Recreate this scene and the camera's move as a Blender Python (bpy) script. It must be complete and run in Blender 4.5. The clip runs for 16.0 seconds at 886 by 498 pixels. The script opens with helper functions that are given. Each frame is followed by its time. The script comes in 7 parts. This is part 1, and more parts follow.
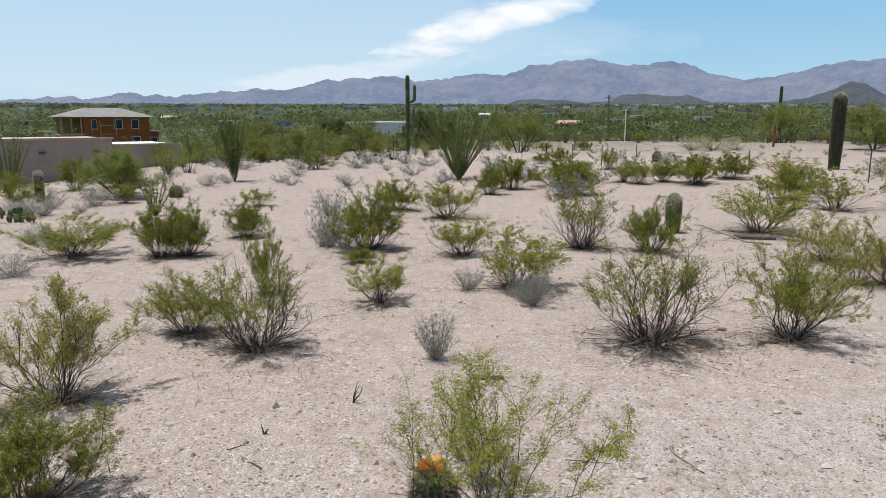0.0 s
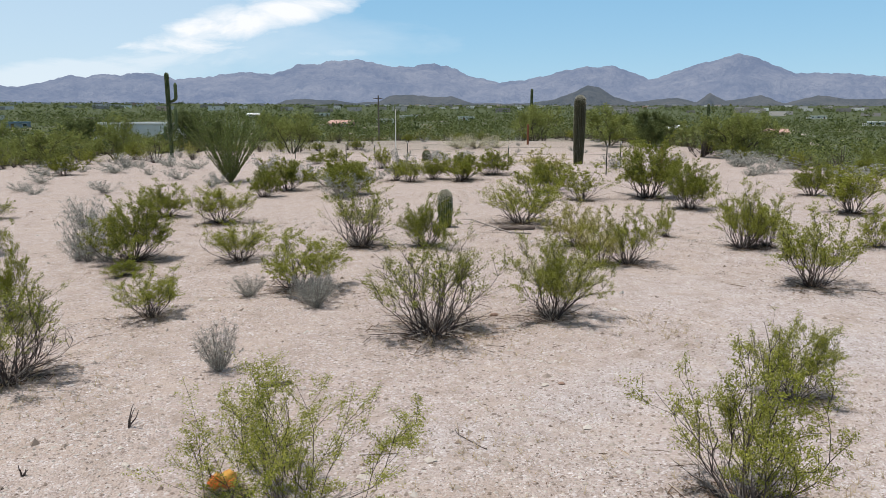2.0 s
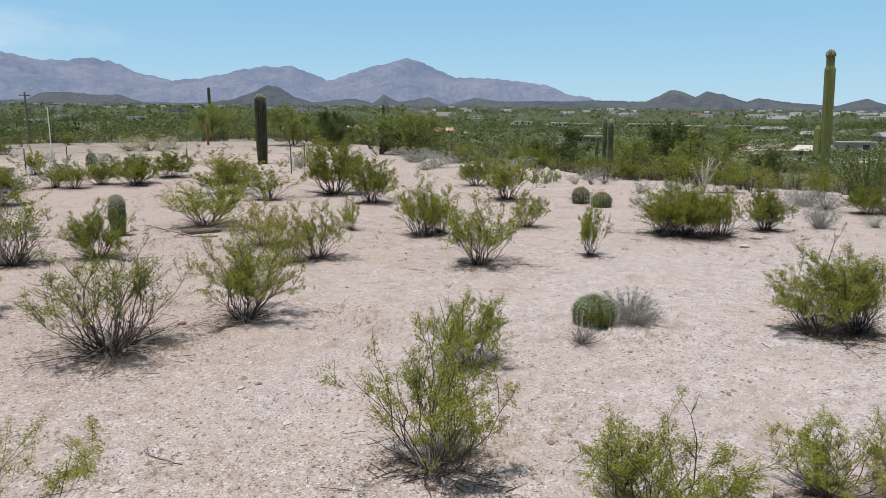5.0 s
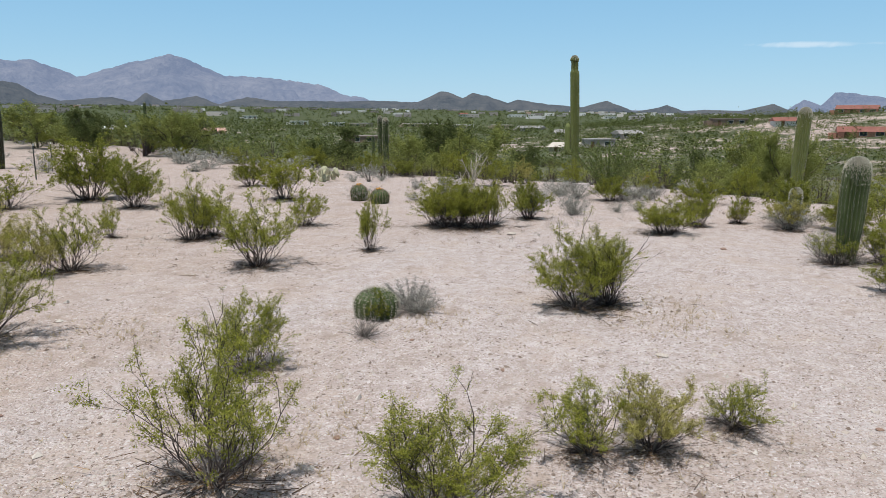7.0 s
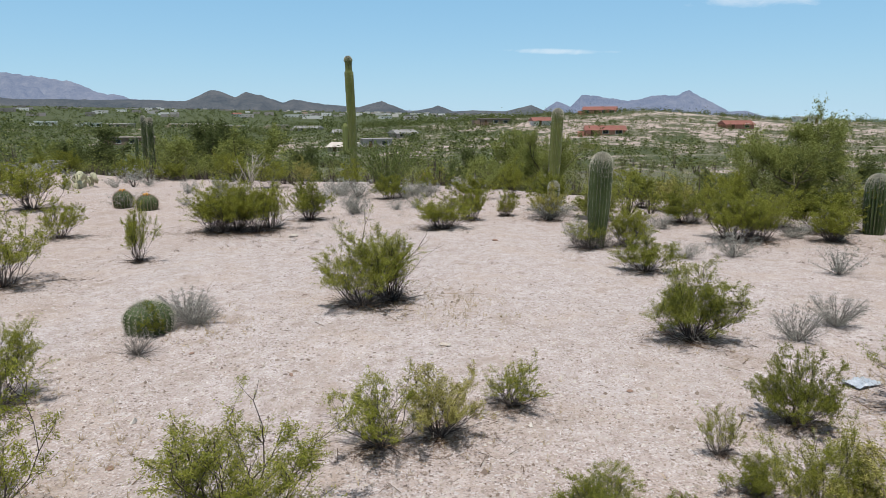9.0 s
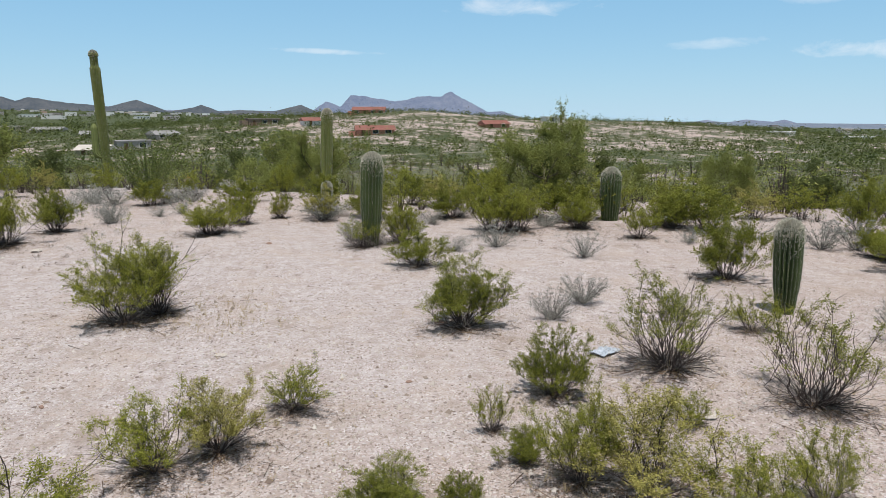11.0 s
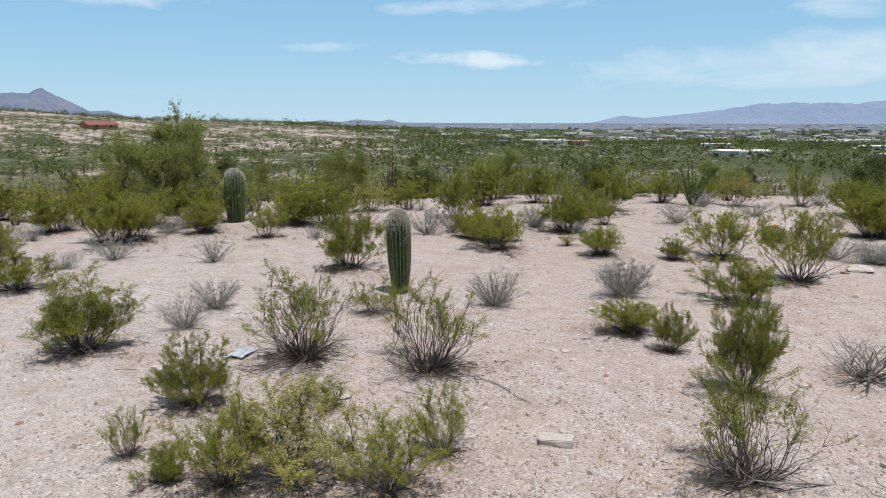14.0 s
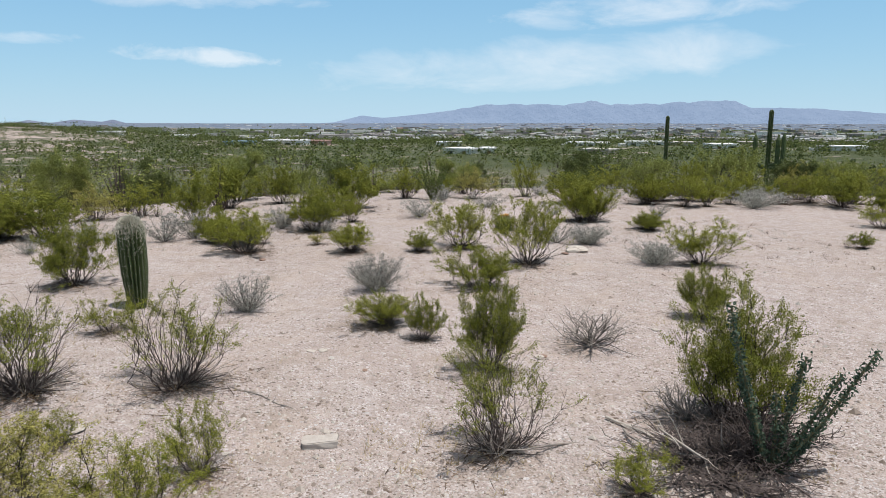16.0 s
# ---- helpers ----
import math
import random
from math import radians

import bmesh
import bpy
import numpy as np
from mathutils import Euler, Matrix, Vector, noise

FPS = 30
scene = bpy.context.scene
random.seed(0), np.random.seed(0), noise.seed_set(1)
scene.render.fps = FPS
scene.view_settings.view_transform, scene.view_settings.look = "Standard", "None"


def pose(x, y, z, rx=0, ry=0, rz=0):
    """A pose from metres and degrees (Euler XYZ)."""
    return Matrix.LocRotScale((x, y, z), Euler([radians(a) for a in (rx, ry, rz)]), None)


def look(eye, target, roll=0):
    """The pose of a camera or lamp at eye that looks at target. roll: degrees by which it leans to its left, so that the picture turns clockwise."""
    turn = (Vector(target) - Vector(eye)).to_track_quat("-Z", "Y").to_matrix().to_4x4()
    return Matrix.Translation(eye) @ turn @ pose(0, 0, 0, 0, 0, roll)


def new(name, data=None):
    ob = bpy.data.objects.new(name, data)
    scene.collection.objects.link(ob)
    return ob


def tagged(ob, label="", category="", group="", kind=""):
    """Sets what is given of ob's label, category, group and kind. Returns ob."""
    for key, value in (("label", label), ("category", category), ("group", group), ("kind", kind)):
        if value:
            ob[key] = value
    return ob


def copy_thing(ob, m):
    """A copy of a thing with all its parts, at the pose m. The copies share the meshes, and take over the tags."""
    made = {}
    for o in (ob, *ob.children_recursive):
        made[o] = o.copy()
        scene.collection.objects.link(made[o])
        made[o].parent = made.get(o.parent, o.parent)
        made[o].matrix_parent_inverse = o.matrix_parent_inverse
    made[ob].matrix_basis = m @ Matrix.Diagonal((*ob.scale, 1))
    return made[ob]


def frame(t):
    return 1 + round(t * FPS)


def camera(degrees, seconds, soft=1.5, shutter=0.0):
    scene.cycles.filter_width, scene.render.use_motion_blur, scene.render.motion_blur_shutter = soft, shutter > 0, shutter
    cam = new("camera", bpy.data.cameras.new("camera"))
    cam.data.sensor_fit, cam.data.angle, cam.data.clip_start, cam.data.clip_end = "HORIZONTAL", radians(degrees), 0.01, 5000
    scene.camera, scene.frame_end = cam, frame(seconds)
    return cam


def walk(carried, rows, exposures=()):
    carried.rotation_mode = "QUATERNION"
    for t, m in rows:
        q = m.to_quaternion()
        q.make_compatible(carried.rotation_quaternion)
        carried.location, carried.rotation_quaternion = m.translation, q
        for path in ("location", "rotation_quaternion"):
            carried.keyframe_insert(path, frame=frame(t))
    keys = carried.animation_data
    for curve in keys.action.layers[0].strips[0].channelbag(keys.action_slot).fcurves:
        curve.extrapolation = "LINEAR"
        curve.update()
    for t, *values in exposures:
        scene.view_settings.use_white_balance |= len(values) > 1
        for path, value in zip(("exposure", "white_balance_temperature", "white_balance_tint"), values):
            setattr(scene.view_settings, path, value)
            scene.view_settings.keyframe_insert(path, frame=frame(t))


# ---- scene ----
cam = camera(64.13, 16.0, 0.6)
PATH = [
    (0.0, pose(-0.006, 0.138, 3.060, 79.45, 0.0, -0.00)),
    (0.5, pose(-0.015, 0.108, 3.069, 79.45, 0.0, -4.59)),
    (1.0, pose(-0.033, 0.093, 3.075, 79.45, 0.0, -9.13)),
    (1.5, pose(-0.036, 0.093, 3.078, 79.45, 0.0, -13.59)),
    (2.0, pose(-0.042, 0.078, 3.078, 79.45, 0.0, -18.06)),
    (2.5, pose(-0.048, 0.081, 3.072, 79.45, 0.0, -22.56)),
    (3.0, pose(-0.042, 0.072, 3.066, 79.45, 0.0, -26.46)),
    (3.5, pose(-0.051, 0.045, 3.072, 79.45, 0.0, -30.42)),
    (4.0, pose(-0.051, 0.027, 3.075, 79.45, 0.0, -34.45)),
    (6.5, pose(0.120, 0.021, 2.934, 79.45, 0.0, -56.25)),
    (7.0, pose(0.114, 0.006, 2.943, 79.45, 0.0, -60.63)),
    (7.5, pose(0.090, 0.015, 2.946, 79.45, 0.0, -65.01)),
    (8.0, pose(0.078, -0.006, 2.961, 79.45, 0.0, -69.37)),
    (8.5, pose(0.111, -0.012, 2.952, 79.45, 0.0, -73.78)),
    (9.0, pose(0.117, -0.021, 2.943, 79.45, 0.0, -78.24)),
    (11.5, pose(0.057, -0.072, 2.952, 79.45, 0.0, -100.89)),
    (12.0, pose(0.009, -0.060, 2.952, 79.45, 0.0, -105.47)),
    (12.5, pose(-0.012, -0.066, 2.961, 79.45, 0.0, -110.42)),
    (13.0, pose(-0.030, -0.087, 2.973, 79.45, 0.0, -115.51)),
    (13.5, pose(-0.054, -0.075, 2.982, 79.45, 0.0, -120.84)),
    (14.0, pose(-0.084, -0.060, 2.979, 79.45, 0.0, -126.03)),
    (14.5, pose(-0.087, -0.057, 2.982, 79.45, 0.0, -131.07)),
    (15.0, pose(-0.051, -0.066, 2.982, 79.45, 0.0, -136.14)),
    (15.5, pose(-0.036, -0.069, 2.973, 79.45, 0.0, -141.32)),
    (16.0, pose(-0.000, -0.123, 2.940, 79.45, 0.0, -146.45)),
]
walk(cam, PATH)

# ---- terrain ----
RIM = [(-180, 27), (-100, 27), (-45, 26), (-30, 28), (-20, 42), (-8, 52), (5, 72), (15, 88), (28, 95), (40, 58),
       (50, 42), (55, 34), (62, 31), (75, 27), (90, 22), (110, 20.5), (125, 21), (135, 23), (145, 25), (160, 27), (180, 27)]
FAR = [(-180, -0.5), (-100, 0.4), (-45, 0.9), (0, 1.0), (30, 0.9), (45, 0.8), (60, 0.6), (75, 0.35), (90, 0.05),
       (110, -0.35), (130, -0.5), (180, -0.5)]
DEEP = [(-180, 6), (-60, 4), (-35, 3), (-20, 3), (-5, 1.5), (15, 1.5), (30, 2.5), (45, 5), (60, 6), (180, 6)]     # depth of the wash by bearing
SPUR = [(66, 0), (78, 5), (86, 9), (94, 11), (104, 8), (116, 6), (126, 3), (134, 0)]     # a stony spur across the wash


def terrain(x, y):
    """Height of the land: a flat gravel knoll, a shallow wash round it, then a plain that climbs to the hills."""
    x, y = np.asarray(x, float), np.asarray(y, float)
    r, az = np.hypot(x, y), np.degrees(np.arctan2(x, y))
    rim = np.interp(az, [a for a, _ in RIM], [b for _, b in RIM])
    far = np.tan(np.radians(np.interp(az, [a for a, _ in FAR], [b for _, b in FAR])))
    s = np.clip((r - rim) / 55, 0, 1)
    s = s * s * (3 - 2 * s)
    u = np.clip((r - 220) / 2280, 0, 1)
    z = -np.interp(az, [a for a, _ in DEEP], [b for _, b in DEEP]) * s * (1 - u) + (3 + np.maximum(r, 2500) * far) * u
    z = z + np.interp(az, [a for a, _ in SPUR], [b for _, b in SPUR]) * np.exp(-((r - 330) / 110) ** 2)
    basin = np.interp(az, [-150, -90, 112, 132], [1, 0, 0, 1]) * np.clip((r - 250) / 450, 0, 1) * np.clip((4300 - r) / 3300, 0, 1)
    z = z - 13 * basin
    w = np.clip((r - 25) / 60, 0, 1)
    z = z + w * (0.5 * np.sin(x * .071 + 1) * np.sin(y * .063) + 0.25 * np.sin(x * .19 + y * .11))
    near = 0.035 * np.sin(x * .9 + .4 * y) * np.sin(y * .8 + 2) + 0.02 * np.sin(x * 2.1 + 1) * np.sin(y * 2.3 - .6 * x)
    return z + near


# ---- world and sun ----
SUN_AZ, SUN_EL = 266.0, 75.0     # degrees clockwise from +Y, and above the horizon
world = bpy.data.worlds.new("desert_sky")
scene.world = world
world.use_nodes = True
wn, wl = world.node_tree.nodes, world.node_tree.links
wn.clear()


def wnode(kind, **values):
    n = wn.new(kind)
    for k, v in values.items():
        n.inputs[k].default_value = v
    return n


w_out, w_bg = wn.new("ShaderNodeOutputWorld"), wn.new("ShaderNodeBackground")
w_bg.inputs["Strength"].default_value = 0.105
w_sky = wn.new("ShaderNodeTexSky")
w_sky.sky_type, w_sky.sun_disc = "NISHITA", False
w_sky.sun_elevation, w_sky.sun_rotation = radians(SUN_EL), radians(SUN_AZ)
w_sky.altitude, w_sky.air_density, w_sky.dust_density, w_sky.ozone_density = 700, 1.0, 0.25, 2.2
# clouds: noise banks by direction, in the quarter of the sky where they drift
w_co = wn.new("ShaderNodeTexCoord")
w_sep = wn.new("ShaderNodeSeparateXYZ")
wl.new(w_co.outputs["Generated"], w_sep.inputs[0])


def wmath(op, a, b=None, c=None):
    n = wn.new("ShaderNodeMath")
    n.operation = op
    for i, v in enumerate((a, b, c)):
        if v is None:
            continue
        if isinstance(v, (int, float)):
            n.inputs[i].default_value = v
        else:
            wl.new(v, n.inputs[i])
    return n.outputs[0]


w_az = wmath("ARCTAN2", w_sep.outputs[0], w_sep.outputs[1])
w_el = wmath("ARCSINE", w_sep.outputs[2])
w_cmb = wn.new("ShaderNodeCombineXYZ")
wl.new(w_az, w_cmb.inputs[0])
wl.new(w_el, w_cmb.inputs[1])


def cloud(az, el, half_w, half_h, lean, scale, amount, seed, lo=0.42):
    """A bank of cloud: an ellipse of sky with a feathered, noisy edge. Angles in degrees."""
    dx = wmath("SUBTRACT", w_az, radians(az))
    dy = wmath("SUBTRACT", wmath("SUBTRACT", w_el, radians(el)), wmath("MULTIPLY", dx, lean))
    q = wmath("ADD", wmath("POWER", wmath("DIVIDE", wmath("ABSOLUTE", dx), radians(half_w)), 2.0),
              wmath("POWER", wmath("DIVIDE", wmath("ABSOLUTE", dy), radians(half_h)), 2.0))
    mp = wnode("ShaderNodeMapping")
    mp.inputs["Scale"].default_value = (scale, scale * 2.6, 1)
    mp.inputs["Location"].default_value = (seed, seed * 2.3, seed)
    wl.new(w_cmb.outputs[0], mp.inputs[0])
    nz = wnode("ShaderNodeTexNoise", Scale=1.0, Detail=6.0, Roughness=0.6, Distortion=0.4)
    wl.new(mp.outputs[0], nz.inputs["Vector"])
    edge = wmath("SUBTRACT", wmath("ADD", nz.outputs["Fac"], wmath("MULTIPLY", wmath("SUBTRACT", 1.0, q), 0.35)), lo + 0.2)
    m = wmath("MULTIPLY", edge, 3.2)
    n = wn.new("ShaderNodeClamp")
    wl.new(m, n.inputs[0])
    return wmath("MULTIPLY", n.outputs[0], amount)


banks = [cloud(4.5, 7.5, 14, 1.7, 0.28, 8, 0.95, 3.1, 0.38), cloud(0.2, 6.2, 7, 2.3, 0.30, 9, 0.85, 7.7, 0.28),
         cloud(-7, 3.4, 13, 1.3, 0.12, 7, 0.55, 2.9, 0.27), cloud(-16, 6.5, 26, 5.0, 0.0, 3, 0.30, 4.4, 0.05),
         cloud(10, 4.9, 5, 0.5, 0.02, 12, 0.4, 1.2, 0.38), cloud(87, 5.0, 5, 0.25, -0.03, 18, 0.35, 4.2),
         cloud(128, 4.5, 6.5, 0.9, -0.05, 16, 0.55, 5.5), cloud(102, 8.4, 7, 0.9, 0.0, 14, 0.45, 2.4),
         cloud(117, 5.4, 5, 0.5, 0.02, 16, 0.3, 8.8), cloud(128, 8.4, 10, 0.8, 0.02, 12, 0.35, 9.9),
         cloud(155, 4.2, 20, 2.2, 0.05, 7, 0.4, 6.3, 0.36), cloud(161, 7.8, 14, 1.4, 0.03, 10, 0.45, 11.3)]
total = banks[0]
for b in banks[1:]:
    total = wmath("MAXIMUM", total, b)
# the dusty air whitens towards the horizon
w_haze = wn.new("ShaderNodeMix")
w_haze.data_type = "RGBA"
wl.new(wmath("MULTIPLY", wmath("EXPONENT", wmath("MULTIPLY", wmath("MAXIMUM", w_el, 0.0), -12.0)), 0.85), w_haze.inputs[0])
w_tint = wn.new("ShaderNodeMix")
w_tint.data_type, w_tint.blend_type = "RGBA", "MULTIPLY"
w_tint.inputs[0].default_value = 1.0
w_tint.inputs[7].default_value = (0.80, 1.02, 1.14, 1)
wl.new(w_sky.outputs[0], w_tint.inputs[6])
w_flat = wn.new("ShaderNodeMix")
w_flat.data_type = "RGBA"
w_flat.inputs[0].default_value = 0.65
w_flat.inputs[7].default_value = (2.5, 5.3, 7.8, 1)
wl.new(w_tint.outputs[2], w_flat.inputs[6])
wl.new(w_flat.outputs[2], w_haze.inputs[6])
w_haze.inputs[7].default_value = (5.0, 6.9, 8.3, 1)
w_mix = wn.new("ShaderNodeMix")
w_mix.data_type = "RGBA"
wl.new(total, w_mix.inputs[0])
wl.new(w_haze.outputs[2], w_mix.inputs[6])
w_mix.inputs[7].default_value = (9.6, 9.7, 9.9, 1)
# the sky deepens towards the zenith
w_veil = wn.new("ShaderNodeMix")
w_veil.data_type = "RGBA"
veil = wn.new("ShaderNodeMapRange")
veil.inputs["From Min"].default_value, veil.inputs["From Max"].default_value = radians(11), radians(35)
veil.inputs["To Max"].default_value = 0.8
wl.new(w_el, veil.inputs[0])
wl.new(veil.outputs[0], w_veil.inputs[0])
wl.new(w_mix.outputs[2], w_veil.inputs[6])
w_veil.inputs[7].default_value = (2.75, 2.75, 2.9, 1)
wl.new(w_veil.outputs[2], w_bg.inputs[0])
wl.new(w_bg.outputs[0], w_out.inputs[0])

sun_data = bpy.data.lights.new("sun", "SUN")
sun_data.energy, sun_data.angle, sun_data.color = 4.95, radians(0.53), (1.0, 0.965, 0.915)
sun = new("sun", sun_data)
sun_dir = Vector((math.sin(radians(SUN_AZ)) * math.cos(radians(SUN_EL)), math.cos(radians(SUN_AZ)) * math.cos(radians(SUN_EL)),
                  math.sin(radians(SUN_EL))))
sun.matrix_world = look(sun_dir * 50, (0, 0, 0))
scene.view_settings.exposure = 0.0


# ---- materials ----
class Nodes:
    """A small builder of node materials."""

    def __init__(self, name, rough=0.8, metal=0.0, spec=0.3):
        self.mat = bpy.data.materials.new(name)
        self.mat.use_nodes = True
        self.t = self.mat.node_tree
        self.b = self.t.nodes["Principled BSDF"]
        self.b.inputs["Roughness"].default_value = rough
        self.b.inputs["Metallic"].default_value = metal
        self.b.inputs["Specular IOR Level"].default_value = spec
        self.co = self.t.nodes.new("ShaderNodeTexCoord").outputs["Object"]
        self.pos = self.t.nodes.new("ShaderNodeNewGeometry").outputs["Position"]

    def link(self, a, b):
        self.t.links.new(a, b)

    def noise(self, scale, detail=4.0, rough=0.55, vec=None, stretch=None):
        n = self.t.nodes.new("ShaderNodeTexNoise")
        n.inputs["Scale"].default_value, n.inputs["Detail"].default_value, n.inputs["Roughness"].default_value = scale, detail, rough
        v = self.co if vec is None else vec
        if stretch:
            m = self.t.nodes.new("ShaderNodeMapping")
            m.inputs["Scale"].default_value = stretch
            self.link(v, m.inputs[0])
            v = m.outputs[0]
        self.link(v, n.inputs["Vector"])
        return n.outputs["Fac"]

    def voronoi(self, scale, feature="F1", vec=None, out="Distance"):
        n = self.t.nodes.new("ShaderNodeTexVoronoi")
        n.feature = feature
        n.inputs["Scale"].default_value = scale
        self.link(self.co if vec is None else vec, n.inputs["Vector"])
        return n.outputs[out]

    def ramp(self, fac, *stops):
        n = self.t.nodes.new("ShaderNodeValToRGB")
        e = n.color_ramp.elements
        while len(e) < len(stops):
            e.new(0.5)
        for s, (p, c) in zip(e, stops):
            s.position, s.color = p, (*c, 1) if len(c) == 3 else c
        self.link(fac, n.inputs[0])
        return n.outputs[0]

    def math(self, op, a, b=0.0):
        n = self.t.nodes.new("ShaderNodeMath")
        n.operation = op
        for i, v in enumerate((a, b)):
            if isinstance(v, (int, float)):
                n.inputs[i].default_value = v
            else:
                self.link(v, n.inputs[i])
        return n.outputs[0]

    def mix(self, fac, a, b, blend="MIX"):
        n = self.t.nodes.new("ShaderNodeMix")
        n.data_type, n.blend_type = "RGBA", blend
        for k, v in ((0, fac), (6, a), (7, b)):
            if isinstance(v, (int, float)):
                n.inputs[k].default_value = v
            elif isinstance(v, tuple):
                n.inputs[k].default_value = (*v, 1)
            else:
                self.link(v, n.inputs[k])
        return n.outputs[2]

    def random(self, island=True):
        if island:
            return self.t.nodes.new("ShaderNodeNewGeometry").outputs["Random Per Island"]
        return self.t.nodes.new("ShaderNodeObjectInfo").outputs["Random"]

    def color(self, c):
        if isinstance(c, tuple):
            self.b.inputs["Base Color"].default_value = (*c, 1)
        else:
            self.link(c, self.b.inputs["Base Color"])
        return self

    def bump(self, height, strength=0.5, distance=0.02):
        n = self.t.nodes.new("ShaderNodeBump")
        n.inputs["Strength"].default_value, n.inputs["Distance"].default_value = strength, distance
        self.link(height, n.inputs["Height"])
        self.link(n.outputs[0], self.b.inputs["Normal"])
        return self


def leaf_material(name, dark, mid, light, translucent=0.35):
    n = Nodes(name, 0.7, 0, 0.12)
    c = n.ramp(n.random(), (0.0, dark), (0.5, mid), (1.0, light))
    c = n.mix(n.math("MULTIPLY", n.random(False), 0.3), c, tuple(0.5 * (a + b) for a, b in zip(light, mid)))
    n.color(c)
    t = n.t.nodes.new("ShaderNodeBsdfTranslucent")
    n.link(c, t.inputs[0])
    m = n.t.nodes.new("ShaderNodeMixShader")
    m.inputs[0].default_value = translucent
    n.link(n.b.outputs[0], m.inputs[1])
    n.link(t.outputs[0], m.inputs[2])
    n.link(m.outputs[0], n.t.nodes["Material Output"].inputs[0])
    return n.mat


def plain(name, a, b, scale=6.0, rough=0.8, metal=0.0, bump=0.3, dist=0.01, stretch=None):
    """A surface of two tones of one stuff, with grain and fine relief."""
    n = Nodes(name, rough, metal)
    f = n.noise(scale, 6, 0.6, stretch=stretch)
    g = n.noise(scale * 7, 3, 0.6, stretch=stretch)
    n.color(n.mix(n.math("MULTIPLY", g, 0.35), n.ramp(f, (0.3, a), (0.7, b)), tuple(x * 0.6 for x in a)))
    n.bump(n.math("ADD", f, n.math("MULTIPLY", g, 0.5)), bump, dist)
    return n.mat


def ground_material():
    n = Nodes("desert_gravel", 0.95, 0, 0.1)
    p = n.pos
    big = n.noise(0.22, 5, 0.6, p)
    mid = n.noise(1.7, 5, 0.65, p)
    fine = n.noise(16, 5, 0.7, p)
    grit = n.voronoi(55, vec=p, out="Color")
    grit2 = n.voronoi(24, vec=p, out="Color")
    sep, sep2 = n.t.nodes.new("ShaderNodeSeparateColor"), n.t.nodes.new("ShaderNodeSeparateColor")
    n.link(grit, sep.inputs[0])
    n.link(grit2, sep2.inputs[0])
    sand = n.ramp(mid, (0.3, (0.43, 0.355, 0.30)), (0.5, (0.53, 0.455, 0.40)), (0.72, (0.60, 0.535, 0.485)))
    sand = n.mix(n.ramp(big, (0.46, (0, 0, 0)), (0.62, (0.75, 0.75, 0.75))), sand, (0.49, 0.40, 0.325))
    sand = n.mix(n.ramp(n.noise(0.45, 4, 0.6, p), (0.5, (0, 0, 0)), (0.66, (0.6, 0.6, 0.6))), sand, (0.60, 0.545, 0.50))
    sx = n.t.nodes.new("ShaderNodeSeparateXYZ")
    n.link(p, sx.inputs[0])
    north = n.math("ADD", n.math("MULTIPLY", n.math("SUBTRACT", sx.outputs[1], n.math("MULTIPLY", sx.outputs[0], 0.75)), 0.035), n.math("MULTIPLY", n.noise(0.35, 5, 0.65, p), 1.1))
    sand = n.mix(n.ramp(north, (0.50, (0, 0, 0)), (0.92, (0.85, 0.85, 0.85))), sand, n.ramp(mid, (0.3, (0.42, 0.33, 0.25)), (0.7, (0.54, 0.445, 0.36))))
    along = n.math("ADD", n.math("MULTIPLY", sx.outputs[0], 0.145), 5.95)
    off = n.math("ABSOLUTE", n.math("ADD", n.math("SUBTRACT", sx.outputs[1], along), n.math("MULTIPLY", n.math("SUBTRACT", n.noise(0.5, 4, 0.6, p), 0.5), 2.4)))
    trodden = n.math("MULTIPLY", n.ramp(off, (0.25, (1, 1, 1)), (0.95, (0, 0, 0))), n.ramp(n.math("MULTIPLY", sx.outputs[0], 0.1), (0.06, (0, 0, 0)), (0.2, (1, 1, 1)), (1.2, (1, 1, 1))))
    sand = n.mix(n.math("MULTIPLY", trodden, 0.75), sand, n.ramp(mid, (0.3, (0.51, 0.475, 0.445)), (0.7, (0.62, 0.585, 0.555))))
    clearing = n.t.nodes.new("ShaderNodeVectorMath")
    clearing.operation = "DISTANCE"
    n.link(p, clearing.inputs[0])
    clearing.inputs[1].default_value = (12.5, 2.0, 0)
    worn = n.math("ADD", n.math("MULTIPLY", clearing.outputs["Value"], 0.08), n.math("MULTIPLY", n.math("SUBTRACT", n.noise(0.3, 5, 0.65, p), 0.5), 0.9))
    sand = n.mix(n.ramp(worn, (0.38, (0.75, 0.75, 0.75)), (0.78, (0, 0, 0))), sand, n.ramp(mid, (0.3, (0.54, 0.51, 0.48)), (0.7, (0.67, 0.64, 0.61))))
    stones = n.ramp(sep.outputs[0], (0.0, (0.20, 0.15, 0.12)), (0.3, (0.43, 0.36, 0.31)), (0.7, (0.58, 0.515, 0.47)), (0.95, (0.80, 0.77, 0.73)))
    sand = n.mix(n.ramp(sep2.outputs[1], (0.2, (0.15, 0.15, 0.15)), (0.8, (0.85, 0.85, 0.85))), sand, stones)
    sand = n.mix(n.ramp(n.noise(4.5, 6, 0.75, p), (0.40, (0.0, 0.0, 0.0)), (0.62, (0.5, 0.5, 0.5))), sand, (0.33, 0.265, 0.215))
    sand = n.mix(n.ramp(n.noise(0.8, 5, 0.7, p), (0.5, (0.0, 0.0, 0.0)), (0.68, (0.55, 0.55, 0.55))), sand, (0.51, 0.42, 0.335))
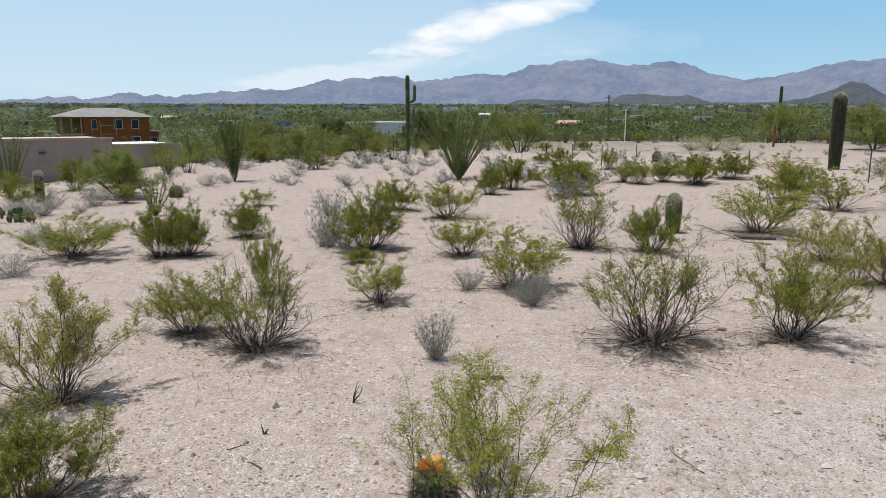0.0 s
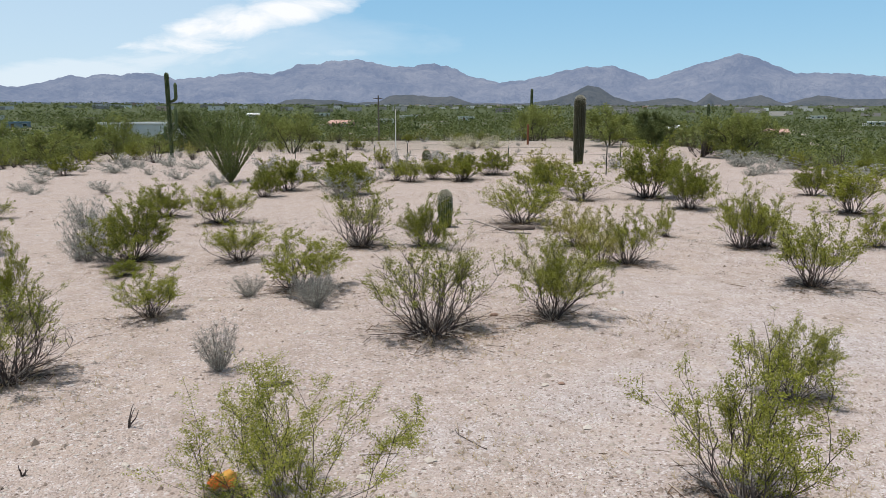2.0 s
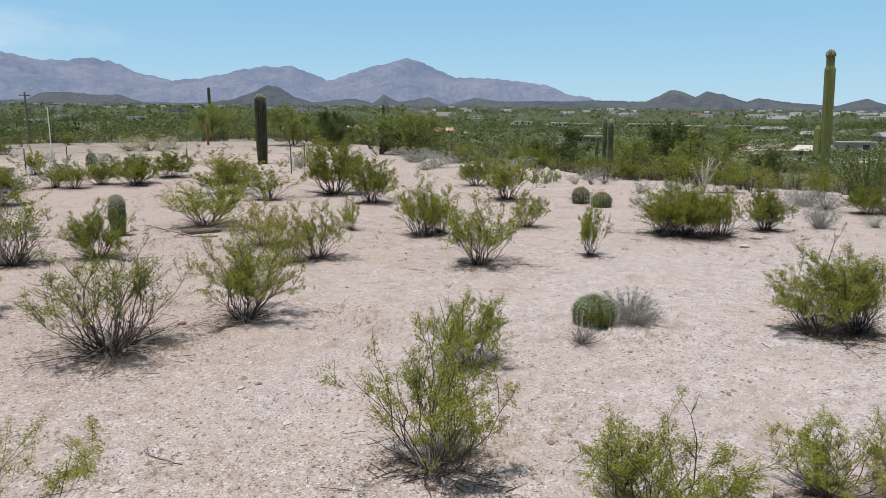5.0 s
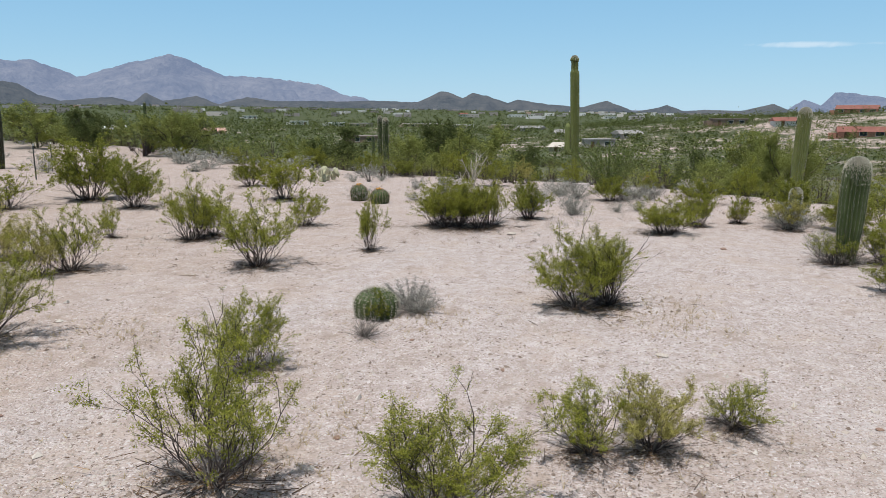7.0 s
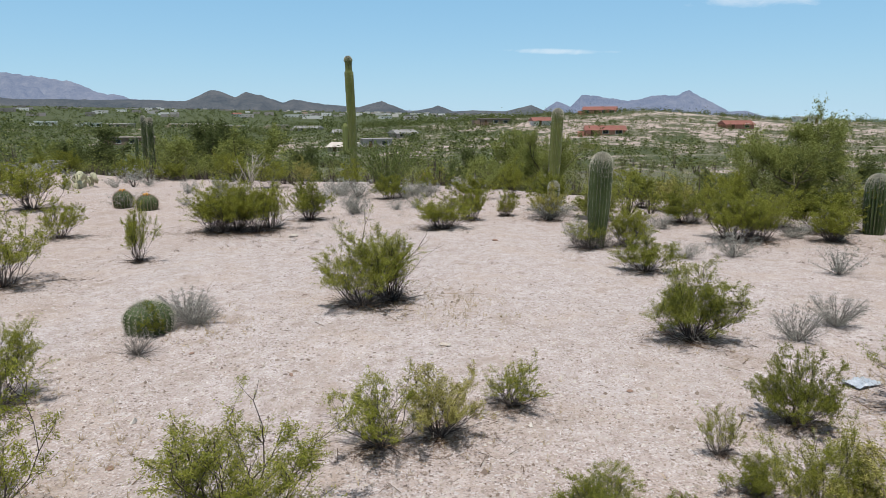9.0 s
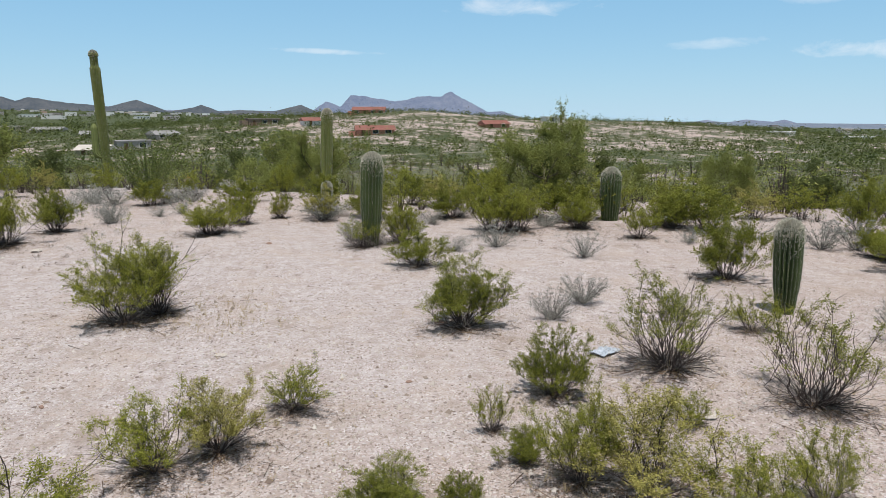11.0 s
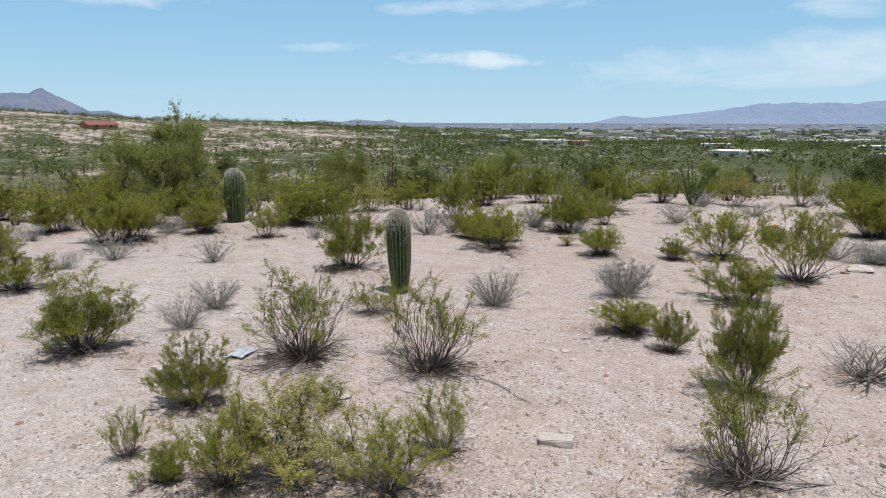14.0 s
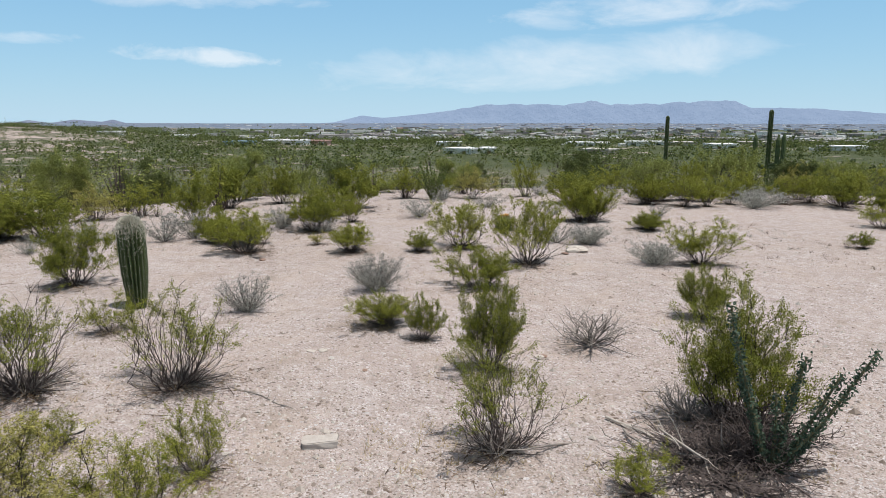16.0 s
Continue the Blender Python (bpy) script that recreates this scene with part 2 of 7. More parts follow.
    # brown stains of dried herbs, pebble pavement and single stones
    sand = n.mix(n.ramp(n.noise(1.25, 6, 0.72, p), (0.54, (0.0, 0.0, 0.0)), (0.66, (0.6, 0.6, 0.6))), sand, (0.32, 0.255, 0.19))
    for scale, size, share in ((17, 0.36, 0.8), (9, 0.22, 0.5), (5, 0.16, 0.45)):
        v = n.t.nodes.new("ShaderNodeTexVoronoi")
        v.inputs["Scale"].default_value = scale
        n.link(p, v.inputs["Vector"])
        sep3 = n.t.nodes.new("ShaderNodeSeparateColor")
        n.link(v.outputs["Color"], sep3.inputs[0])
        spot = n.math("MULTIPLY", n.math("LESS_THAN", v.outputs["Distance"], n.math("MULTIPLY", sep3.outputs[2], size)), n.math("LESS_THAN", sep3.outputs[0], share))
        sand = n.mix(n.math("MULTIPLY", spot, 0.95), sand, n.ramp(sep3.outputs[1], (0.0, (0.13, 0.10, 0.08)), (0.42, (0.34, 0.285, 0.245)), (0.55, (0.54, 0.495, 0.455)), (1.0, (0.65, 0.615, 0.575))))
    sand = n.mix(n.math("MULTIPLY", fine, 0.3), sand, (0.30, 0.23, 0.18))
    # beyond the knoll the plain is patched with low scrub
    d = n.t.nodes.new("ShaderNodeVectorMath")
    d.operation = "LENGTH"
    n.link(p, d.inputs[0])
    out = n.t.nodes.new("ShaderNodeMapRange")
    out.inputs["From Min"].default_value, out.inputs["From Max"].default_value = 60, 130
    n.link(d.outputs["Value"], out.inputs[0])
    zz = n.t.nodes.new("ShaderNodeSeparateXYZ")
    n.link(p, zz.inputs[0])
    low = n.t.nodes.new("ShaderNodeMapRange")
    low.inputs["From Min"].default_value, low.inputs["From Max"].default_value = -0.5, -2.0
    low.inputs["To Max"].default_value = 0.85
    n.link(zz.outputs[2], low.inputs[0])
    patch = n.math("ADD", n.math("MULTIPLY", n.noise(0.06, 6, 0.7, p), 0.55), n.math("MULTIPLY", n.noise(0.42, 5, 0.75, p), 0.45))
    spur = n.t.nodes.new("ShaderNodeVectorMath")
    spur.operation = "DISTANCE"
    n.link(p, spur.inputs[0])
    spur.inputs[1].default_value = (262, -62, 0)
    stony = n.t.nodes.new("ShaderNodeMapRange")
    stony.inputs["From Min"].default_value, stony.inputs["From Max"].default_value = 70, 190
    stony.inputs["To Min"].default_value, stony.inputs["To Max"].default_value = -0.075, 0.0
    n.link(spur.outputs["Value"], stony.inputs[0])
    far = n.t.nodes.new("ShaderNodeMapRange")
    far.inputs["From Min"].default_value, far.inputs["From Max"].default_value = 350, 900
    far.inputs["To Max"].default_value = 0.12
    n.link(d.outputs["Value"], far.inputs[0])
    cover = n.ramp(n.math("ADD", n.math("ADD", patch, far.outputs[0]), stony.outputs[0]), (0.385, (0, 0, 0)), (0.455, (1, 1, 1)))
    green = n.ramp(n.noise(0.9, 5, 0.7, p), (0.3, (0.04, 0.055, 0.024)), (0.7, (0.105, 0.118, 0.055)))
    land = n.mix(cover, (0.43, 0.355, 0.30), green)
    n.color(n.mix(1.0, n.mix(n.math("MAXIMUM", out.outputs[0], low.outputs[0]), sand, land), (0.885, 0.88, 0.95), "MULTIPLY"))
    h = n.math("SUBTRACT", n.math("ADD", fine, n.math("MULTIPLY", mid, 2.2)), n.math("ADD", n.math("MULTIPLY", n.voronoi(42, vec=p), 0.9), n.math("MULTIPLY", n.voronoi(19, vec=p), 0.7)))
    n.bump(n.math("ADD", h, n.math("MULTIPLY", n.noise(7, 4, 0.7, p), 1.2)), 0.75, 0.03)
    return n.mat


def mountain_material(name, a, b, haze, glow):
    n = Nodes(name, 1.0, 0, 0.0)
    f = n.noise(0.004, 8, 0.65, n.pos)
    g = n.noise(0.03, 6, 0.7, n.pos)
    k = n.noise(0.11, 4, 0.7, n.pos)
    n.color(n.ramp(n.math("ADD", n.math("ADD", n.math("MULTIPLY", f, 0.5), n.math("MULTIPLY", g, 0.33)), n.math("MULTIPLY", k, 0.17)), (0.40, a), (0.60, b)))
    n.b.inputs["Emission Color"].default_value = (*haze, 1)      # haze of the air, painted in as a glow of the slopes
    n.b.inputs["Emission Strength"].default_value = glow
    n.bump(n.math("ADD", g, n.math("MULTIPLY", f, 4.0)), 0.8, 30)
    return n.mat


GROUND = ground_material()
# darkest tone leans blue: haze painted into base colour, beside the glow
RANGE_NEAR = mountain_material("range_slopes_hazed", (0.022, 0.026, 0.036), (0.125, 0.117, 0.113), (0.37, 0.48, 0.74), 0.43)
RANGE_HILL = mountain_material("foothill_slopes_hazed", (0.028, 0.034, 0.030), (0.090, 0.087, 0.076), (0.40, 0.50, 0.72), 0.16)
RANGE_FAR = mountain_material("distant_slopes_hazed", (0.05, 0.06, 0.08), (0.09, 0.10, 0.12), (0.42, 0.57, 0.84), 0.56)
HAZE_SHEET = mountain_material("distant_plain", (0.05, 0.06, 0.065), (0.14, 0.14, 0.14), (0.40, 0.53, 0.78), 0.33)
LEAF_CREOSOTE = leaf_material("creosote_leaf", (0.120, 0.135, 0.020), (0.215, 0.230, 0.036), (0.33, 0.33, 0.068), 0.36)
LEAF_CREOSOTE_DARK = leaf_material("creosote_leaf_dark", (0.090, 0.106, 0.018), (0.175, 0.192, 0.032), (0.28, 0.285, 0.058), 0.36)
LEAF_CREOSOTE_DRY = leaf_material("creosote_leaf_dry", (0.18, 0.165, 0.045), (0.28, 0.26, 0.075), (0.42, 0.375, 0.12), 0.28)
LEAF_GREY = leaf_material("bursage_leaf", (0.17, 0.17, 0.15), (0.29, 0.29, 0.26), (0.42, 0.415, 0.38))
LEAF_PALO = leaf_material("palo_verde_leaf", (0.125, 0.148, 0.038), (0.20, 0.228, 0.062), (0.30, 0.318, 0.10), 0.4)
LEAF_MESQ = leaf_material("mesquite_leaf", (0.045, 0.062, 0.021), (0.090, 0.112, 0.038), (0.155, 0.175, 0.062))
LEAF_OCO = leaf_material("ocotillo_leaf", (0.08, 0.115, 0.032), (0.145, 0.185, 0.052), (0.23, 0.265, 0.09))
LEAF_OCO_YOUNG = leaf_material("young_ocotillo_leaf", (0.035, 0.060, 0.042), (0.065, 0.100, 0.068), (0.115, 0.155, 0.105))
LEAF_WASH = leaf_material("wash_leaf", (0.060, 0.078, 0.025), (0.110, 0.130, 0.042), (0.175, 0.193, 0.068))
LEAF_WASH_OLIVE = leaf_material("wash_leaf_olive", (0.095, 0.095, 0.028), (0.15, 0.148, 0.046), (0.215, 0.205, 0.068))
LEAF_CHOLLA = leaf_material("cholla_spine", (0.30, 0.28, 0.17), (0.45, 0.42, 0.28), (0.60, 0.57, 0.42))
STEM = plain("creosote_stem", (0.045, 0.034, 0.032), (0.105, 0.083, 0.076), 20, 0.9)
TWIG = plain("dead_twig", (0.20, 0.17, 0.15), (0.40, 0.36, 0.33), 14, 0.95)
GREY_TWIG = plain("grey_twig", (0.13, 0.115, 0.105), (0.26, 0.235, 0.215), 16, 0.95)

def litter_material():
    n = Nodes("twig_litter", 1.0, 0, 0.1)
    n.color(n.ramp(n.random(), (0.0, (0.045, 0.029, 0.021)), (0.55, (0.12, 0.078, 0.053)), (1.0, (0.30, 0.215, 0.14))))
    return n.mat


LITTER = litter_material()
BARK = plain("tree_bark", (0.06, 0.055, 0.035), (0.13, 0.12, 0.07), 12, 0.9, 0, 0.6, 0.02)
CACTUS = plain("saguaro_skin", (0.048, 0.072, 0.026), (0.100, 0.130, 0.048), 3, 0.6)
CACTUS_DARK = plain("saguaro_skin_weathered", (0.045, 0.045, 0.025), (0.09, 0.088, 0.05), 3, 0.7)
CACTUS_PALE = plain("saguaro_skin_yellow", (0.14, 0.165, 0.05), (0.20, 0.22, 0.075), 3, 0.6)
WOOL = plain("cactus_wool", (0.54, 0.51, 0.42), (0.74, 0.70, 0.60), 9, 0.9)
SPINE = plain("cactus_spine", (0.32, 0.30, 0.24), (0.54, 0.51, 0.43), 9, 0.8)
SPINE_RED = plain("barrel_spine", (0.28, 0.19, 0.14), (0.50, 0.42, 0.34), 9, 0.8)
FRUIT = plain("barrel_fruit", (0.48, 0.20, 0.04), (0.56, 0.33, 0.07), 12, 0.6)
FLOWER = plain("barrel_flower", (0.55, 0.09, 0.02), (0.70, 0.24, 0.04), 12, 0.6)
OCO_STEM = plain("ocotillo_stem", (0.10, 0.095, 0.055), (0.19, 0.18, 0.10), 14, 0.9)
PAD = plain("prickly_pear_pad", (0.32, 0.32, 0.20), (0.58, 0.55, 0.40), 5, 0.7)
STONE = plain("pale_stone", (0.36, 0.31, 0.27), (0.60, 0.55, 0.50), 11, 0.95, 0, 0.5, 0.01)
STONE_RED = plain("reddish_stone", (0.20, 0.12, 0.09), (0.36, 0.25, 0.20), 11, 0.95, 0, 0.5, 0.01)


# ---- mesh tools ----
def mesh_object(name, verts, faces, material, parent=None, label="", smooth=False):
    me = bpy.data.meshes.new(name)
    verts = np.asarray(verts, np.float32).reshape(-1, 3)
    sides = {len(f) for f in faces}
    if len(sides) == 1:
        k, n = sides.pop(), len(faces)
        me.vertices.add(len(verts))
        me.vertices.foreach_set("co", verts.ravel())
        me.loops.add(n * k)
        me.loops.foreach_set("vertex_index", np.asarray(faces, np.int32).ravel())
        me.polygons.add(n)
        me.polygons.foreach_set("loop_start", np.arange(0, n * k, k, dtype=np.int32))
        me.update(calc_edges=True)
    else:
        me.from_pydata([tuple(v) for v in verts], [], [tuple(f) for f in faces])
    me.materials.append(material)
    me.polygons.foreach_set("use_smooth", [smooth] * len(me.polygons))
    ob = new(name, me)
    ob.parent = parent
    if label:
        tagged(ob, label)
    return ob


def part(name, bm, material, parent, label="", smooth=False):
    """Links a bmesh as one mesh object under a thing or a part."""
    me = bpy.data.meshes.new(name)
    bm.to_mesh(me)
    bm.free()
    me.materials.append(material)
    if smooth:
        me.polygons.foreach_set("use_smooth", [True] * len(me.polygons))
    ob = new(name, me)
    ob.parent = parent
    if label:
        tagged(ob, label)
    return ob


class Sheaf:
    """Collects tubes and leaves into one list of vertices and faces."""

    def __init__(self):
        self.v, self.f = [], []

    def tube(self, pts, r0, r1, sides=3):
        k, n = len(self.v), len(pts)
        for i, p in enumerate(pts):
            d = pts[min(i + 1, n - 1)] - pts[max(i - 1, 0)]
            d = d / (np.linalg.norm(d) + 1e-9)
            a = np.cross(d, (0.31, 0.77, 0.55))
            a = a / (np.linalg.norm(a) + 1e-9)
            b = np.cross(d, a)
            r = r0 + (r1 - r0) * i / (n - 1)
            for s in range(sides):
                q = 2 * math.pi * s / sides
                self.v.append(p + r * (math.cos(q) * a + math.sin(q) * b))
        for i in range(n - 1):
            for s in range(sides):
                t = (s + 1) % sides
                self.f.append((k + i * sides + s, k + i * sides + t, k + (i + 1) * sides + t, k + (i + 1) * sides + s))

    def leaves(self, centres, length, width, rng, up=0.25, tri=False):
        c = np.asarray(centres)
        n = len(c)
        d = rng.normal(size=(n, 3)) + (0, 0, up)
        d /= np.linalg.norm(d, axis=1)[:, None]
        s = np.cross(d, rng.normal(size=(n, 3)))
        s /= np.linalg.norm(s, axis=1)[:, None] + 1e-9
        L = (length * rng.uniform(0.6, 1.3, n))[:, None]
        W = (width * rng.uniform(0.6, 1.3, n))[:, None]
        k = len(self.v)
        if tri:
            self.v.extend(np.stack([c - d * L / 2 - s * W / 2, c - d * L / 4 + s * W / 2, c + d * L / 2], 1).reshape(-1, 3))
            self.f.extend((k + 3 * i, k + 3 * i + 1, k + 3 * i + 2) for i in range(n))
            return
        q = np.stack([c - d * L / 2, c + s * W / 2, c + d * L / 2, c - s * W / 2], 1).reshape(-1, 3)
        self.v.extend(q)
        self.f.extend((k + 4 * i, k + 4 * i + 1, k + 4 * i + 2, k + 4 * i + 3) for i in range(n))

    def make(self, name, material, parent=None, label="", smooth=False):
        return mesh_object(name, self.v, self.f, material, parent, label, smooth)


def empty(name):
    return new(name)


def stand(x, y, sink=0.0):
    return Vector((x, y, float(terrain(x, y)) - sink))


def put(ob, x, y, sx, sy, sz, turn, sink=0.0):
    ob.matrix_basis = Matrix.Translation(stand(x, y, sink)) @ Matrix.Rotation(turn, 4, "Z") @ Matrix.Diagonal((sx, sy, sz, 1))
    return ob


# ---- land ----
def land():
    az = np.radians(np.arange(0, 360, 1.0))
    rr = [0.0] + list(1.2 * 1.031 ** np.arange(0, 274))
    rr = np.array([r for r in rr if r < 4850] + [4880])
    A, R = np.meshgrid(az, rr[1:])
    X, Y = R * np.sin(A), R * np.cos(A)
    Z = terrain(X, Y)
    n = len(az)
    v = np.stack([X, Y, Z], -1).reshape(-1, 3)
    v = np.vstack([v, [[0, 0, float(terrain(0, 0))]]])
    k = len(v) - 1
    f = []
    for i in range(len(rr) - 2):
        for j in range(n):
            q = (j + 1) % n
            f.append((i * n + j, (i + 1) * n + j, (i + 1) * n + q, i * n + q))
    f += [(k, j, (j + 1) % n) for j in range(n)]
    ob = mesh_object("ground", v, f, GROUND, smooth=True)
    tagged(ob, "pale pinkish gravel and sand of a desert knoll", "ground", kind="structure")


land()


def mountains(name, crest, r_crest, r_foot, r_back, material, label, rough, seed):
    """A range as a strip of land: its crest runs through summits and saddles given as (bearing, elevation), in degrees."""
    rng = np.random.default_rng(seed)
    a0, a1 = crest[0][0], crest[-1][0]
    az = np.arange(a0, a1, 0.12)
    top = np.interp(az, [c[0] for c in crest], [c[1] for c in crest])
    jag = sum(rng.uniform(-1, 1) * np.sin(az * k + rng.uniform(0, 6)) / k ** 0.75 for k in (3.1, 5.3, 8.7, 13.1, 21, 33, 51, 77))
    crag = np.array([noise.ridged_multi_fractal(Vector((a * 0.42, seed * 3.7, 0.0)), 0.7, 2.3, 4, 1.0, 2.0) for a in az])
    top = top + rough * (0.8 * jag + 1.0 * (np.clip(crag, 0, 1.9) - 1.1)) * np.clip(top, 0.1, 1.5)
    rows = []
    m = 36
    q = np.radians(az)
    size = 0.085 * r_crest
    for i in range(m + 6):
        if i <= m:
            u = i / m
            r = r_foot + (r_crest - r_foot) * u
            # spurs and gullies run down from the crest
            gully = np.array([noise.ridged_multi_fractal(Vector((r * math.sin(a), r * math.cos(a), seed * 9.0)) / size, 0.9, 2.1, 5, 1.0, 2.0) for a in q])
            w = math.sin(math.pi * min(1, u * 1.02)) ** 0.7 if u < 0.98 else 0
            rise = top + 0.75
            e = u ** 1.35 * rise * (1 + w * (0.85 * np.clip(gully, 0, 2.2) - 0.84))
            e = np.minimum(e, rise * (0.18 + 0.82 * u)) - 0.75
        else:
            u = (i - m) / 5
            r = r_crest + (r_back - r_crest) * u
            e = (top + 0.75) * (1 - u) - 0.75
        z = 3 + r * np.tan(np.radians(e)) if i else np.full(len(az), -60.0)
        rows.append(np.stack([r * np.sin(q), r * np.cos(q), z], 1))
    v = np.vstack(rows)
    n = len(az)
    f = [(i * n + j, i * n + j + 1, (i + 1) * n + j + 1, (i + 1) * n + j) for i in range(len(rows) - 1) for j in range(n - 1)]
    tagged(mesh_object(name, v, f, material, smooth=True), label, "mountains", kind="structure")

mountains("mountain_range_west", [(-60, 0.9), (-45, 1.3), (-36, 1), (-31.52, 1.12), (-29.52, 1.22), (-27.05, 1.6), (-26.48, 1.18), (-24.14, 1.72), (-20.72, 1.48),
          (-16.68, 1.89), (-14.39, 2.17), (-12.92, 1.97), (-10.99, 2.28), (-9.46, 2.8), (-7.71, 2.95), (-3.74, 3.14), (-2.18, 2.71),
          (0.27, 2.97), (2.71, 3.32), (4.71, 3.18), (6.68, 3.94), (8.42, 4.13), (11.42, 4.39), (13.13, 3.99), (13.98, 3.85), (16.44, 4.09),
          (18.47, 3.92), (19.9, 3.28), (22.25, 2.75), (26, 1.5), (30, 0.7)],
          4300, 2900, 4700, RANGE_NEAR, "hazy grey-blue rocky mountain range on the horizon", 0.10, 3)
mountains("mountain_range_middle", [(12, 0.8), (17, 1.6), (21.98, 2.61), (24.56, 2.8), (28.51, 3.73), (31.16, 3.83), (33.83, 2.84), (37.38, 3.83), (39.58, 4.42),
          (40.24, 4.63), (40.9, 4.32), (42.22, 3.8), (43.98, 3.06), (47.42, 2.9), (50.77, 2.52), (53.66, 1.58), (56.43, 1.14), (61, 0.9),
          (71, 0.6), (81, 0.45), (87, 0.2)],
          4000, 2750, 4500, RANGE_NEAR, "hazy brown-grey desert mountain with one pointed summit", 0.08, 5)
# foothills hold a fainter blue haze, painted on as surface glow
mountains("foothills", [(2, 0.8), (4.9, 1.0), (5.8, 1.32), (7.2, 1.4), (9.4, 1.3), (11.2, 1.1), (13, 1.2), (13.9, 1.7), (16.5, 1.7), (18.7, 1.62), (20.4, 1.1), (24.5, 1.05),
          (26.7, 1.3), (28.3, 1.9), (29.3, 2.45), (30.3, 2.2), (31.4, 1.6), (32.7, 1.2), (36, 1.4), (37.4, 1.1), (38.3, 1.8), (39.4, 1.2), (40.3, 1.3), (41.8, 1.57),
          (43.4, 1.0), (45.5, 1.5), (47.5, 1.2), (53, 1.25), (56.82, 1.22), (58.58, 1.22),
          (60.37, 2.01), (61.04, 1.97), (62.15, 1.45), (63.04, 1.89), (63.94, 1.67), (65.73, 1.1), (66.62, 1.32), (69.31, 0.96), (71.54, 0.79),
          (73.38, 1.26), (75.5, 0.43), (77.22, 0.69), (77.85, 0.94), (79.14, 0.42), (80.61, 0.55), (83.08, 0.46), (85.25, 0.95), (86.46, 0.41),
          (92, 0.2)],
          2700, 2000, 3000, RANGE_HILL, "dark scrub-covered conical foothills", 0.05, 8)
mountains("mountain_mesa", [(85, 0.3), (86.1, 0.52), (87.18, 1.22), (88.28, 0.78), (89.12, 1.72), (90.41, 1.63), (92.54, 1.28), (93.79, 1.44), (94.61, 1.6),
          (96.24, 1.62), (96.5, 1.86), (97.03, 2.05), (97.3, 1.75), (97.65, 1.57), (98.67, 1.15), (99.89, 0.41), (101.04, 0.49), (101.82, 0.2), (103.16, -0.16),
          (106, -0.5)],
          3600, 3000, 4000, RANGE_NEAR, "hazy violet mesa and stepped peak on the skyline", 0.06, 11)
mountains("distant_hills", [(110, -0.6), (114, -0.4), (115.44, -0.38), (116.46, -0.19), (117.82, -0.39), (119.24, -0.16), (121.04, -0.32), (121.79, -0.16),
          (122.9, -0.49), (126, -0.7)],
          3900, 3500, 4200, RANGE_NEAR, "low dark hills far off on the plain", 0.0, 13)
# its pale blue is painted haze: bluish base colours and the strongest glow
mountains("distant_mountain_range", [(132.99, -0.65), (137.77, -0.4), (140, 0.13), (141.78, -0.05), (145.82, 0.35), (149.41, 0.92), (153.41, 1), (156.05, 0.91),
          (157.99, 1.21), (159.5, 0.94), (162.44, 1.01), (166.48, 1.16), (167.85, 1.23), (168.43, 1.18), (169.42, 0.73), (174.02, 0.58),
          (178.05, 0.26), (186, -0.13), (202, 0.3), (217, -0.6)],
          4650, 4450, 4800, RANGE_FAR, "mountain range beyond the city plain, pale blue with painted haze", 0.09, 17)


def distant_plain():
    """A sheet added over the far basin floor; blue haze is painted in as glow."""
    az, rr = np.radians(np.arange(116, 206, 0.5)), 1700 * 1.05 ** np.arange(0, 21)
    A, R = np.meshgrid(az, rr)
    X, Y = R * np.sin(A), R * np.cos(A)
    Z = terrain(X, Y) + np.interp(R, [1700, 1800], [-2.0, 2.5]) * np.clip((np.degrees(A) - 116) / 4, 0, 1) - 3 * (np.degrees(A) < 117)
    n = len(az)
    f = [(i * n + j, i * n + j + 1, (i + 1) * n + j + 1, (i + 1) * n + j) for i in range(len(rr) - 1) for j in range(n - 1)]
    ob = mesh_object("distant_plain", np.stack([X, Y, Z], -1).reshape(-1, 3), f, HAZE_SHEET, smooth=True)
    tagged(ob, "blue-grey sheet of painted haze over the far plain", "plain", kind="structure")


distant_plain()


# ---- creosote bushes ----
def curve(p, d, length, n, rng, bend, wob):
    """A wandering stem: its points from p along d, bending by bend."""
    pts, step = [np.array(p, float)], length / n
    d = np.array(d, float)
    for _ in range(n):
        d = d + np.array(bend) / n + rng.normal(0, wob, 3)
        d /= np.linalg.norm(d)
        pts.append(pts[-1] + d * step)
    return pts


def sprays(bases, ways, lengths, per, tight, rng):
    """Leaf centres set closely along short straight twigs."""
    bases, ways, lengths = np.array(bases), np.array(ways), np.array(lengths)
    ways = ways / (np.linalg.norm(ways, axis=1)[:, None] + 1e-9)
    count = np.maximum(2, (per * rng.uniform(0.5, 1.5, len(bases))).astype(int))
    i = np.repeat(np.arange(len(bases)), count)
    u = rng.uniform(0.05, 1.0, len(i)) ** 0.8
    return bases[i] + ways[i] * (lengths[i] * u)[:, None] + rng.normal(0, tight, (len(i), 3)) * (1.15 - 0.5 * u)[:, None]


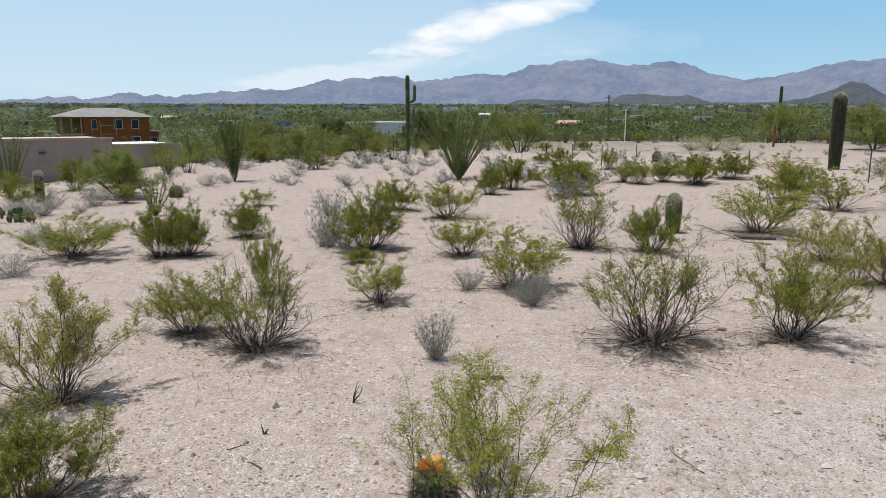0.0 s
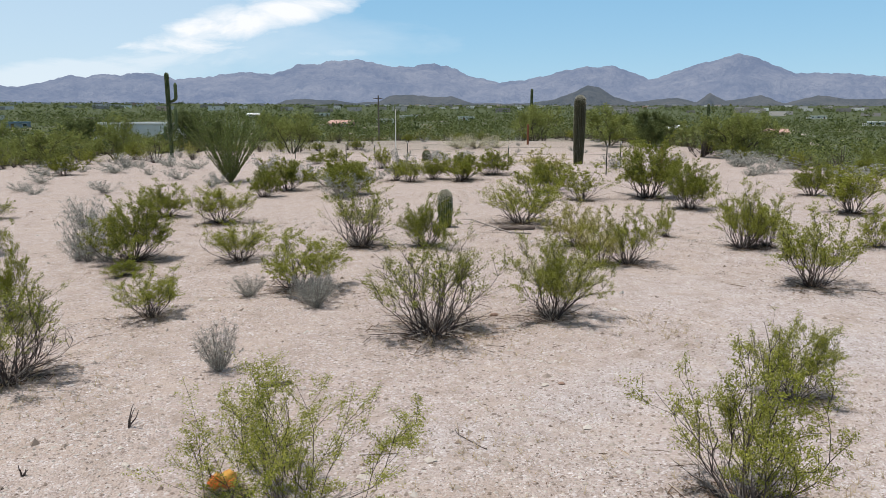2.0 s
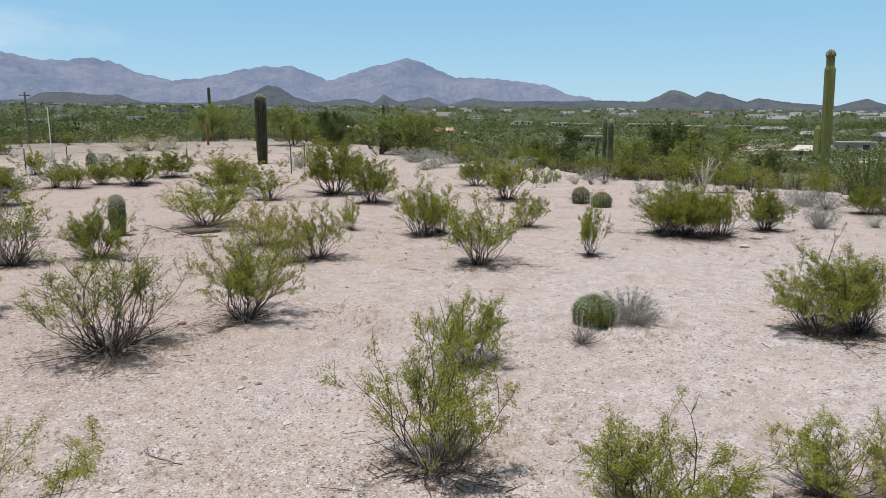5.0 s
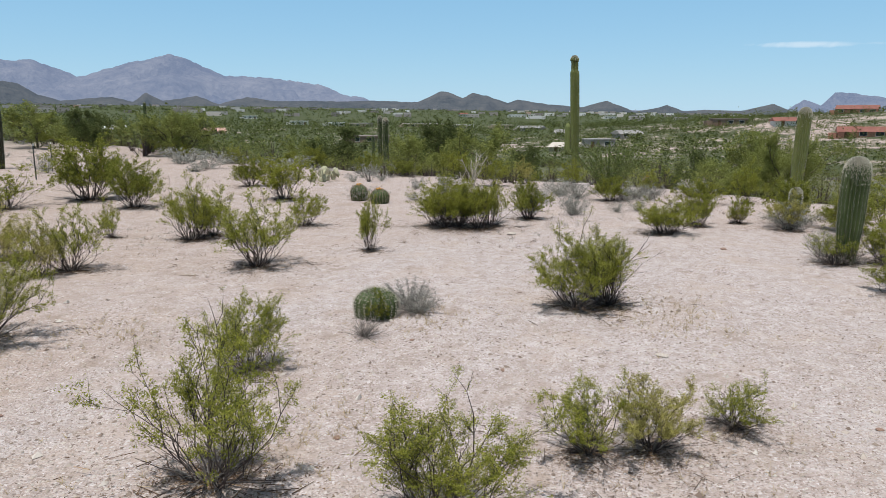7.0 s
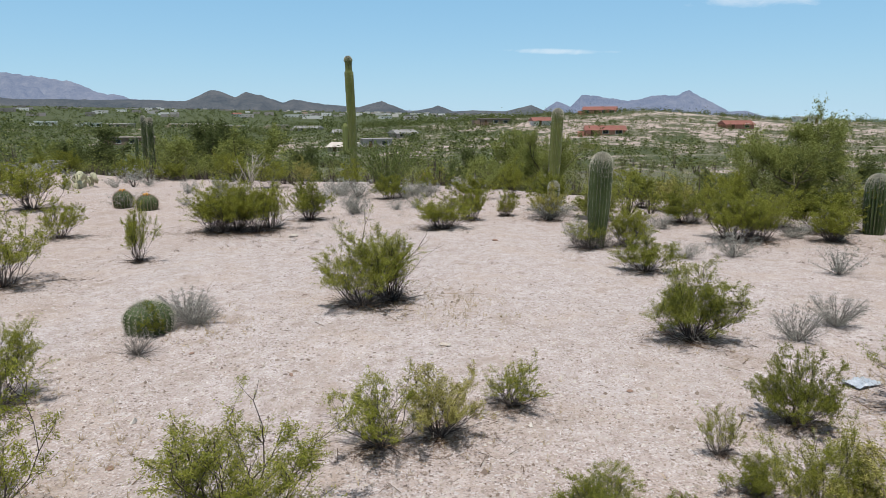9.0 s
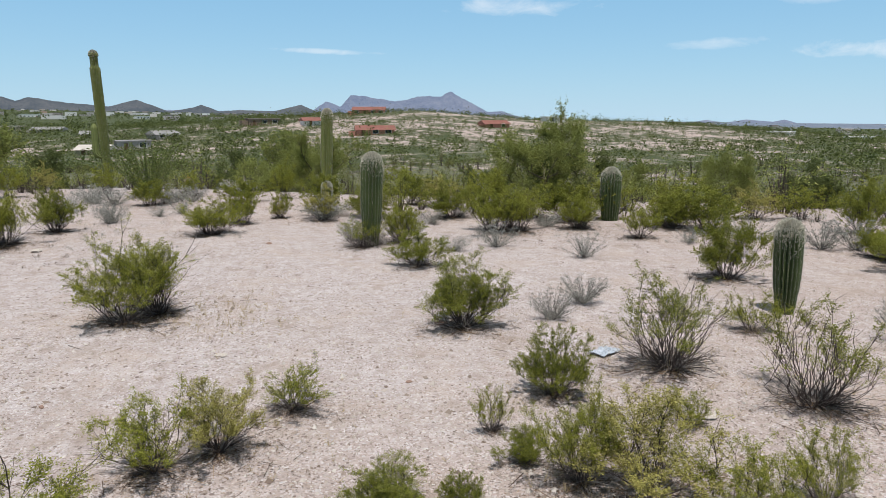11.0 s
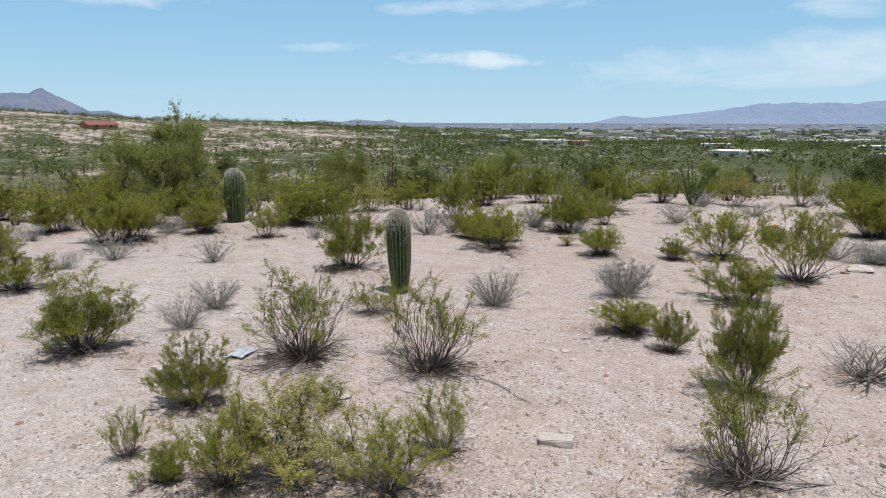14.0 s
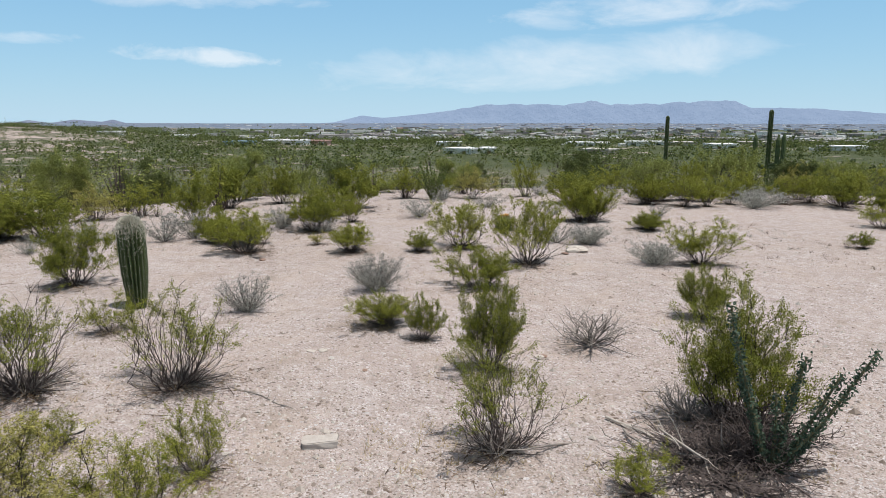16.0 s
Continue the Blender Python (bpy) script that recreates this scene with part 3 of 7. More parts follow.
def creosote_kind(style, seed, lod, fine=1.0):
    """A bush 1 m high and 1 m wide: bare dark stems fan out of a root crown and end in brushes of small leaves, with gaps between. lod 0 is the finest."""
    rng = np.random.default_rng(seed)
    n_main, low, leafy, dead, root, bare, shoulder = {"vase": (25, 0.27, 1.0, 60, 0.08, 0.12, 0.36), "dense": (30, 0.19, 1.15, 60, 0.12, 0.06, 0.52),
                                                      "open": (20, 0.24, 0.9, 60, 0.09, 0.22, 0.42), "woody": (34, 0.40, 0.62, 120, 0.13, 0.42, 0.40)}[style]
    leaves, sheaves = Sheaf(), [Sheaf()]
    b_at, b_way, b_len = [], [], []
    w1, w2, w3, w5 = rng.uniform(0, 6.28, 4)

    def reach(ph):
        return 0.47 * (1 + 0.20 * math.sin(ph + w1) + 0.22 * math.sin(2 * ph + w2) + 0.16 * math.sin(3 * ph + w3) + 0.10 * math.sin(5 * ph + w5))

    def brush(p, d, L):
        b_at.append(p)
        b_way.append(d)
        b_len.append(L)
        if lod == 0 and len(b_at) % 3 == 0:
            sheaves[-1].tube([p, p + d / (np.linalg.norm(d) + 1e-9) * L], 0.0017 * fine, 0.0009 * fine, 3)
    for i in range(n_main):
        if lod == 0 and i:
            sheaves.append(Sheaf())
        u = math.sqrt((i + rng.uniform(0, 1)) / n_main)
        ph = i * 2.4 + rng.normal(0, 0.55)
        c, s = math.cos(ph), math.sin(ph)
        long = rng.uniform(0.66, 1.06) if rng.uniform() < 0.90 else rng.uniform(1.08, 1.22)
        r = reach(ph) * u * long
        z = (1 - shoulder * u ** 2.0) * long
        b0 = root * rng.uniform(0.1, 1.0)
        pts = []
        sway = rng.normal(0, 0.026, 3)
        kx, ky = rng.normal(0, 0.06, 2)
        for k in range(8):
            v = k / 7
            rr = (1 - v) ** 2 * b0 + 2 * v * (1 - v) * (b0 + (r - b0) * 0.58) + v * v * r
            zz = 2 * v * (1 - v) * z * 0.42 + v * v * z
            wob = math.sin(v * math.pi)
            pts.append(np.array([rr * c + kx * wob, rr * s + ky * wob, zz - 0.02]) + (rng.normal(0, 0.012, 3) + sway * math.sin(v * 6)) * min(1, 3 * v))
        sheaves[-1].tube(pts[::(1, 1, 2)[lod]] + ([pts[-1]] if lod == 2 else []), fine * rng.uniform(0.0042, 0.0068), 0.0014 * fine, 3)
        lush = 0.0 if rng.uniform() < bare else 0.45 if long > 1.07 else 1.0
        for fork in range((9, 8, 6)[lod]):
            j = int(rng.integers(2, 8))
            d = pts[min(j, 7)] - pts[j - 1]
            d = d / np.linalg.norm(d)
            e = 0.9 * d + rng.normal(0, 0.50, 3) + (0.20 * c, 0.20 * s, 0.22)
            e /= np.linalg.norm(e)
            q = curve(pts[min(j, 7)], e, rng.uniform(0.12, 0.30) * (1.25 - 0.09 * j), 4, rng, (0, 0, 0.35), 0.10)
            sheaves[-1].tube(q[::(2, 4, 4)[lod]], 0.0023 * fine, 0.0010 * fine, 3)
            if rng.uniform() > lush + 0.05 or q[-1][2] < low * rng.uniform(0.75, 1.3):
                continue
            for k in (1, 2, 3, 3, 4, 4):
                if q[k][2] > low * rng.uniform(0.8, 1.2):
                    brush(q[k], e + rng.normal(0, 0.60, 3) + (0, 0, 0.55), rng.uniform(0.06, 0.14))
        if lush and pts[7][2] > low:
            for k in (6, 6, 7, 7, 7):
                brush(pts[k], rng.normal(0, 0.5, 3) + (0.25 * c, 0.25 * s, 0.9), rng.uniform(0.05, 0.13))
    centres = sprays(b_at, b_way, b_len, leafy * (27, 17, 12)[lod] / fine ** 1.0, 0.0135 * fine ** 0.4, rng)
    wide = 2 * np.quantile(np.hypot(centres[:, 0], centres[:, 1]), 0.93)
    grow = np.array([1 / wide, 1 / wide, 1 / np.quantile(centres[:, 2], 0.97)])
    centres = centres * grow
    for sheaf in sheaves:
        sheaf.v = [p * grow for p in sheaf.v]
    leaves.leaves(centres, fine * (0.0185, 0.024, 0.033)[lod], fine * (0.0078, 0.0108, 0.0150)[lod], rng, 0.8, True)
    twigs, litter = Sheaf(), Sheaf()
    for _ in range(int(dead * (1, 0.8, 0.45)[lod])):
        ph, th = rng.uniform(0, 2 * math.pi), radians(rng.uniform(25, 98))
        d = (math.sin(th) * math.cos(ph), math.sin(th) * math.sin(ph), math.cos(th))
        o = root * rng.uniform(0.2, 1.1)
        pts = curve((d[0] * o, d[1] * o, 0.01), d, rng.uniform(0.14, 0.46), 5, rng, (0, 0, rng.uniform(-0.9, 0.5)), 0.19)
        for p in pts:
            p[2] = max(p[2], 0.008)
        if rng.uniform() < 0.45:
            sheaves[0].tube(pts[::(1, 1, 5)[lod]], 0.0060, 0.0018, 3)
            continue
        twigs.tube(pts[::(1, 1, 5)[lod]], 0.0050, 0.0016, 3)
        if lod == 0:
            for _ in range(2):
                q = curve(pts[3], np.array(d) + rng.normal(0, 0.8, 3), rng.uniform(0.06, 0.18), 2, rng, (0, 0, -0.2), 0.2)
                for p in q:
                    p[2] = max(p[2], 0.006)
                twigs.tube([q[0], q[-1]], 0.0026, 0.0011, 3)
    # fallen leaves and twiglets, drifted to one side
    m = (3400, 1500, 420)[lod]
    r, ph = np.abs(rng.normal(0, 0.39, m)), rng.uniform(0, 2 * math.pi, m)
    r = r * (1 + 0.35 * np.sin(ph + w1) + 0.25 * np.sin(3 * ph + w3))
    flat = np.stack([r * np.cos(ph) * 1.2, r * np.sin(ph) * 1.2, np.full(m, 0.008) + 0.03 * np.exp(-(r / 0.2) ** 2)], 1)
    litter.leaves(flat, (0.034, 0.050, 0.080)[lod], (0.010, 0.015, 0.028)[lod], rng, 0.0, True)
    litter.v = [np.array([p[0], p[1], 0.004 + 0.25 * abs(p[2])]) for p in litter.v]
    for _ in range((80, 30, 0)[lod]):
        r, ph = abs(rng.normal(0, 0.38)), rng.uniform(0, 2 * math.pi)
        p, q = np.array([r * math.cos(ph), r * math.sin(ph), 0.010]), rng.uniform(0, math.pi)
        d = np.array([math.cos(q), math.sin(q), 0]) * rng.uniform(0.02, 0.12)
        litter.tube([p - d, p + d + rng.normal(0, 0.006, 3)], 0.0040, 0.002, 3)
    ob = empty("creosote_bush")
    for s in sheaves:
        if lod == 0:
            s.make("stem", STEM, ob)
        else:
            tagged(s.make("branchwork", STEM, ob, "dark woody branching stems"), kind="stuff")
    mat = {"vase": LEAF_CREOSOTE, "dense": LEAF_CREOSOTE_DARK, "open": LEAF_CREOSOTE, "woody": LEAF_CREOSOTE_DARK}[style]
    if style == "open" and seed % 3 == 0:
        mat = LEAF_CREOSOTE_DRY
    tagged(leaves.make("foliage", mat, ob), kind="stuff")
    tagged(twigs.make("deadwood", GREY_TWIG if seed % 3 else TWIG, ob, "bleached grey dead twigs"), kind="stuff")
    tagged(litter.make("litter", LITTER, ob, "brown fallen twigs and leaf litter"), kind="stuff")
    return tagged(ob, {"vase": "olive-green creosote bush, vase-shaped, bare dark stems below", "dense": "dense dark-green creosote bush growing from gravel",
                       "open": "sparse open creosote bush with yellow-green sprays", "woody": "old creosote bush skirted with grey dead twigs"}[style],
                  "bush", "creosote bushes on the knoll")


KINDS, USED = {}, {}


def variant(key, count, make):
    """Hands out count variants of a kind in turn; the first use of each is the built one, later uses are copies."""
    USED[key] = USED.get(key, -1) + 1
    k = (key, USED[key] % count)
    if k not in KINDS:
        KINDS[k] = make(k[1])
        return KINDS[k]
    return copy_thing(KINDS[k], Matrix())


turns = random.Random(5)
TUFTS = []      # where straw grows: beside the larger near bushes


def creosote(style, x, y, h, w, lod=None):
    d = math.hypot(x, y)
    if lod is None:
        lod = 0 if d < 11.5 else 1 if d < 24 else 2
    if lod == 0 and w > 1.5 and d < 8:
        ob = variant((style, "fine"), 3, lambda i: creosote_kind(style, 11 * i + len(style) * 7 + 3, 0, 0.62))
    else:
        ob = variant((style, lod), (4, 4, 3)[lod], lambda i: creosote_kind(style, 11 * i + 100 * lod + len(style) * 7 + 1, lod))
    put(ob, x, y, w * 1.04, w * 1.04, h * 0.97, turns.uniform(0, 6.28))
    if d < 13 and w > 0.6:
        TUFTS.append((x + 0.25 * w, y, 0.42 * w, int(26 * w)))


# ---- grey shrubs ----
def grey_kind(seed, lod, pale=False):
    rng = np.random.default_rng(seed)
    stems, leaves, cs = Sheaf(), Sheaf(), []
    for i in range((50, 26, 14)[lod]):
        th, ph = radians(56) * math.sqrt(rng.uniform()), rng.uniform(0, 2 * math.pi)
        d = np.array([math.sin(th) * math.cos(ph), math.sin(th) * math.sin(ph), math.cos(th)])
        L = min(rng.uniform(0.65, 1.0) / max(d[2], 0.3), 0.6 / max(math.sin(th), 0.1), 1.0)
        pts = curve((d[0] * 0.06, d[1] * 0.06, -0.01), d, L, 5, rng, (0, 0, 0.35), 0.1)
        stems.tube(pts[::(1, 5, 5)[lod]], 0.007, 0.003, 3)
        for j in range(1, 6):
            for _ in range(2):
                q = curve(pts[j], d + rng.normal(0, 0.7, 3), rng.uniform(0.06, 0.16), 2, rng, (0, 0, 0.2), 0.15)
                if lod == 0:
                    stems.tube([q[0], q[-1]], 0.004, 0.0018, 3)
                cs += [q[1] + rng.normal(0, 0.035, 3) for _ in range((12, 8, 6)[lod])]
    leaves.leaves(cs, (0.060, 0.075, 0.10)[lod], (0.0085, 0.016, 0.030)[lod], rng, 1.3, True)
    ob = empty("cholla" if pale else "bursage_shrub")
    tagged(stems.make("branchwork", GREY_TWIG, ob), kind="stuff")
    tagged(leaves.make("foliage", LEAF_GREY if not pale else LEAF_CHOLLA, ob), kind="stuff")
    if pale:
        return tagged(ob, "pale yellow spiny cholla clump", "cactus", "cholla patch")
    return tagged(ob, "low grey-green dry bursage shrub on gravel", "shrub", "grey shrubs on the knoll")


def grey_shrub(x, y, h, w):
    lod = 0 if math.hypot(x, y) < 14 else 1 if math.hypot(x, y) < 28 else 2
    ob = variant(("grey", lod), 3, lambda i: grey_kind(40 + i + 10 * lod, lod))
    put(ob, x, y, w, w, h, turns.uniform(0, 6.28))


def cholla(x, y, h, w):
    put(variant("cholla", 2, lambda i: grey_kind(90 + i, 1, True)), x, y, w, w, h, turns.uniform(0, 6.28))


def dead_kind(seed, wood=None):
    rng = np.random.default_rng(seed)
    stems, fine = Sheaf(), Sheaf()
    for i in range(46):
        th, ph = radians(rng.uniform(8, 72)), rng.uniform(0, 2 * math.pi)
        d = np.array([math.sin(th) * math.cos(ph), math.sin(th) * math.sin(ph), math.cos(th)])
        pts = curve((d[0] * 0.05, d[1] * 0.05, 0), d, min(rng.uniform(0.6, 1) / max(d[2], 0.3), 0.62), 6, rng, (0, 0, 0.0), 0.26)
        for p in pts:
            p[2] = max(p[2], 0.0)
        stems.tube(pts, 0.011, 0.0035, 4)
        for j in (2, 3, 3, 4, 4, 5, 6):
            fine.tube(curve(pts[j], d + rng.normal(0, 0.9, 3), rng.uniform(0.08, 0.22), 3, rng, (0, 0, 0), 0.2), 0.0045, 0.0016, 3)
    ob = empty("dead_shrub")
    tagged(stems.make("branchwork", wood or GREY_TWIG, ob), kind="stuff")
    tagged(fine.make("brushwood", wood or TWIG, ob), kind="stuff")
    return tagged(ob, "dark tangle of dead brush under a bush, some added for shade" if wood else "leafless dead shrub of tangled grey branches", "shrub")


def dead_shrub(x, y, h, w, dark=False):
    if dark:
        put(dead_kind(77 + int(abs(x * 9)), STEM), x, y, w, w, h, turns.uniform(0, 6.28))
        return
    put(variant("dead", 2, lambda i: dead_kind(70 + i)), x, y, w, w, h, turns.uniform(0, 6.28))


def dead_tree(x, y, h, w):
    """A bare bleached tree: a few crooked limbs that fork into thin grey branches."""
    rng = np.random.default_rng(int(abs(x * 31 + y * 7)))
    ob = empty("dead_tree")
    for i in range(6):
        limb = Sheaf()
        th, ph = radians(rng.uniform(10, 60)), i * 1.05 + rng.normal(0, 0.3)
        d = np.array([math.sin(th) * math.cos(ph) * w / h, math.sin(th) * math.sin(ph) * w / h, math.cos(th)])
        pts = curve((0, 0, -0.03), d / np.linalg.norm(d), h * rng.uniform(0.7, 1.0), 8, rng, (0, 0, 0), 0.16)
        limb.tube(pts, 0.035, 0.010, 5)
        for j in (3, 4, 5, 6, 7):
            for _ in range(2):
                e = d + rng.normal(0, 0.7, 3)
                q = curve(pts[j], e / np.linalg.norm(e), h * rng.uniform(0.12, 0.3), 4, rng, (0, 0, 0.1), 0.2)
                limb.tube(q, 0.014, 0.005, 4)
        limb.make("limb", BLEACHED, ob)
    put(ob, x, y, 1, 1, 1, 0)
    tagged(ob, "bare dead tree with bleached grey branches", "tree")


BLEACHED = plain("bleached_wood", (0.32, 0.28, 0.24), (0.55, 0.50, 0.45), 12, 0.95)


# ---- cacti ----
def ribbed(profile, ribs, depth, axis=None, steps=4):
    """A ribbed column as verts and faces: profile is a list of (height, radius); axis gives the centre line at a height."""
    v, f, n = [], [], ribs * steps
    for z, r in profile:
        c = axis(z) if axis else np.array([0, 0, z])
        for j in range(n):
            q = 2 * math.pi * j / n
            s = r * (1 - depth * (0.5 - 0.5 * math.cos(ribs * q)) ** 0.8)
            v.append(c + np.array([s * math.cos(q), s * math.sin(q), 0]))
    for i in range(len(profile) - 1):
        for j in range(n):
            k = (j + 1) % n
            f.append((i * n + j, i * n + k, (i + 1) * n + k, (i + 1) * n + j))
    f.append(tuple(range((len(profile) - 1) * n, len(profile) * n)))
    return v, f


def spines_on(profile, ribs, per, length, rng, axis=None, crown=0, wide=0.05):
    """Areoles of fine spines along the rib crests; crown adds wool-like spines at the top."""
    v, f = [], []
    zs = np.array([p[0] for p in profile])
    rs = np.array([p[1] for p in profile])
    total = zs[-1]

    def spine(p, d, L):
        s = np.cross(d, rng.normal(size=3))
        s = s / (np.linalg.norm(s) + 1e-9) * L * wide
        k = len(v)
        v.extend([p - s, p + s, p + d * L])
        f.append((k, k + 1, k + 2))
    for i in range(ribs):
        q = 2 * math.pi * i / ribs
        for z in np.arange(0.03 * total, total * 0.99, length * 0.75):
            r = np.interp(z, zs, rs)
            c = axis(z) if axis else np.array([0, 0, z])
            p = c + np.array([r * math.cos(q), r * math.sin(q), 0])
            for _ in range(per):
                d = np.array([math.cos(q), math.sin(q), 0.15]) + rng.normal(0, 0.75, 3)
                spine(p, d / np.linalg.norm(d), length * rng.uniform(0.6, 1.2))
    for _ in range(crown):
        u = 1 - min(0.6, rng.exponential(0.12 / max(total, 0.8)))
        z = total * u
        q, r = rng.uniform(0, 2 * math.pi), np.interp(z, zs, rs) * rng.uniform(0.7, 1.0)
        c = axis(z) if axis else np.array([0, 0, z])
        d = np.array([math.cos(q), math.sin(q), 1.3]) + rng.normal(0, 0.5, 3)
        spine(c + np.array([r * math.cos(q), r * math.sin(q), 0]), d / np.linalg.norm(d), length * rng.uniform(0.7, 1.4))
    return v, f


def saguaro(x, y, h, w, seed=0, arms=(), skin=None, lean=(0, 0), waist=None, label="green ribbed saguaro cactus with pale woolly top", foot=0.78):
    rng = np.random.default_rng(seed + 900)
    d = math.hypot(x, y)
    near = d < 50
    ribs = 20 if near else 12
    r = w * (0.44 if near else 0.40)
    n = max(40 if near else 18, int(h / 0.12))
    prof = []
    for i in range(n + 1):
        u = 1 - (1 - i / n) ** 1.35
        z = h * u
        g = r * (foot + (1 - foot) * math.sin(0.5 * math.pi * min(1, u / 0.6)) - 0.05 * max(0, u - 0.75) + 0.010 * rng.normal())
        e = (h - z) / (1.25 * r)
        if e < 1:
            g *= math.sqrt(max(0.0, 1 - (1 - e) ** 2.2))
        if waist and abs(u - waist) < 0.035:
            g *= 0.78
        prof.append((z, max(g, 0.012)))
    ax = lambda z: np.array([lean[0] * (z / h) ** 1.3, lean[1] * (z / h) ** 1.3, z])
    ob = empty("saguaro")
    v, f = ribbed(prof, ribs, 0.36, ax, 6 if near else 4)
    skin = skin or CACTUS
    mesh_object("stem", v, f, skin, ob, smooth=near)
    v, f = spines_on(prof, ribs, 5 if near else 2, 0.030 if near else 0.07, rng, ax, 300 if near else 160, 0.045)
    tagged(mesh_object("spine_cover", v, f, SPINE, ob, "pale grey spines in rows along the ribs"), kind="stuff")
    if near:
        v, f = spines_on([(z, q * 1.01) for z, q in prof], 1, 0, 0.045, rng, ax, 4800, 0.12)
        tagged(mesh_object("wool", v, f, WOOL, ob, "pale woolly crown"), kind="stuff")
    for z0, az, out, top, ra in arms:
        q = radians(az)
        dx, dy = math.cos(q), math.sin(q)
        pts, m = [], 12
        for i in range(m + 1):
            u = i / m
            bow = min(1, u / 0.4)
            k = math.sin(bow * math.pi / 2)
            zz = z0 + (1 - math.cos(bow * math.pi / 2)) * out * 0.55 + max(0, u - 0.4) / 0.6 * (top - z0 - out * 0.55)
            pts.append(np.array([dx * (out * k + r * 0.3 * (1 - k)), dy * (out * k + r * 0.3 * (1 - k)), zz]))
        arm = Sheaf()
        rad = [ra * (0.72 + 0.28 * min(1, i / 4)) for i in range(m + 1)]
        k0, sides = 0, 20
        for i, p in enumerate(pts):
            t = pts[min(i + 1, m)] - pts[max(i - 1, 0)]
            t = t / np.linalg.norm(t)
            a = np.cross(t, (-dy, dx, 0))
            a /= np.linalg.norm(a)
            b = np.cross(t, a)
            e = min(1, (m - i) / 1.6 + 0.05)
            g = rad[i] * math.sqrt(max(0.02, 1 - (1 - e) ** 2))
            for s in range(sides):
                z = 2 * math.pi * s / sides
                gg = g * (1 - 0.14 * (s % 2))
                arm.v.append(p + gg * (math.cos(z) * a + math.sin(z) * b))
        for i in range(m):
            for s in range(sides):
                t = (s + 1) % sides
                arm.f.append((i * sides + s, i * sides + t, (i + 1) * sides + t, (i + 1) * sides + s))
        arm.f.append(tuple(range(m * sides, (m + 1) * sides)))
        arm.make("arm", skin, ob)
    put(ob, x, y, 1, 1, 1, turns.uniform(0, 6.28) if not arms else 0.0, 0.02)
    return tagged(ob, label, "cactus", "saguaros")


def barrel_cactus(x, y, h, w, seed=0, fruit=14, flower=False, hooks=None, label="squat ribbed barrel cactus with yellow fruit on top"):
    rng = np.random.default_rng(seed + 500)
    h, r, n, prof = h * 0.88, w * 0.46, 18, []
    for i in range(n + 1):
        u = i / n
        prof.append((h * u, max(0.02, r * (0.80 + 0.2 * math.sin(math.pi * (u * 0.75 + 0.15))) * (1 if u < 0.55 else math.sqrt(max(0.0, 1 - ((u - 0.55) / 0.47) ** 2))))))
    ob = empty("barrel_cactus")
    v, f = ribbed(prof, 20, 0.24)
    mesh_object("body", v, f, CACTUS, ob, smooth=True)
    v, f = spines_on(prof, 20, 12, 0.06, rng, None, 500)
    tagged(mesh_object("spine_cover", v, f, hooks or SPINE_RED, ob, "reddish-tan hooked spines"), kind="stuff")
    for i in range(fruit):
        bm = bmesh.new()
        s = rng.uniform(0.022, 0.034) * (1.5 if flower else 1)
        bmesh.ops.create_icosphere(bm, subdivisions=1, radius=s)
        q, rr = rng.uniform(0, 6.28), r * rng.uniform(0.12, 0.42)
        for vert in bm.verts:
            vert.co.z *= 1.5
            if vert.co.z > 0.6 * s:
                vert.co.x *= 1.25 if flower else 0.7
                vert.co.y *= 1.25 if flower else 0.7
        c = Vector((rr * math.cos(q), rr * math.sin(q), h * (0.99 - 0.25 * (rr / r) ** 2) + s))
        tilt = Matrix.Translation(c) @ Euler((rng.normal(0, .3), rng.normal(0, .3), q)).to_matrix().to_4x4()
        bmesh.ops.transform(bm, matrix=tilt, verts=bm.verts)
        part("flower" if flower else "fruit", bm, FLOWER if flower and i % 3 else FRUIT, ob, smooth=True)
    put(ob, x, y, 1, 1, 1, turns.uniform(0, 6.28), 0.02)
    return tagged(ob, label, "cactus", "barrel cacti")


def ocotillo(x, y, h, w, wands=26, seed=0, leafy=1.0, thick=0.016, label="tall ocotillo with many slender green wands", spread=None, leaf=0.03):
    rng = np.random.default_rng(seed + 300)
    ob = empty("ocotillo")
    far = math.hypot(x, y) > 15
    for i in range(wands):
        u = (i + 0.5) / wands
        th = math.atan(0.5 * w / h) * (math.sqrt(u) * 1.05) if spread is None else radians(spread) * math.sqrt(u)
        ph = i * 2.4 + rng.normal(0, 0.3)
        d = np.array([math.sin(th) * math.cos(ph), math.sin(th) * math.sin(ph), math.cos(th)])
        L = h * rng.uniform(0.72, 1.0) / max(0.55, math.cos(th))
        pts = curve((d[0] * 0.1, d[1] * 0.1, 0), d, L, 7, rng, (0.12 * d[0], 0.12 * d[1], -0.02), 0.025)
        wand = Sheaf()
        wand.tube(pts, thick, thick * 0.4, 5)
        st = wand.make("wand", OCO_STEM, ob)
        n = int(L * (64 if far else 190) * leafy)
        cs = []
        for _ in range(n):
            q = rng.uniform(0.08, 1) * 6.999
            a = int(q)
            p = pts[a] + (pts[a + 1] - pts[a]) * (q - a)
            o = rng.normal(size=3)
            cs.append(p + o / np.linalg.norm(o) * (thick + leaf * 0.45))
        lv = Sheaf()
        lv.leaves(cs, leaf * (2.6 if far else 1.3), leaf * (1.3 if far else 0.7), rng, 0.3)
        tagged(lv.make("foliage", LEAF_OCO, st), kind="stuff")
    put(ob, x, y, 1, 1, 1, 0.3, 0.02)
    return tagged(ob, label, "ocotillo")


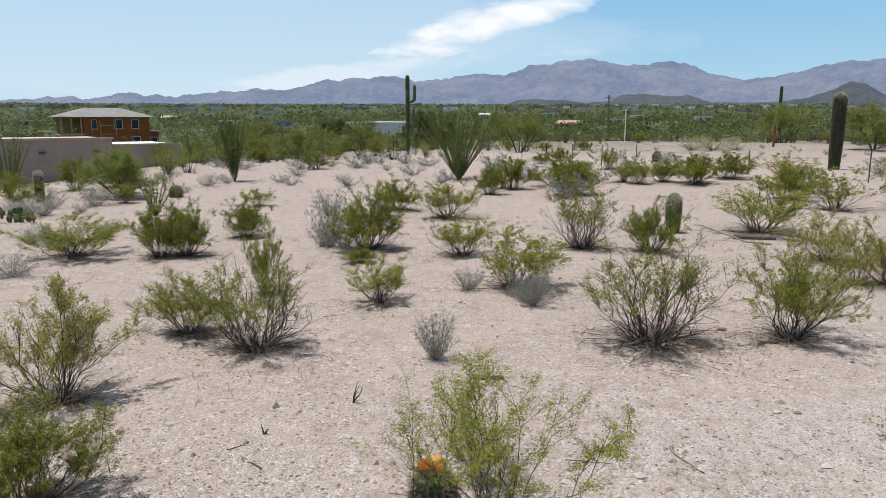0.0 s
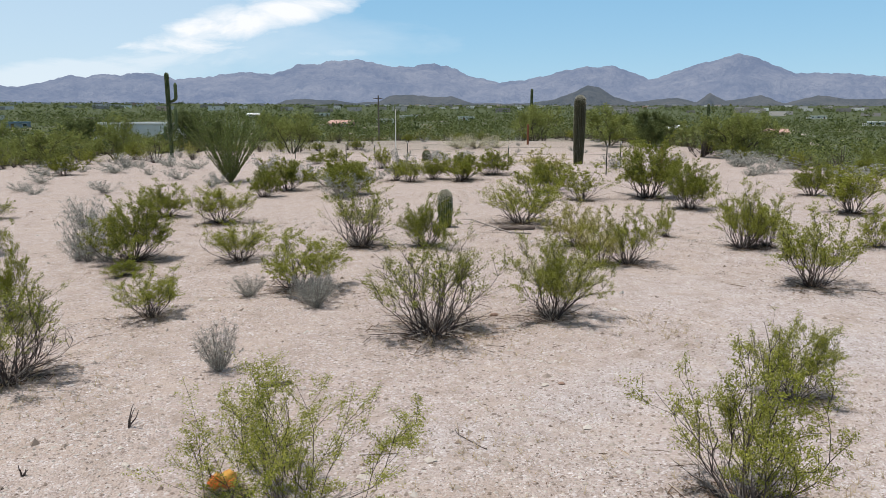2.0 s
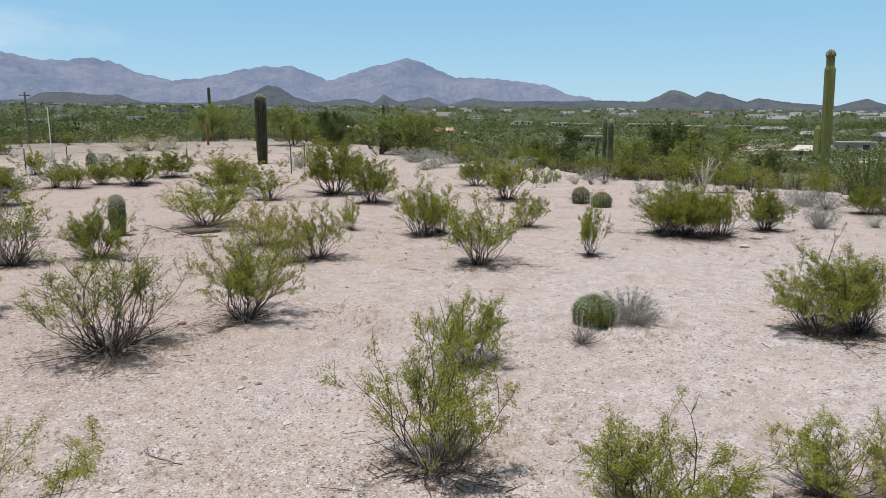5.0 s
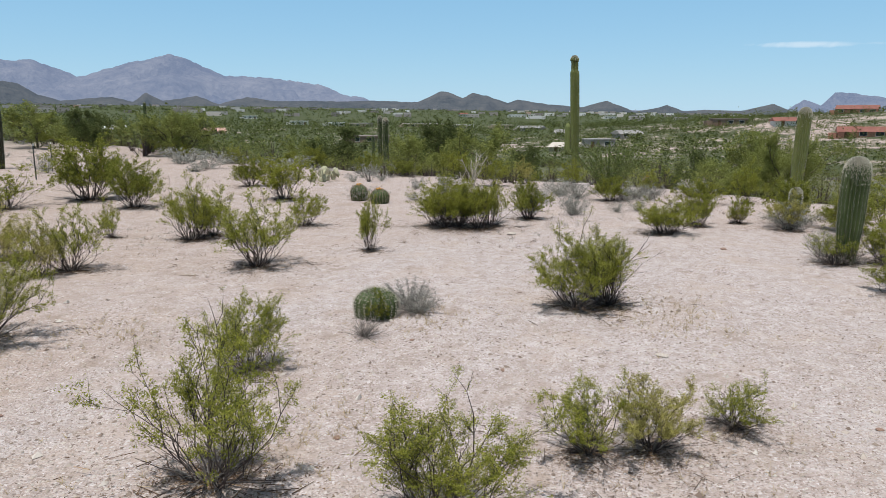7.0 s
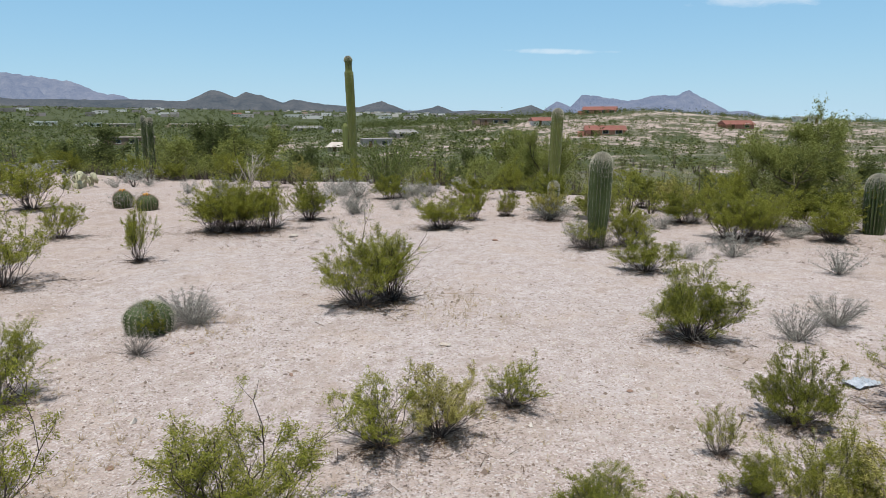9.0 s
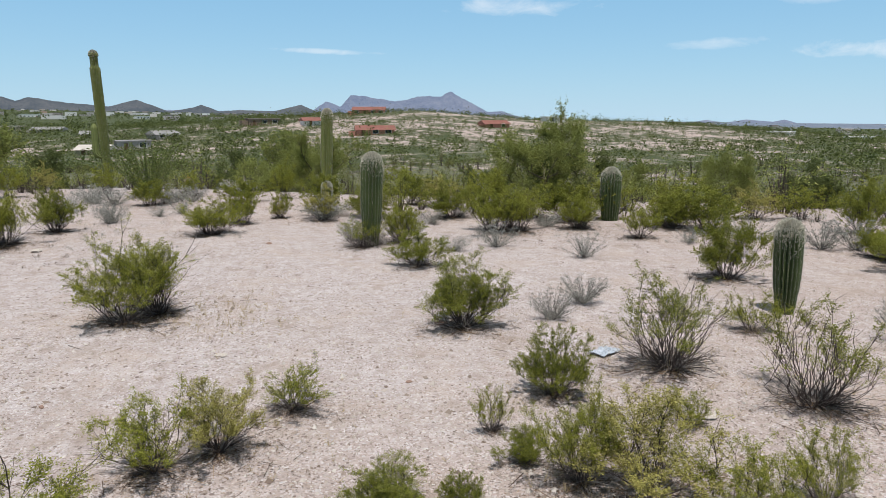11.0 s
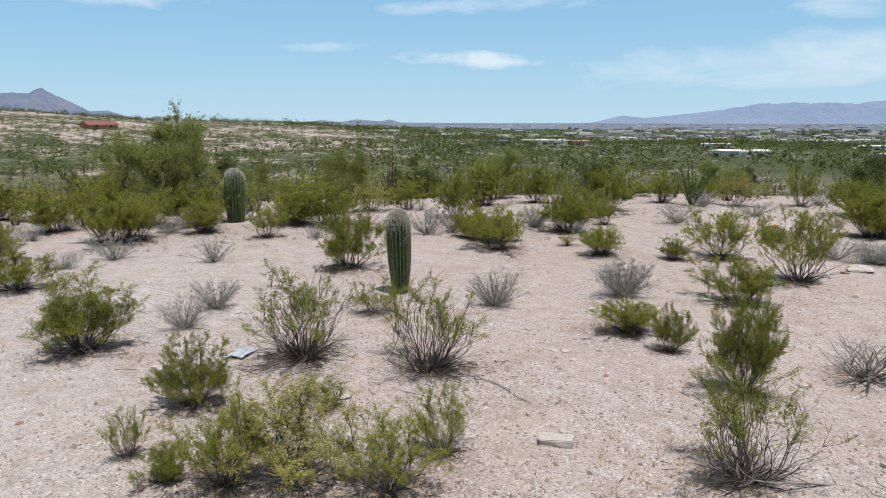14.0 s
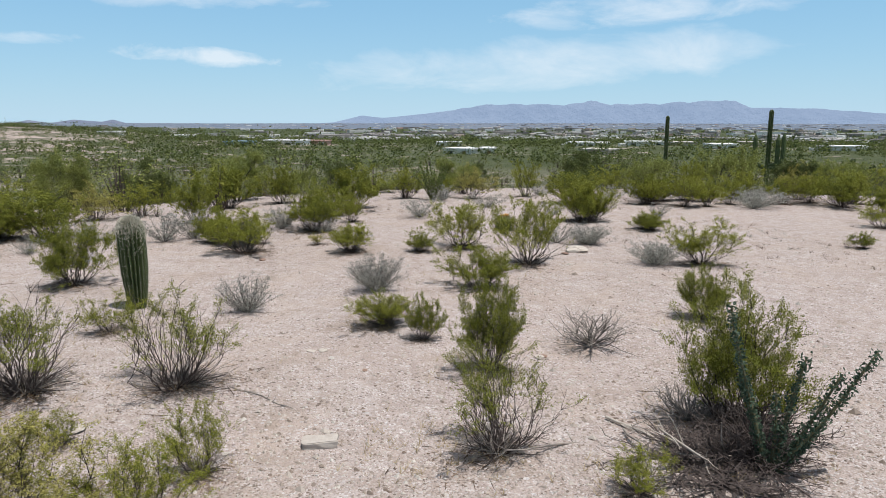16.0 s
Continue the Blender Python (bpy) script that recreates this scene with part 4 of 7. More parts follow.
def young_ocotillo(x, y, h, w):
    """Five thick leafy wands that lean out from one root."""
    rng = np.random.default_rng(305)
    ob = empty("young_ocotillo")
    for out, top in ((-0.36, 1.5), (0.66, 1.12), (0.15, 1.05), (0.42, 0.95), (-0.30, 0.85), (0.05, 0.7), (0.3, 0.6)):
        d = np.array([-out, rng.normal(0, 0.12), top])
        L = np.linalg.norm(d)
        pts = curve((-out * 0.08, 0, -0.02), d / L, L, 9, rng, (-0.1 * out, 0, 0.0), 0.03)
        wand = Sheaf()
        wand.tube(pts, 0.022, 0.009, 6)
        st = wand.make("wand", OCO_STEM, ob)
        cs = []
        for _ in range(int(L * 480)):
            q = rng.uniform(0.06, 1) * 8.999
            a = int(q)
            o = rng.normal(size=3)
            cs.append(pts[a] + (pts[a + 1] - pts[a]) * (q - a) + o / np.linalg.norm(o) * rng.uniform(0.02, 0.06))
        lv = Sheaf()
        lv.leaves(cs, 0.042, 0.018, rng, 0.4)
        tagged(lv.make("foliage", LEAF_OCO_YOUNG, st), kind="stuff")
    put(ob, x, y, 1, 1, 1, 0.1, 0.0)
    return tagged(ob, "young ocotillo with thick leafy dark-green wands", "ocotillo")


def prickly_pear(x, y, h, w, seed=0, count=26, skin=None):
    rng = np.random.default_rng(seed + 60)
    ob = empty("prickly_pear")
    s = h / 3.0
    for i in range(count):
        bm = bmesh.new()
        bmesh.ops.create_uvsphere(bm, u_segments=12, v_segments=8, radius=0.5)
        for vert in bm.verts:
            vert.co.y *= 0.14
            vert.co.x *= 0.8 + 0.25 * vert.co.z
            vert.co.z = vert.co.z + 0.5
        lev = i % 3
        q, r = rng.uniform(0, 6.28), w * 0.42 * math.sqrt(rng.uniform())
        m = Matrix.Translation((r * math.cos(q), r * math.sin(q), lev * s * 0.72 - 0.02)) @ Euler((rng.normal(0, .35), rng.normal(0, .35), rng.uniform(0, 3.14))).to_matrix().to_4x4() @ Matrix.Scale(s * rng.uniform(1.0, 1.35), 4)
        bmesh.ops.transform(bm, matrix=m, verts=bm.verts)
        part("pad", bm, skin or PAD, ob, smooth=True)
    put(ob, x, y, 1, 1, 1, 0)
    return tagged(ob, "low clump of dull green prickly pear pads" if skin else "clump of pale yellowish prickly pear pads", "cactus")


# ---- trees ----
def tree_kind(seed, leaf, lod, airy):
    """A desert tree 1 m high and 1 m wide: several leaning trunks, forking limbs and a crown of fine brushes of leaves."""
    rng = np.random.default_rng(seed)
    wood, crown = Sheaf(), Sheaf()
    b_at, b_way, b_len = [], [], []

    def grow(p, d, L, r, level):
        pts = curve(p, d, L, 4, rng, (0, 0, 0.22 if level else 0.05), 0.11)
        wood.tube(pts if level < 2 else pts[::2] if level < 4 else [pts[0], pts[-1]], r, r * 0.6, 5 if level < 2 else 3)
        if level >= 3:
            for _ in range((9, 5)[lod]):
                k = rng.integers(1, 5)
                b_at.append(pts[k])
                b_way.append((pts[k] - pts[k - 1]) / (L / 4) + rng.normal(0, 0.65, 3) + (0, 0, 0.35 if airy else 0.1))
                b_len.append(rng.uniform(0.05, 0.13))
        if level == 4:
            return
        for _ in range(3 if level < 3 else 2):
            e = np.array(pts[-1] - pts[-2])
            e = e / np.linalg.norm(e) + rng.normal(0, 0.58, 3) + (0, 0, 0.06)
            e /= np.linalg.norm(e)
            grow(pts[rng.integers(2, 5)], e, L * rng.uniform(0.55, 0.78), r * 0.55, level + 1)
    for i in range(4):
        ph = i * 1.57 + rng.normal(0, 0.35)
        th = radians(rng.uniform(22, 52))
        grow((0.02 * math.cos(ph), 0.02 * math.sin(ph), -0.03), (math.sin(th) * math.cos(ph), math.sin(th) * math.sin(ph), math.cos(th)), 0.34, 0.017, 0)
    c = sprays(b_at, b_way, b_len, ((16, 8)[lod]) * (1.0 if airy else 1.25), 0.011, rng)
    k = 1.0 / np.quantile(c[:, 2], 0.99)
    wk = 1.0 / (2 * np.quantile(np.hypot(c[:, 0], c[:, 1]), 0.96))
    scale = np.array([wk, wk, k])
    wood.v = [p * scale for p in wood.v]
    c = c * scale
    # hanging brushes fill the skirt of the crown
    m = len(c) // 5
    knots = rng.normal(size=(70, 3))
    knots = knots / np.linalg.norm(knots, axis=1)[:, None] * rng.uniform(0.55, 0.92, 70)[:, None] * (0.46, 0.46, 0.36) + (0, 0, 0.42)
    c = np.vstack([c, knots[rng.integers(0, 70, m)] + rng.normal(0, 0.04, (m, 3))])
    c[:, 2] = np.maximum(c[:, 2], 0.06)
    crown.leaves(c, (0.0175, 0.029)[lod], (0.0073, 0.0120)[lod] * (1.0 if airy else 1.4), rng, 0.7, True)
    ob = empty("palo_verde_tree" if airy else "mesquite_tree")
    wood.make("trunk", BARK, ob, "greenish bark" if airy else "dark rough bark")
    tagged(crown.make("crown", leaf, ob), kind="stuff")
    return tagged(ob, "airy yellow-green palo verde tree" if airy else "dark green mesquite tree with dense crown", "tree", "desert trees round the knoll")


def tree(x, y, h, w, airy=True):
    lod = 0 if math.hypot(x, y) < 36 else 1
    ob = variant(("tree", airy, lod), 3, lambda i: tree_kind(200 + i * 7 + lod * 50 + airy * 3, LEAF_PALO if airy else LEAF_MESQ, lod, airy))
    put(ob, x, y, w, w, h, turns.uniform(0, 6.28))


# ---- plants of the knoll ----
creosote("vase", 4.15, 2.34, 0.84, 1.27)
creosote("open", 0.36, 5.00, 1.25, 2.0)
creosote("dense", 5.05, -0.17, 0.40, 0.66)
creosote("dense", 5.14, -0.78, 0.28, 0.34)
creosote("open", 4.47, -2.81, 0.62, 0.95)
creosote("open", 1.55, -5.25, 0.44, 0.63)
creosote("open", 5.03, -2.28, 0.80, 1.40)
creosote("vase", 5.30, -1.79, 0.72, 0.72)
creosote("open", 3.81, 4.23, 1.30, 1.39)
creosote("dense", 5.74, -1.43, 0.30, 0.45)
creosote("open", 4.77, -3.59, 0.62, 0.62)
creosote("open", 5.88, 1.74, 0.74, 1.02)
creosote("woody", 2.86, -5.34, 0.95, 1.08)
creosote("dense", -3.30, 5.24, 0.88, 1.25)
creosote("open", 6.20, 1.29, 0.68, 1.00)
creosote("open", 6.39, -1.25, 0.46, 0.37)
creosote("open", 6.16, -3.18, 0.31, 0.42)
creosote("open", 7.05, 0.70, 0.50, 0.79)
creosote("dense", 1.22, -7.15, 1.30, 1.14)
creosote("dense", 7.14, -2.07, 0.75, 0.77)
creosote("woody", 6.55, -4.68, 1.05, 1.30)
creosote("dense", 3.91, -7.03, 1.04, 0.82)
creosote("vase", 5.91, 5.89, 0.86, 0.98)
creosote("open", -4.23, 7.48, 1.36, 1.59)
creosote("woody", 7.73, -3.64, 1.13, 1.37)
creosote("dense", 5.21, -7.50, 0.57, 0.50)
creosote("woody", -2.50, 9.23, 1.19, 1.58)
creosote("dense", 9.67, -1.43, 0.95, 1.25)
creosote("woody", 2.89, 9.52, 1.42, 1.93)
creosote("vase", 6.10, -7.76, 0.45, 0.66)
creosote("vase", 6.12, -7.83, 0.43, 0.91)
creosote("dense", 8.51, 5.82, 0.43, 0.49)
creosote("vase", -3.66, 9.93, 0.86, 1.22)
creosote("open", 9.02, -5.40, 0.52, 0.74)
creosote("vase", 4.88, 9.66, 1.30, 1.51)
creosote("dense", 2.37, -10.67, 0.72, 0.81)
creosote("vase", 10.46, 3.44, 1.03, 1.44)
creosote("vase", 10.85, 3.06, 1.13, 1.38)
creosote("vase", -1.07, 11.68, 0.77, 1.05)
creosote("dense", 6.14, -10.57, 0.76, 1.21)
creosote("vase", -3.17, 12.39, 1.17, 0.68)
creosote("vase", 1.32, 12.78, 1.05, 1.67)
creosote("dense", 12.16, -6.68, 1.27, 1.24)
creosote("dense", 14.18, -1.12, 0.67, 1.15)
creosote("vase", 6.40, -12.99, 1.35, 1.42)
creosote("vase", 10.42, 10.08, 1.37, 1.66)
creosote("vase", 3.40, -14.70, 0.84, 1.40)
creosote("open", 7.68, 12.94, 1.08, 1.10)
creosote("dense", -1.83, 15.11, 0.31, 0.74)
creosote("open", 8.24, 12.84, 1.26, 1.42)
creosote("vase", 10.09, -11.67, 0.61, 0.82)
creosote("vase", 10.16, -11.83, 0.56, 1.01)
creosote("dense", 9.01, -12.77, 0.44, 0.76)
creosote("vase", 0.45, 15.83, 0.90, 1.34)
creosote("vase", 12.83, 9.05, 1.14, 0.77)
creosote("vase", 12.08, -10.48, 0.94, 1.56)
creosote("woody", 16.17, -0.02, 0.64, 1.17)
creosote("vase", 8.51, -13.75, 1.03, 1.51)
creosote("open", 16.39, -0.90, 0.83, 0.93)
creosote("dense", -5.71, 15.57, 1.16, 1.20)
creosote("open", 11.39, -12.00, 0.30, 0.54)
creosote("dense", -6.24, 15.47, 1.13, 1.21)
creosote("dense", -1.80, 16.61, 1.37, 1.75)
creosote("dense", 4.83, 16.37, 1.10, 1.31)
creosote("vase", 16.90, -0.92, 1.00, 1.10)
creosote("open", 8.17, 14.99, 1.04, 1.52)
creosote("woody", 3.34, 16.89, 1.54, 1.94)
creosote("dense", 12.98, -11.26, 0.72, 1.39)
creosote("vase", 13.60, -10.96, 0.70, 1.13)
creosote("dense", 13.76, -11.00, 0.75, 1.00)
creosote("vase", -8.34, 15.79, 0.93, 2.16)
creosote("vase", 16.69, -6.81, 0.76, 0.95)
creosote("vase", 11.94, 13.72, 1.49, 1.40)
creosote("vase", 18.08, -3.50, 1.20, 1.63)
creosote("vase", 12.21, 13.69, 1.02, 0.89)
creosote("dense", 0.80, -18.56, 0.36, 0.57)
creosote("vase", 18.28, -3.34, 0.92, 1.20)
creosote("vase", 18.40, 3.76, 0.87, 1.43)
creosote("vase", 18.37, -4.20, 1.07, 1.06)
creosote("vase", 18.47, 3.86, 0.83, 1.29)
creosote("open", 12.74, 13.79, 1.19, 1.06)
creosote("dense", 12.99, -13.58, 1.11, 1.67)
creosote("vase", 16.99, 8.44, 1.22, 1.37)
creosote("dense", -5.14, 18.29, 0.96, 1.22)
creosote("vase", 16.62, 9.19, 1.34, 1.53)
creosote("vase", 16.86, 8.95, 1.18, 1.38)
creosote("dense", 18.82, -4.05, 0.92, 0.93)
creosote("vase", 18.39, -5.72, 0.89, 1.01)
creosote("vase", 18.48, -5.81, 0.79, 1.01)
creosote("vase", 16.73, 9.50, 1.03, 1.48)
creosote("open", 11.21, 15.74, 0.91, 0.62)
creosote("dense", 5.65, -18.55, 0.45, 0.90)
creosote("vase", 17.54, 8.32, 1.13, 1.41)
creosote("dense", 17.14, 9.09, 1.14, 1.41)
creosote("dense", 5.76, -18.71, 0.43, 0.87)
creosote("vase", 14.97, 12.71, 0.97, 1.11)
creosote("dense", 18.01, -8.24, 0.72, 1.12)
creosote("vase", 18.50, -8.32, 0.90, 1.47)
creosote("vase", 13.30, -15.46, 0.74, 0.74)
creosote("vase", 20.26, 3.32, 0.98, 0.82)
creosote("open", 20.65, 1.14, 0.98, 1.33)
creosote("dense", 19.13, 7.85, 1.15, 1.25)
creosote("vase", 7.82, -19.17, 1.09, 1.25)
creosote("dense", 7.61, -19.20, 0.92, 1.25)
creosote("vase", 7.66, -19.17, 1.14, 1.50)
creosote("vase", 8.59, 19.06, 1.32, 2.27)
creosote("dense", 20.84, -2.65, 1.03, 1.52)
creosote("vase", 20.73, 3.48, 0.71, 0.84)
creosote("vase", 21.53, 2.47, 0.83, 0.70)
creosote("open", 21.54, 2.53, 0.48, 0.61)
creosote("vase", 0.10, 21.79, 1.06, 1.83)
creosote("vase", 0.56, -22.47, 0.69, 1.26)
creosote("dense", -1.48, 23.34, 1.01, 1.40)
creosote("vase", 6.26, -24.08, 1.05, 1.39)
creosote("vase", 5.60, -24.34, 0.76, 1.10)
creosote("vase", 7.33, -24.16, 0.83, 1.21)
creosote("dense", 15.40, 20.30, 1.55, 1.74)
creosote("vase", -6.52, 24.79, 0.59, 1.03)
creosote("vase", 5.20, -25.85, 0.82, 1.06)
creosote("vase", 19.64, 17.60, 1.48, 2.33)
creosote("dense", 7.51, -25.45, 0.82, 1.28)
creosote("open", 12.94, 23.40, 1.36, 2.36)
creosote("vase", 3.65, -26.87, 0.91, 1.30)
creosote("dense", 6.09, -26.42, 0.68, 0.98)
creosote("dense", 6.82, -26.35, 0.73, 1.53)
creosote("vase", 2.88, -27.74, 0.98, 1.56)
creosote("vase", -11.47, 25.44, 0.71, 1.00)
creosote("dense", 1.84, 28.52, 1.13, 1.37)
creosote("dense", 5.18, 28.17, 1.34, 2.29)
creosote("dense", 16.12, 23.70, 2.15, 2.76)
creosote("vase", 1.66, -28.93, 1.23, 2.32)
creosote("dense", 12.97, 26.67, 1.21, 2.14)
creosote("dense", 2.92, 30.37, 1.32, 1.95)
creosote("dense", 22.56, 22.12, 1.21, 1.65)
creosote("dense", 5.30, 32.11, 1.10, 2.87)
creosote("vase", 8.97, 32.62, 1.06, 1.62)
creosote("vase", 11.29, 32.18, 1.09, 1.64)
creosote("open", 15.26, 31.12, 1.47, 2.77)
creosote("vase", 8.53, 33.88, 0.97, 1.68)
creosote("dense", 11.76, 33.03, 1.27, 1.97)
creosote("dense", 10.40, 33.72, 0.98, 1.55)
creosote("dense", 14.23, 35.40, 1.23, 2.44)
creosote("vase", 9.53, 41.29, 1.23, 1.35)
creosote("dense", -7.50, 42.14, 0.99, 1.71)
creosote("dense", 6.61, 47.43, 0.67, 1.53)
creosote("dense", 8.18, 49.91, 0.82, 2.02)
creosote("vase", 93.05, -4.80, 2.83, 4.49)
grey_shrub(-0.09, 8.78, 0.63, 0.45)
grey_shrub(9.00, 5.45, 0.36, 0.55)
grey_shrub(9.98, -2.81, 0.46, 0.51)
grey_shrub(8.36, -7.26, 0.58, 0.73)
grey_shrub(9.30, 5.80, 0.44, 0.62)
grey_shrub(10.84, -3.55, 0.49, 0.61)
grey_shrub(1.46, 11.39, 0.52, 0.57)
grey_shrub(1.50, 11.85, 0.51, 0.63)
grey_shrub(7.47, -9.33, 0.61, 0.78)
grey_shrub(7.51, -9.33, 0.60, 0.64)
grey_shrub(0.46, 12.47, 0.40, 0.49)
grey_shrub(4.15, -14.13, 0.51, 0.84)
grey_shrub(4.26, -14.33, 0.46, 0.85)
grey_shrub(4.31, -14.45, 0.40, 0.80)
grey_shrub(-8.46, 13.65, 0.49, 1.04)
grey_shrub(-2.34, 16.65, 0.54, 0.81)
grey_shrub(6.92, -15.46, 0.48, 0.82)
grey_shrub(-2.70, 16.77, 1.26, 0.89)
grey_shrub(6.24, -15.84, 0.40, 0.83)
grey_shrub(6.31, -15.88, 0.50, 0.76)
grey_shrub(6.34, -15.88, 0.43, 0.83)
grey_shrub(-2.90, 16.92, 0.71, 0.62)
grey_shrub(17.14, 0.25, 0.58, 0.70)
grey_shrub(14.93, -10.44, 0.79, 1.03)
grey_shrub(14.68, -11.11, 0.71, 0.89)
grey_shrub(-9.22, 16.72, 0.54, 1.07)
grey_shrub(13.98, -13.38, 0.66, 0.78)
grey_shrub(18.58, -5.91, 0.63, 0.94)
grey_shrub(14.16, -13.60, 0.58, 0.79)
grey_shrub(18.96, -5.04, 0.44, 0.95)
grey_shrub(-8.68, 18.17, 0.44, 0.65)
grey_shrub(-10.19, 17.46, 0.42, 0.97)
grey_shrub(18.51, -8.29, 0.41, 1.15)
grey_shrub(20.66, 1.06, 0.74, 0.83)
grey_shrub(12.29, -17.41, 0.59, 1.12)
grey_shrub(21.45, 1.09, 0.46, 1.21)
grey_shrub(21.60, 1.18, 0.37, 1.57)
grey_shrub(20.58, 7.05, 0.61, 0.79)
grey_shrub(20.91, 7.01, 0.61, 0.80)
grey_shrub(-3.60, 22.35, 0.84, 1.09)
grey_shrub(11.75, -20.53, 0.47, 1.14)
grey_shrub(4.20, -24.85, 0.70, 1.31)
grey_shrub(20.87, 15.06, 0.51, 1.03)
grey_shrub(4.22, -25.70, 0.54, 1.67)
grey_shrub(25.46, 6.63, 0.52, 1.26)
grey_shrub(25.06, 8.36, 0.62, 1.27)
grey_shrub(7.84, -25.28, 0.63, 1.70)
grey_shrub(26.31, 6.62, 0.58, 1.30)
grey_shrub(-12.13, 24.70, 0.59, 1.32)
grey_shrub(4.67, 27.15, 1.01, 1.54)
grey_shrub(9.38, -25.93, 0.47, 1.10)
grey_shrub(11.93, -24.86, 0.43, 1.11)
grey_shrub(26.00, 9.48, 0.65, 1.33)
grey_shrub(29.07, 4.90, 0.59, 1.42)
grey_shrub(-10.45, 27.61, 0.61, 0.94)
grey_shrub(-4.08, 31.18, 0.54, 1.26)
grey_shrub(-6.82, 31.82, 0.45, 0.78)
grey_shrub(-0.11, 33.00, 0.52, 0.92)
grey_shrub(-10.51, 31.48, 0.55, 1.19)
grey_shrub(3.97, 34.27, 0.81, 1.65)
grey_shrub(7.59, 34.15, 0.83, 1.68)
grey_shrub(0.19, 35.16, 0.56, 0.99)
grey_shrub(4.47, 35.52, 0.92, 1.43)
grey_shrub(-1.52, 37.41, 0.64, 1.20)
grey_shrub(6.30, 37.16, 0.71, 1.21)
grey_shrub(-7.56, 37.11, 0.60, 1.21)
grey_shrub(28.36, 26.44, 0.73, 1.86)
grey_shrub(22.19, 36.00, 0.97, 1.52)
grey_shrub(28.49, 31.33, 0.98, 2.04)
grey_shrub(-8.14, 42.02, 0.73, 1.71)
grey_shrub(31.88, 28.67, 0.73, 3.09)
grey_shrub(-11.62, 41.35, 0.65, 1.71)
grey_shrub(2.93, 43.00, 1.02, 2.07)
grey_shrub(10.83, 41.87, 1.15, 1.38)
grey_shrub(-5.26, 44.44, 0.67, 2.15)
grey_shrub(-0.86, 46.73, 0.70, 1.87)
grey_shrub(15.47, 45.30, 0.78, 2.68)
grey_shrub(14.37, 45.80, 0.72, 1.53)
grey_shrub(-2.49, 48.89, 0.96, 1.95)
grey_shrub(-5.08, 49.64, 0.97, 1.59)
grey_shrub(34.72, 35.85, 0.78, 2.40)
grey_shrub(32.64, 38.18, 1.09, 2.81)
grey_shrub(35.95, 41.53, 0.93, 2.63)
dead_shrub(7.70, 5.51, 0.43, 0.60)
dead_shrub(3.31, -8.64, 0.75, 1.09)
dead_shrub(0.95, -6.56, 0.71, 0.97, True)
dead_shrub(1.63, -6.98, 0.56, 0.92)
dead_shrub(16.45, -0.17, 0.64, 1.20)
dead_shrub(1.13, -6.36, 0.45, 0.96, True)
dead_shrub(0.95, -6.93, 0.53, 1.15, True)
dead_shrub(0.81, -6.27, 0.48, 0.89, True)
dead_shrub(0.95, -6.25, 0.59, 0.89, True)
# two low tangles added here, standing in for dark soil and shade
dead_shrub(1.45, -6.05, 0.26, 1.35, True)
dead_shrub(1.0, -5.75, 0.22, 1.3, True)
saguaro(9.95, -6.45, 1.45, 0.47, 7, (), None, (0.0, 0.03), None, "short ribbed saguaro narrowing to its foot", 0.62)
saguaro(16.38, -0.21, 2.15, 0.57, 6, (), None, (0.02, 0.05), None, "stout ribbed saguaro with frosted crown above dead brush", 0.66)
saguaro(6.20, 19.02, 1.07, 0.48)
saguaro(19.74, -7.12, 1.53, 0.67)
saguaro(22.25, 1.08, 1.00, 0.39)
saguaro(-14.81, 26.04, 1.16, 0.38)
saguaro(30.08, 1.50, 3.61, 0.56, 4, (), CACTUS_PALE, (0.0, 0.12))
saguaro(24.48, -22.09, 1.45, 0.32)
saguaro(23.68, -29.71, 0.77, 0.36)
saguaro(36.61, 24.58, 3.60, 0.39)
saguaro(22.40, 40.86, 4.34, 0.86, 5, (), CACTUS_DARK, label="slim dark weathered saguaro on the rim")
saguaro(39.72, 27.12, 4.24, 0.35)
saguaro(45.55, 15.50, 8.88, 0.66, 3, ((2.6, 111, 0.55, 4.6, 0.2),), CACTUS_PALE, (-0.1, 0.25), 0.925, "tall yellow-green saguaro with one short arm")
saguaro(2.08, -50.08, 2.40, 0.44)
saguaro(42.73, 29.80, 3.38, 0.29)
saguaro(3.76, -60.00, 3.68, 0.43)
saguaro(-3.04, 62.06, 6.77, 0.45, 1, ((4.5, 0, 0.6, 6.0, 0.13), (1.5, 180, 0.38, 2.6, 0.12), (2.2, -30, 0.6, 4.1, 0.13)), label="tall dark saguaro with upturned arms")
saguaro(17.29, -59.66, 7.09, 0.40)
saguaro(9.72, -61.36, 7.41, 0.45, 2, ((2.9, 9, 1.0, 5.5, 0.17), (2.8, 189, 0.65, 5.4, 0.17), (3.1, 186, 1.05, 5.6, 0.16)), label="saguaro with several thick upturned arms")
saguaro(46.40, 58.93, 4.56, 0.36)
saguaro(46.58, 99.78, 7.61, 0.53)
barrel_cactus(20.86, 15.16, 0.67, 0.68)
barrel_cactus(20.52, 14.03, 0.59, 0.72)
barrel_cactus(8.61, 5.94, 0.50, 0.72, 9, 0, False, SPINE, "squat ribbed barrel cactus covered in grey spines")
dead_shrub(9.1, 5.55, 0.30, 0.85)
barrel_cactus(8.76, -16.25, 0.44, 0.57)
barrel_cactus(-0.08, 5.28, 0.43, 0.41, 7, 12, True, None, "barrel cactus with orange flowers under a bush")
barrel_cactus(14.20, 47.44, 0.82, 0.67, 8, 3)
barrel_cactus(-10.40, 27.60, 0.53, 0.57)
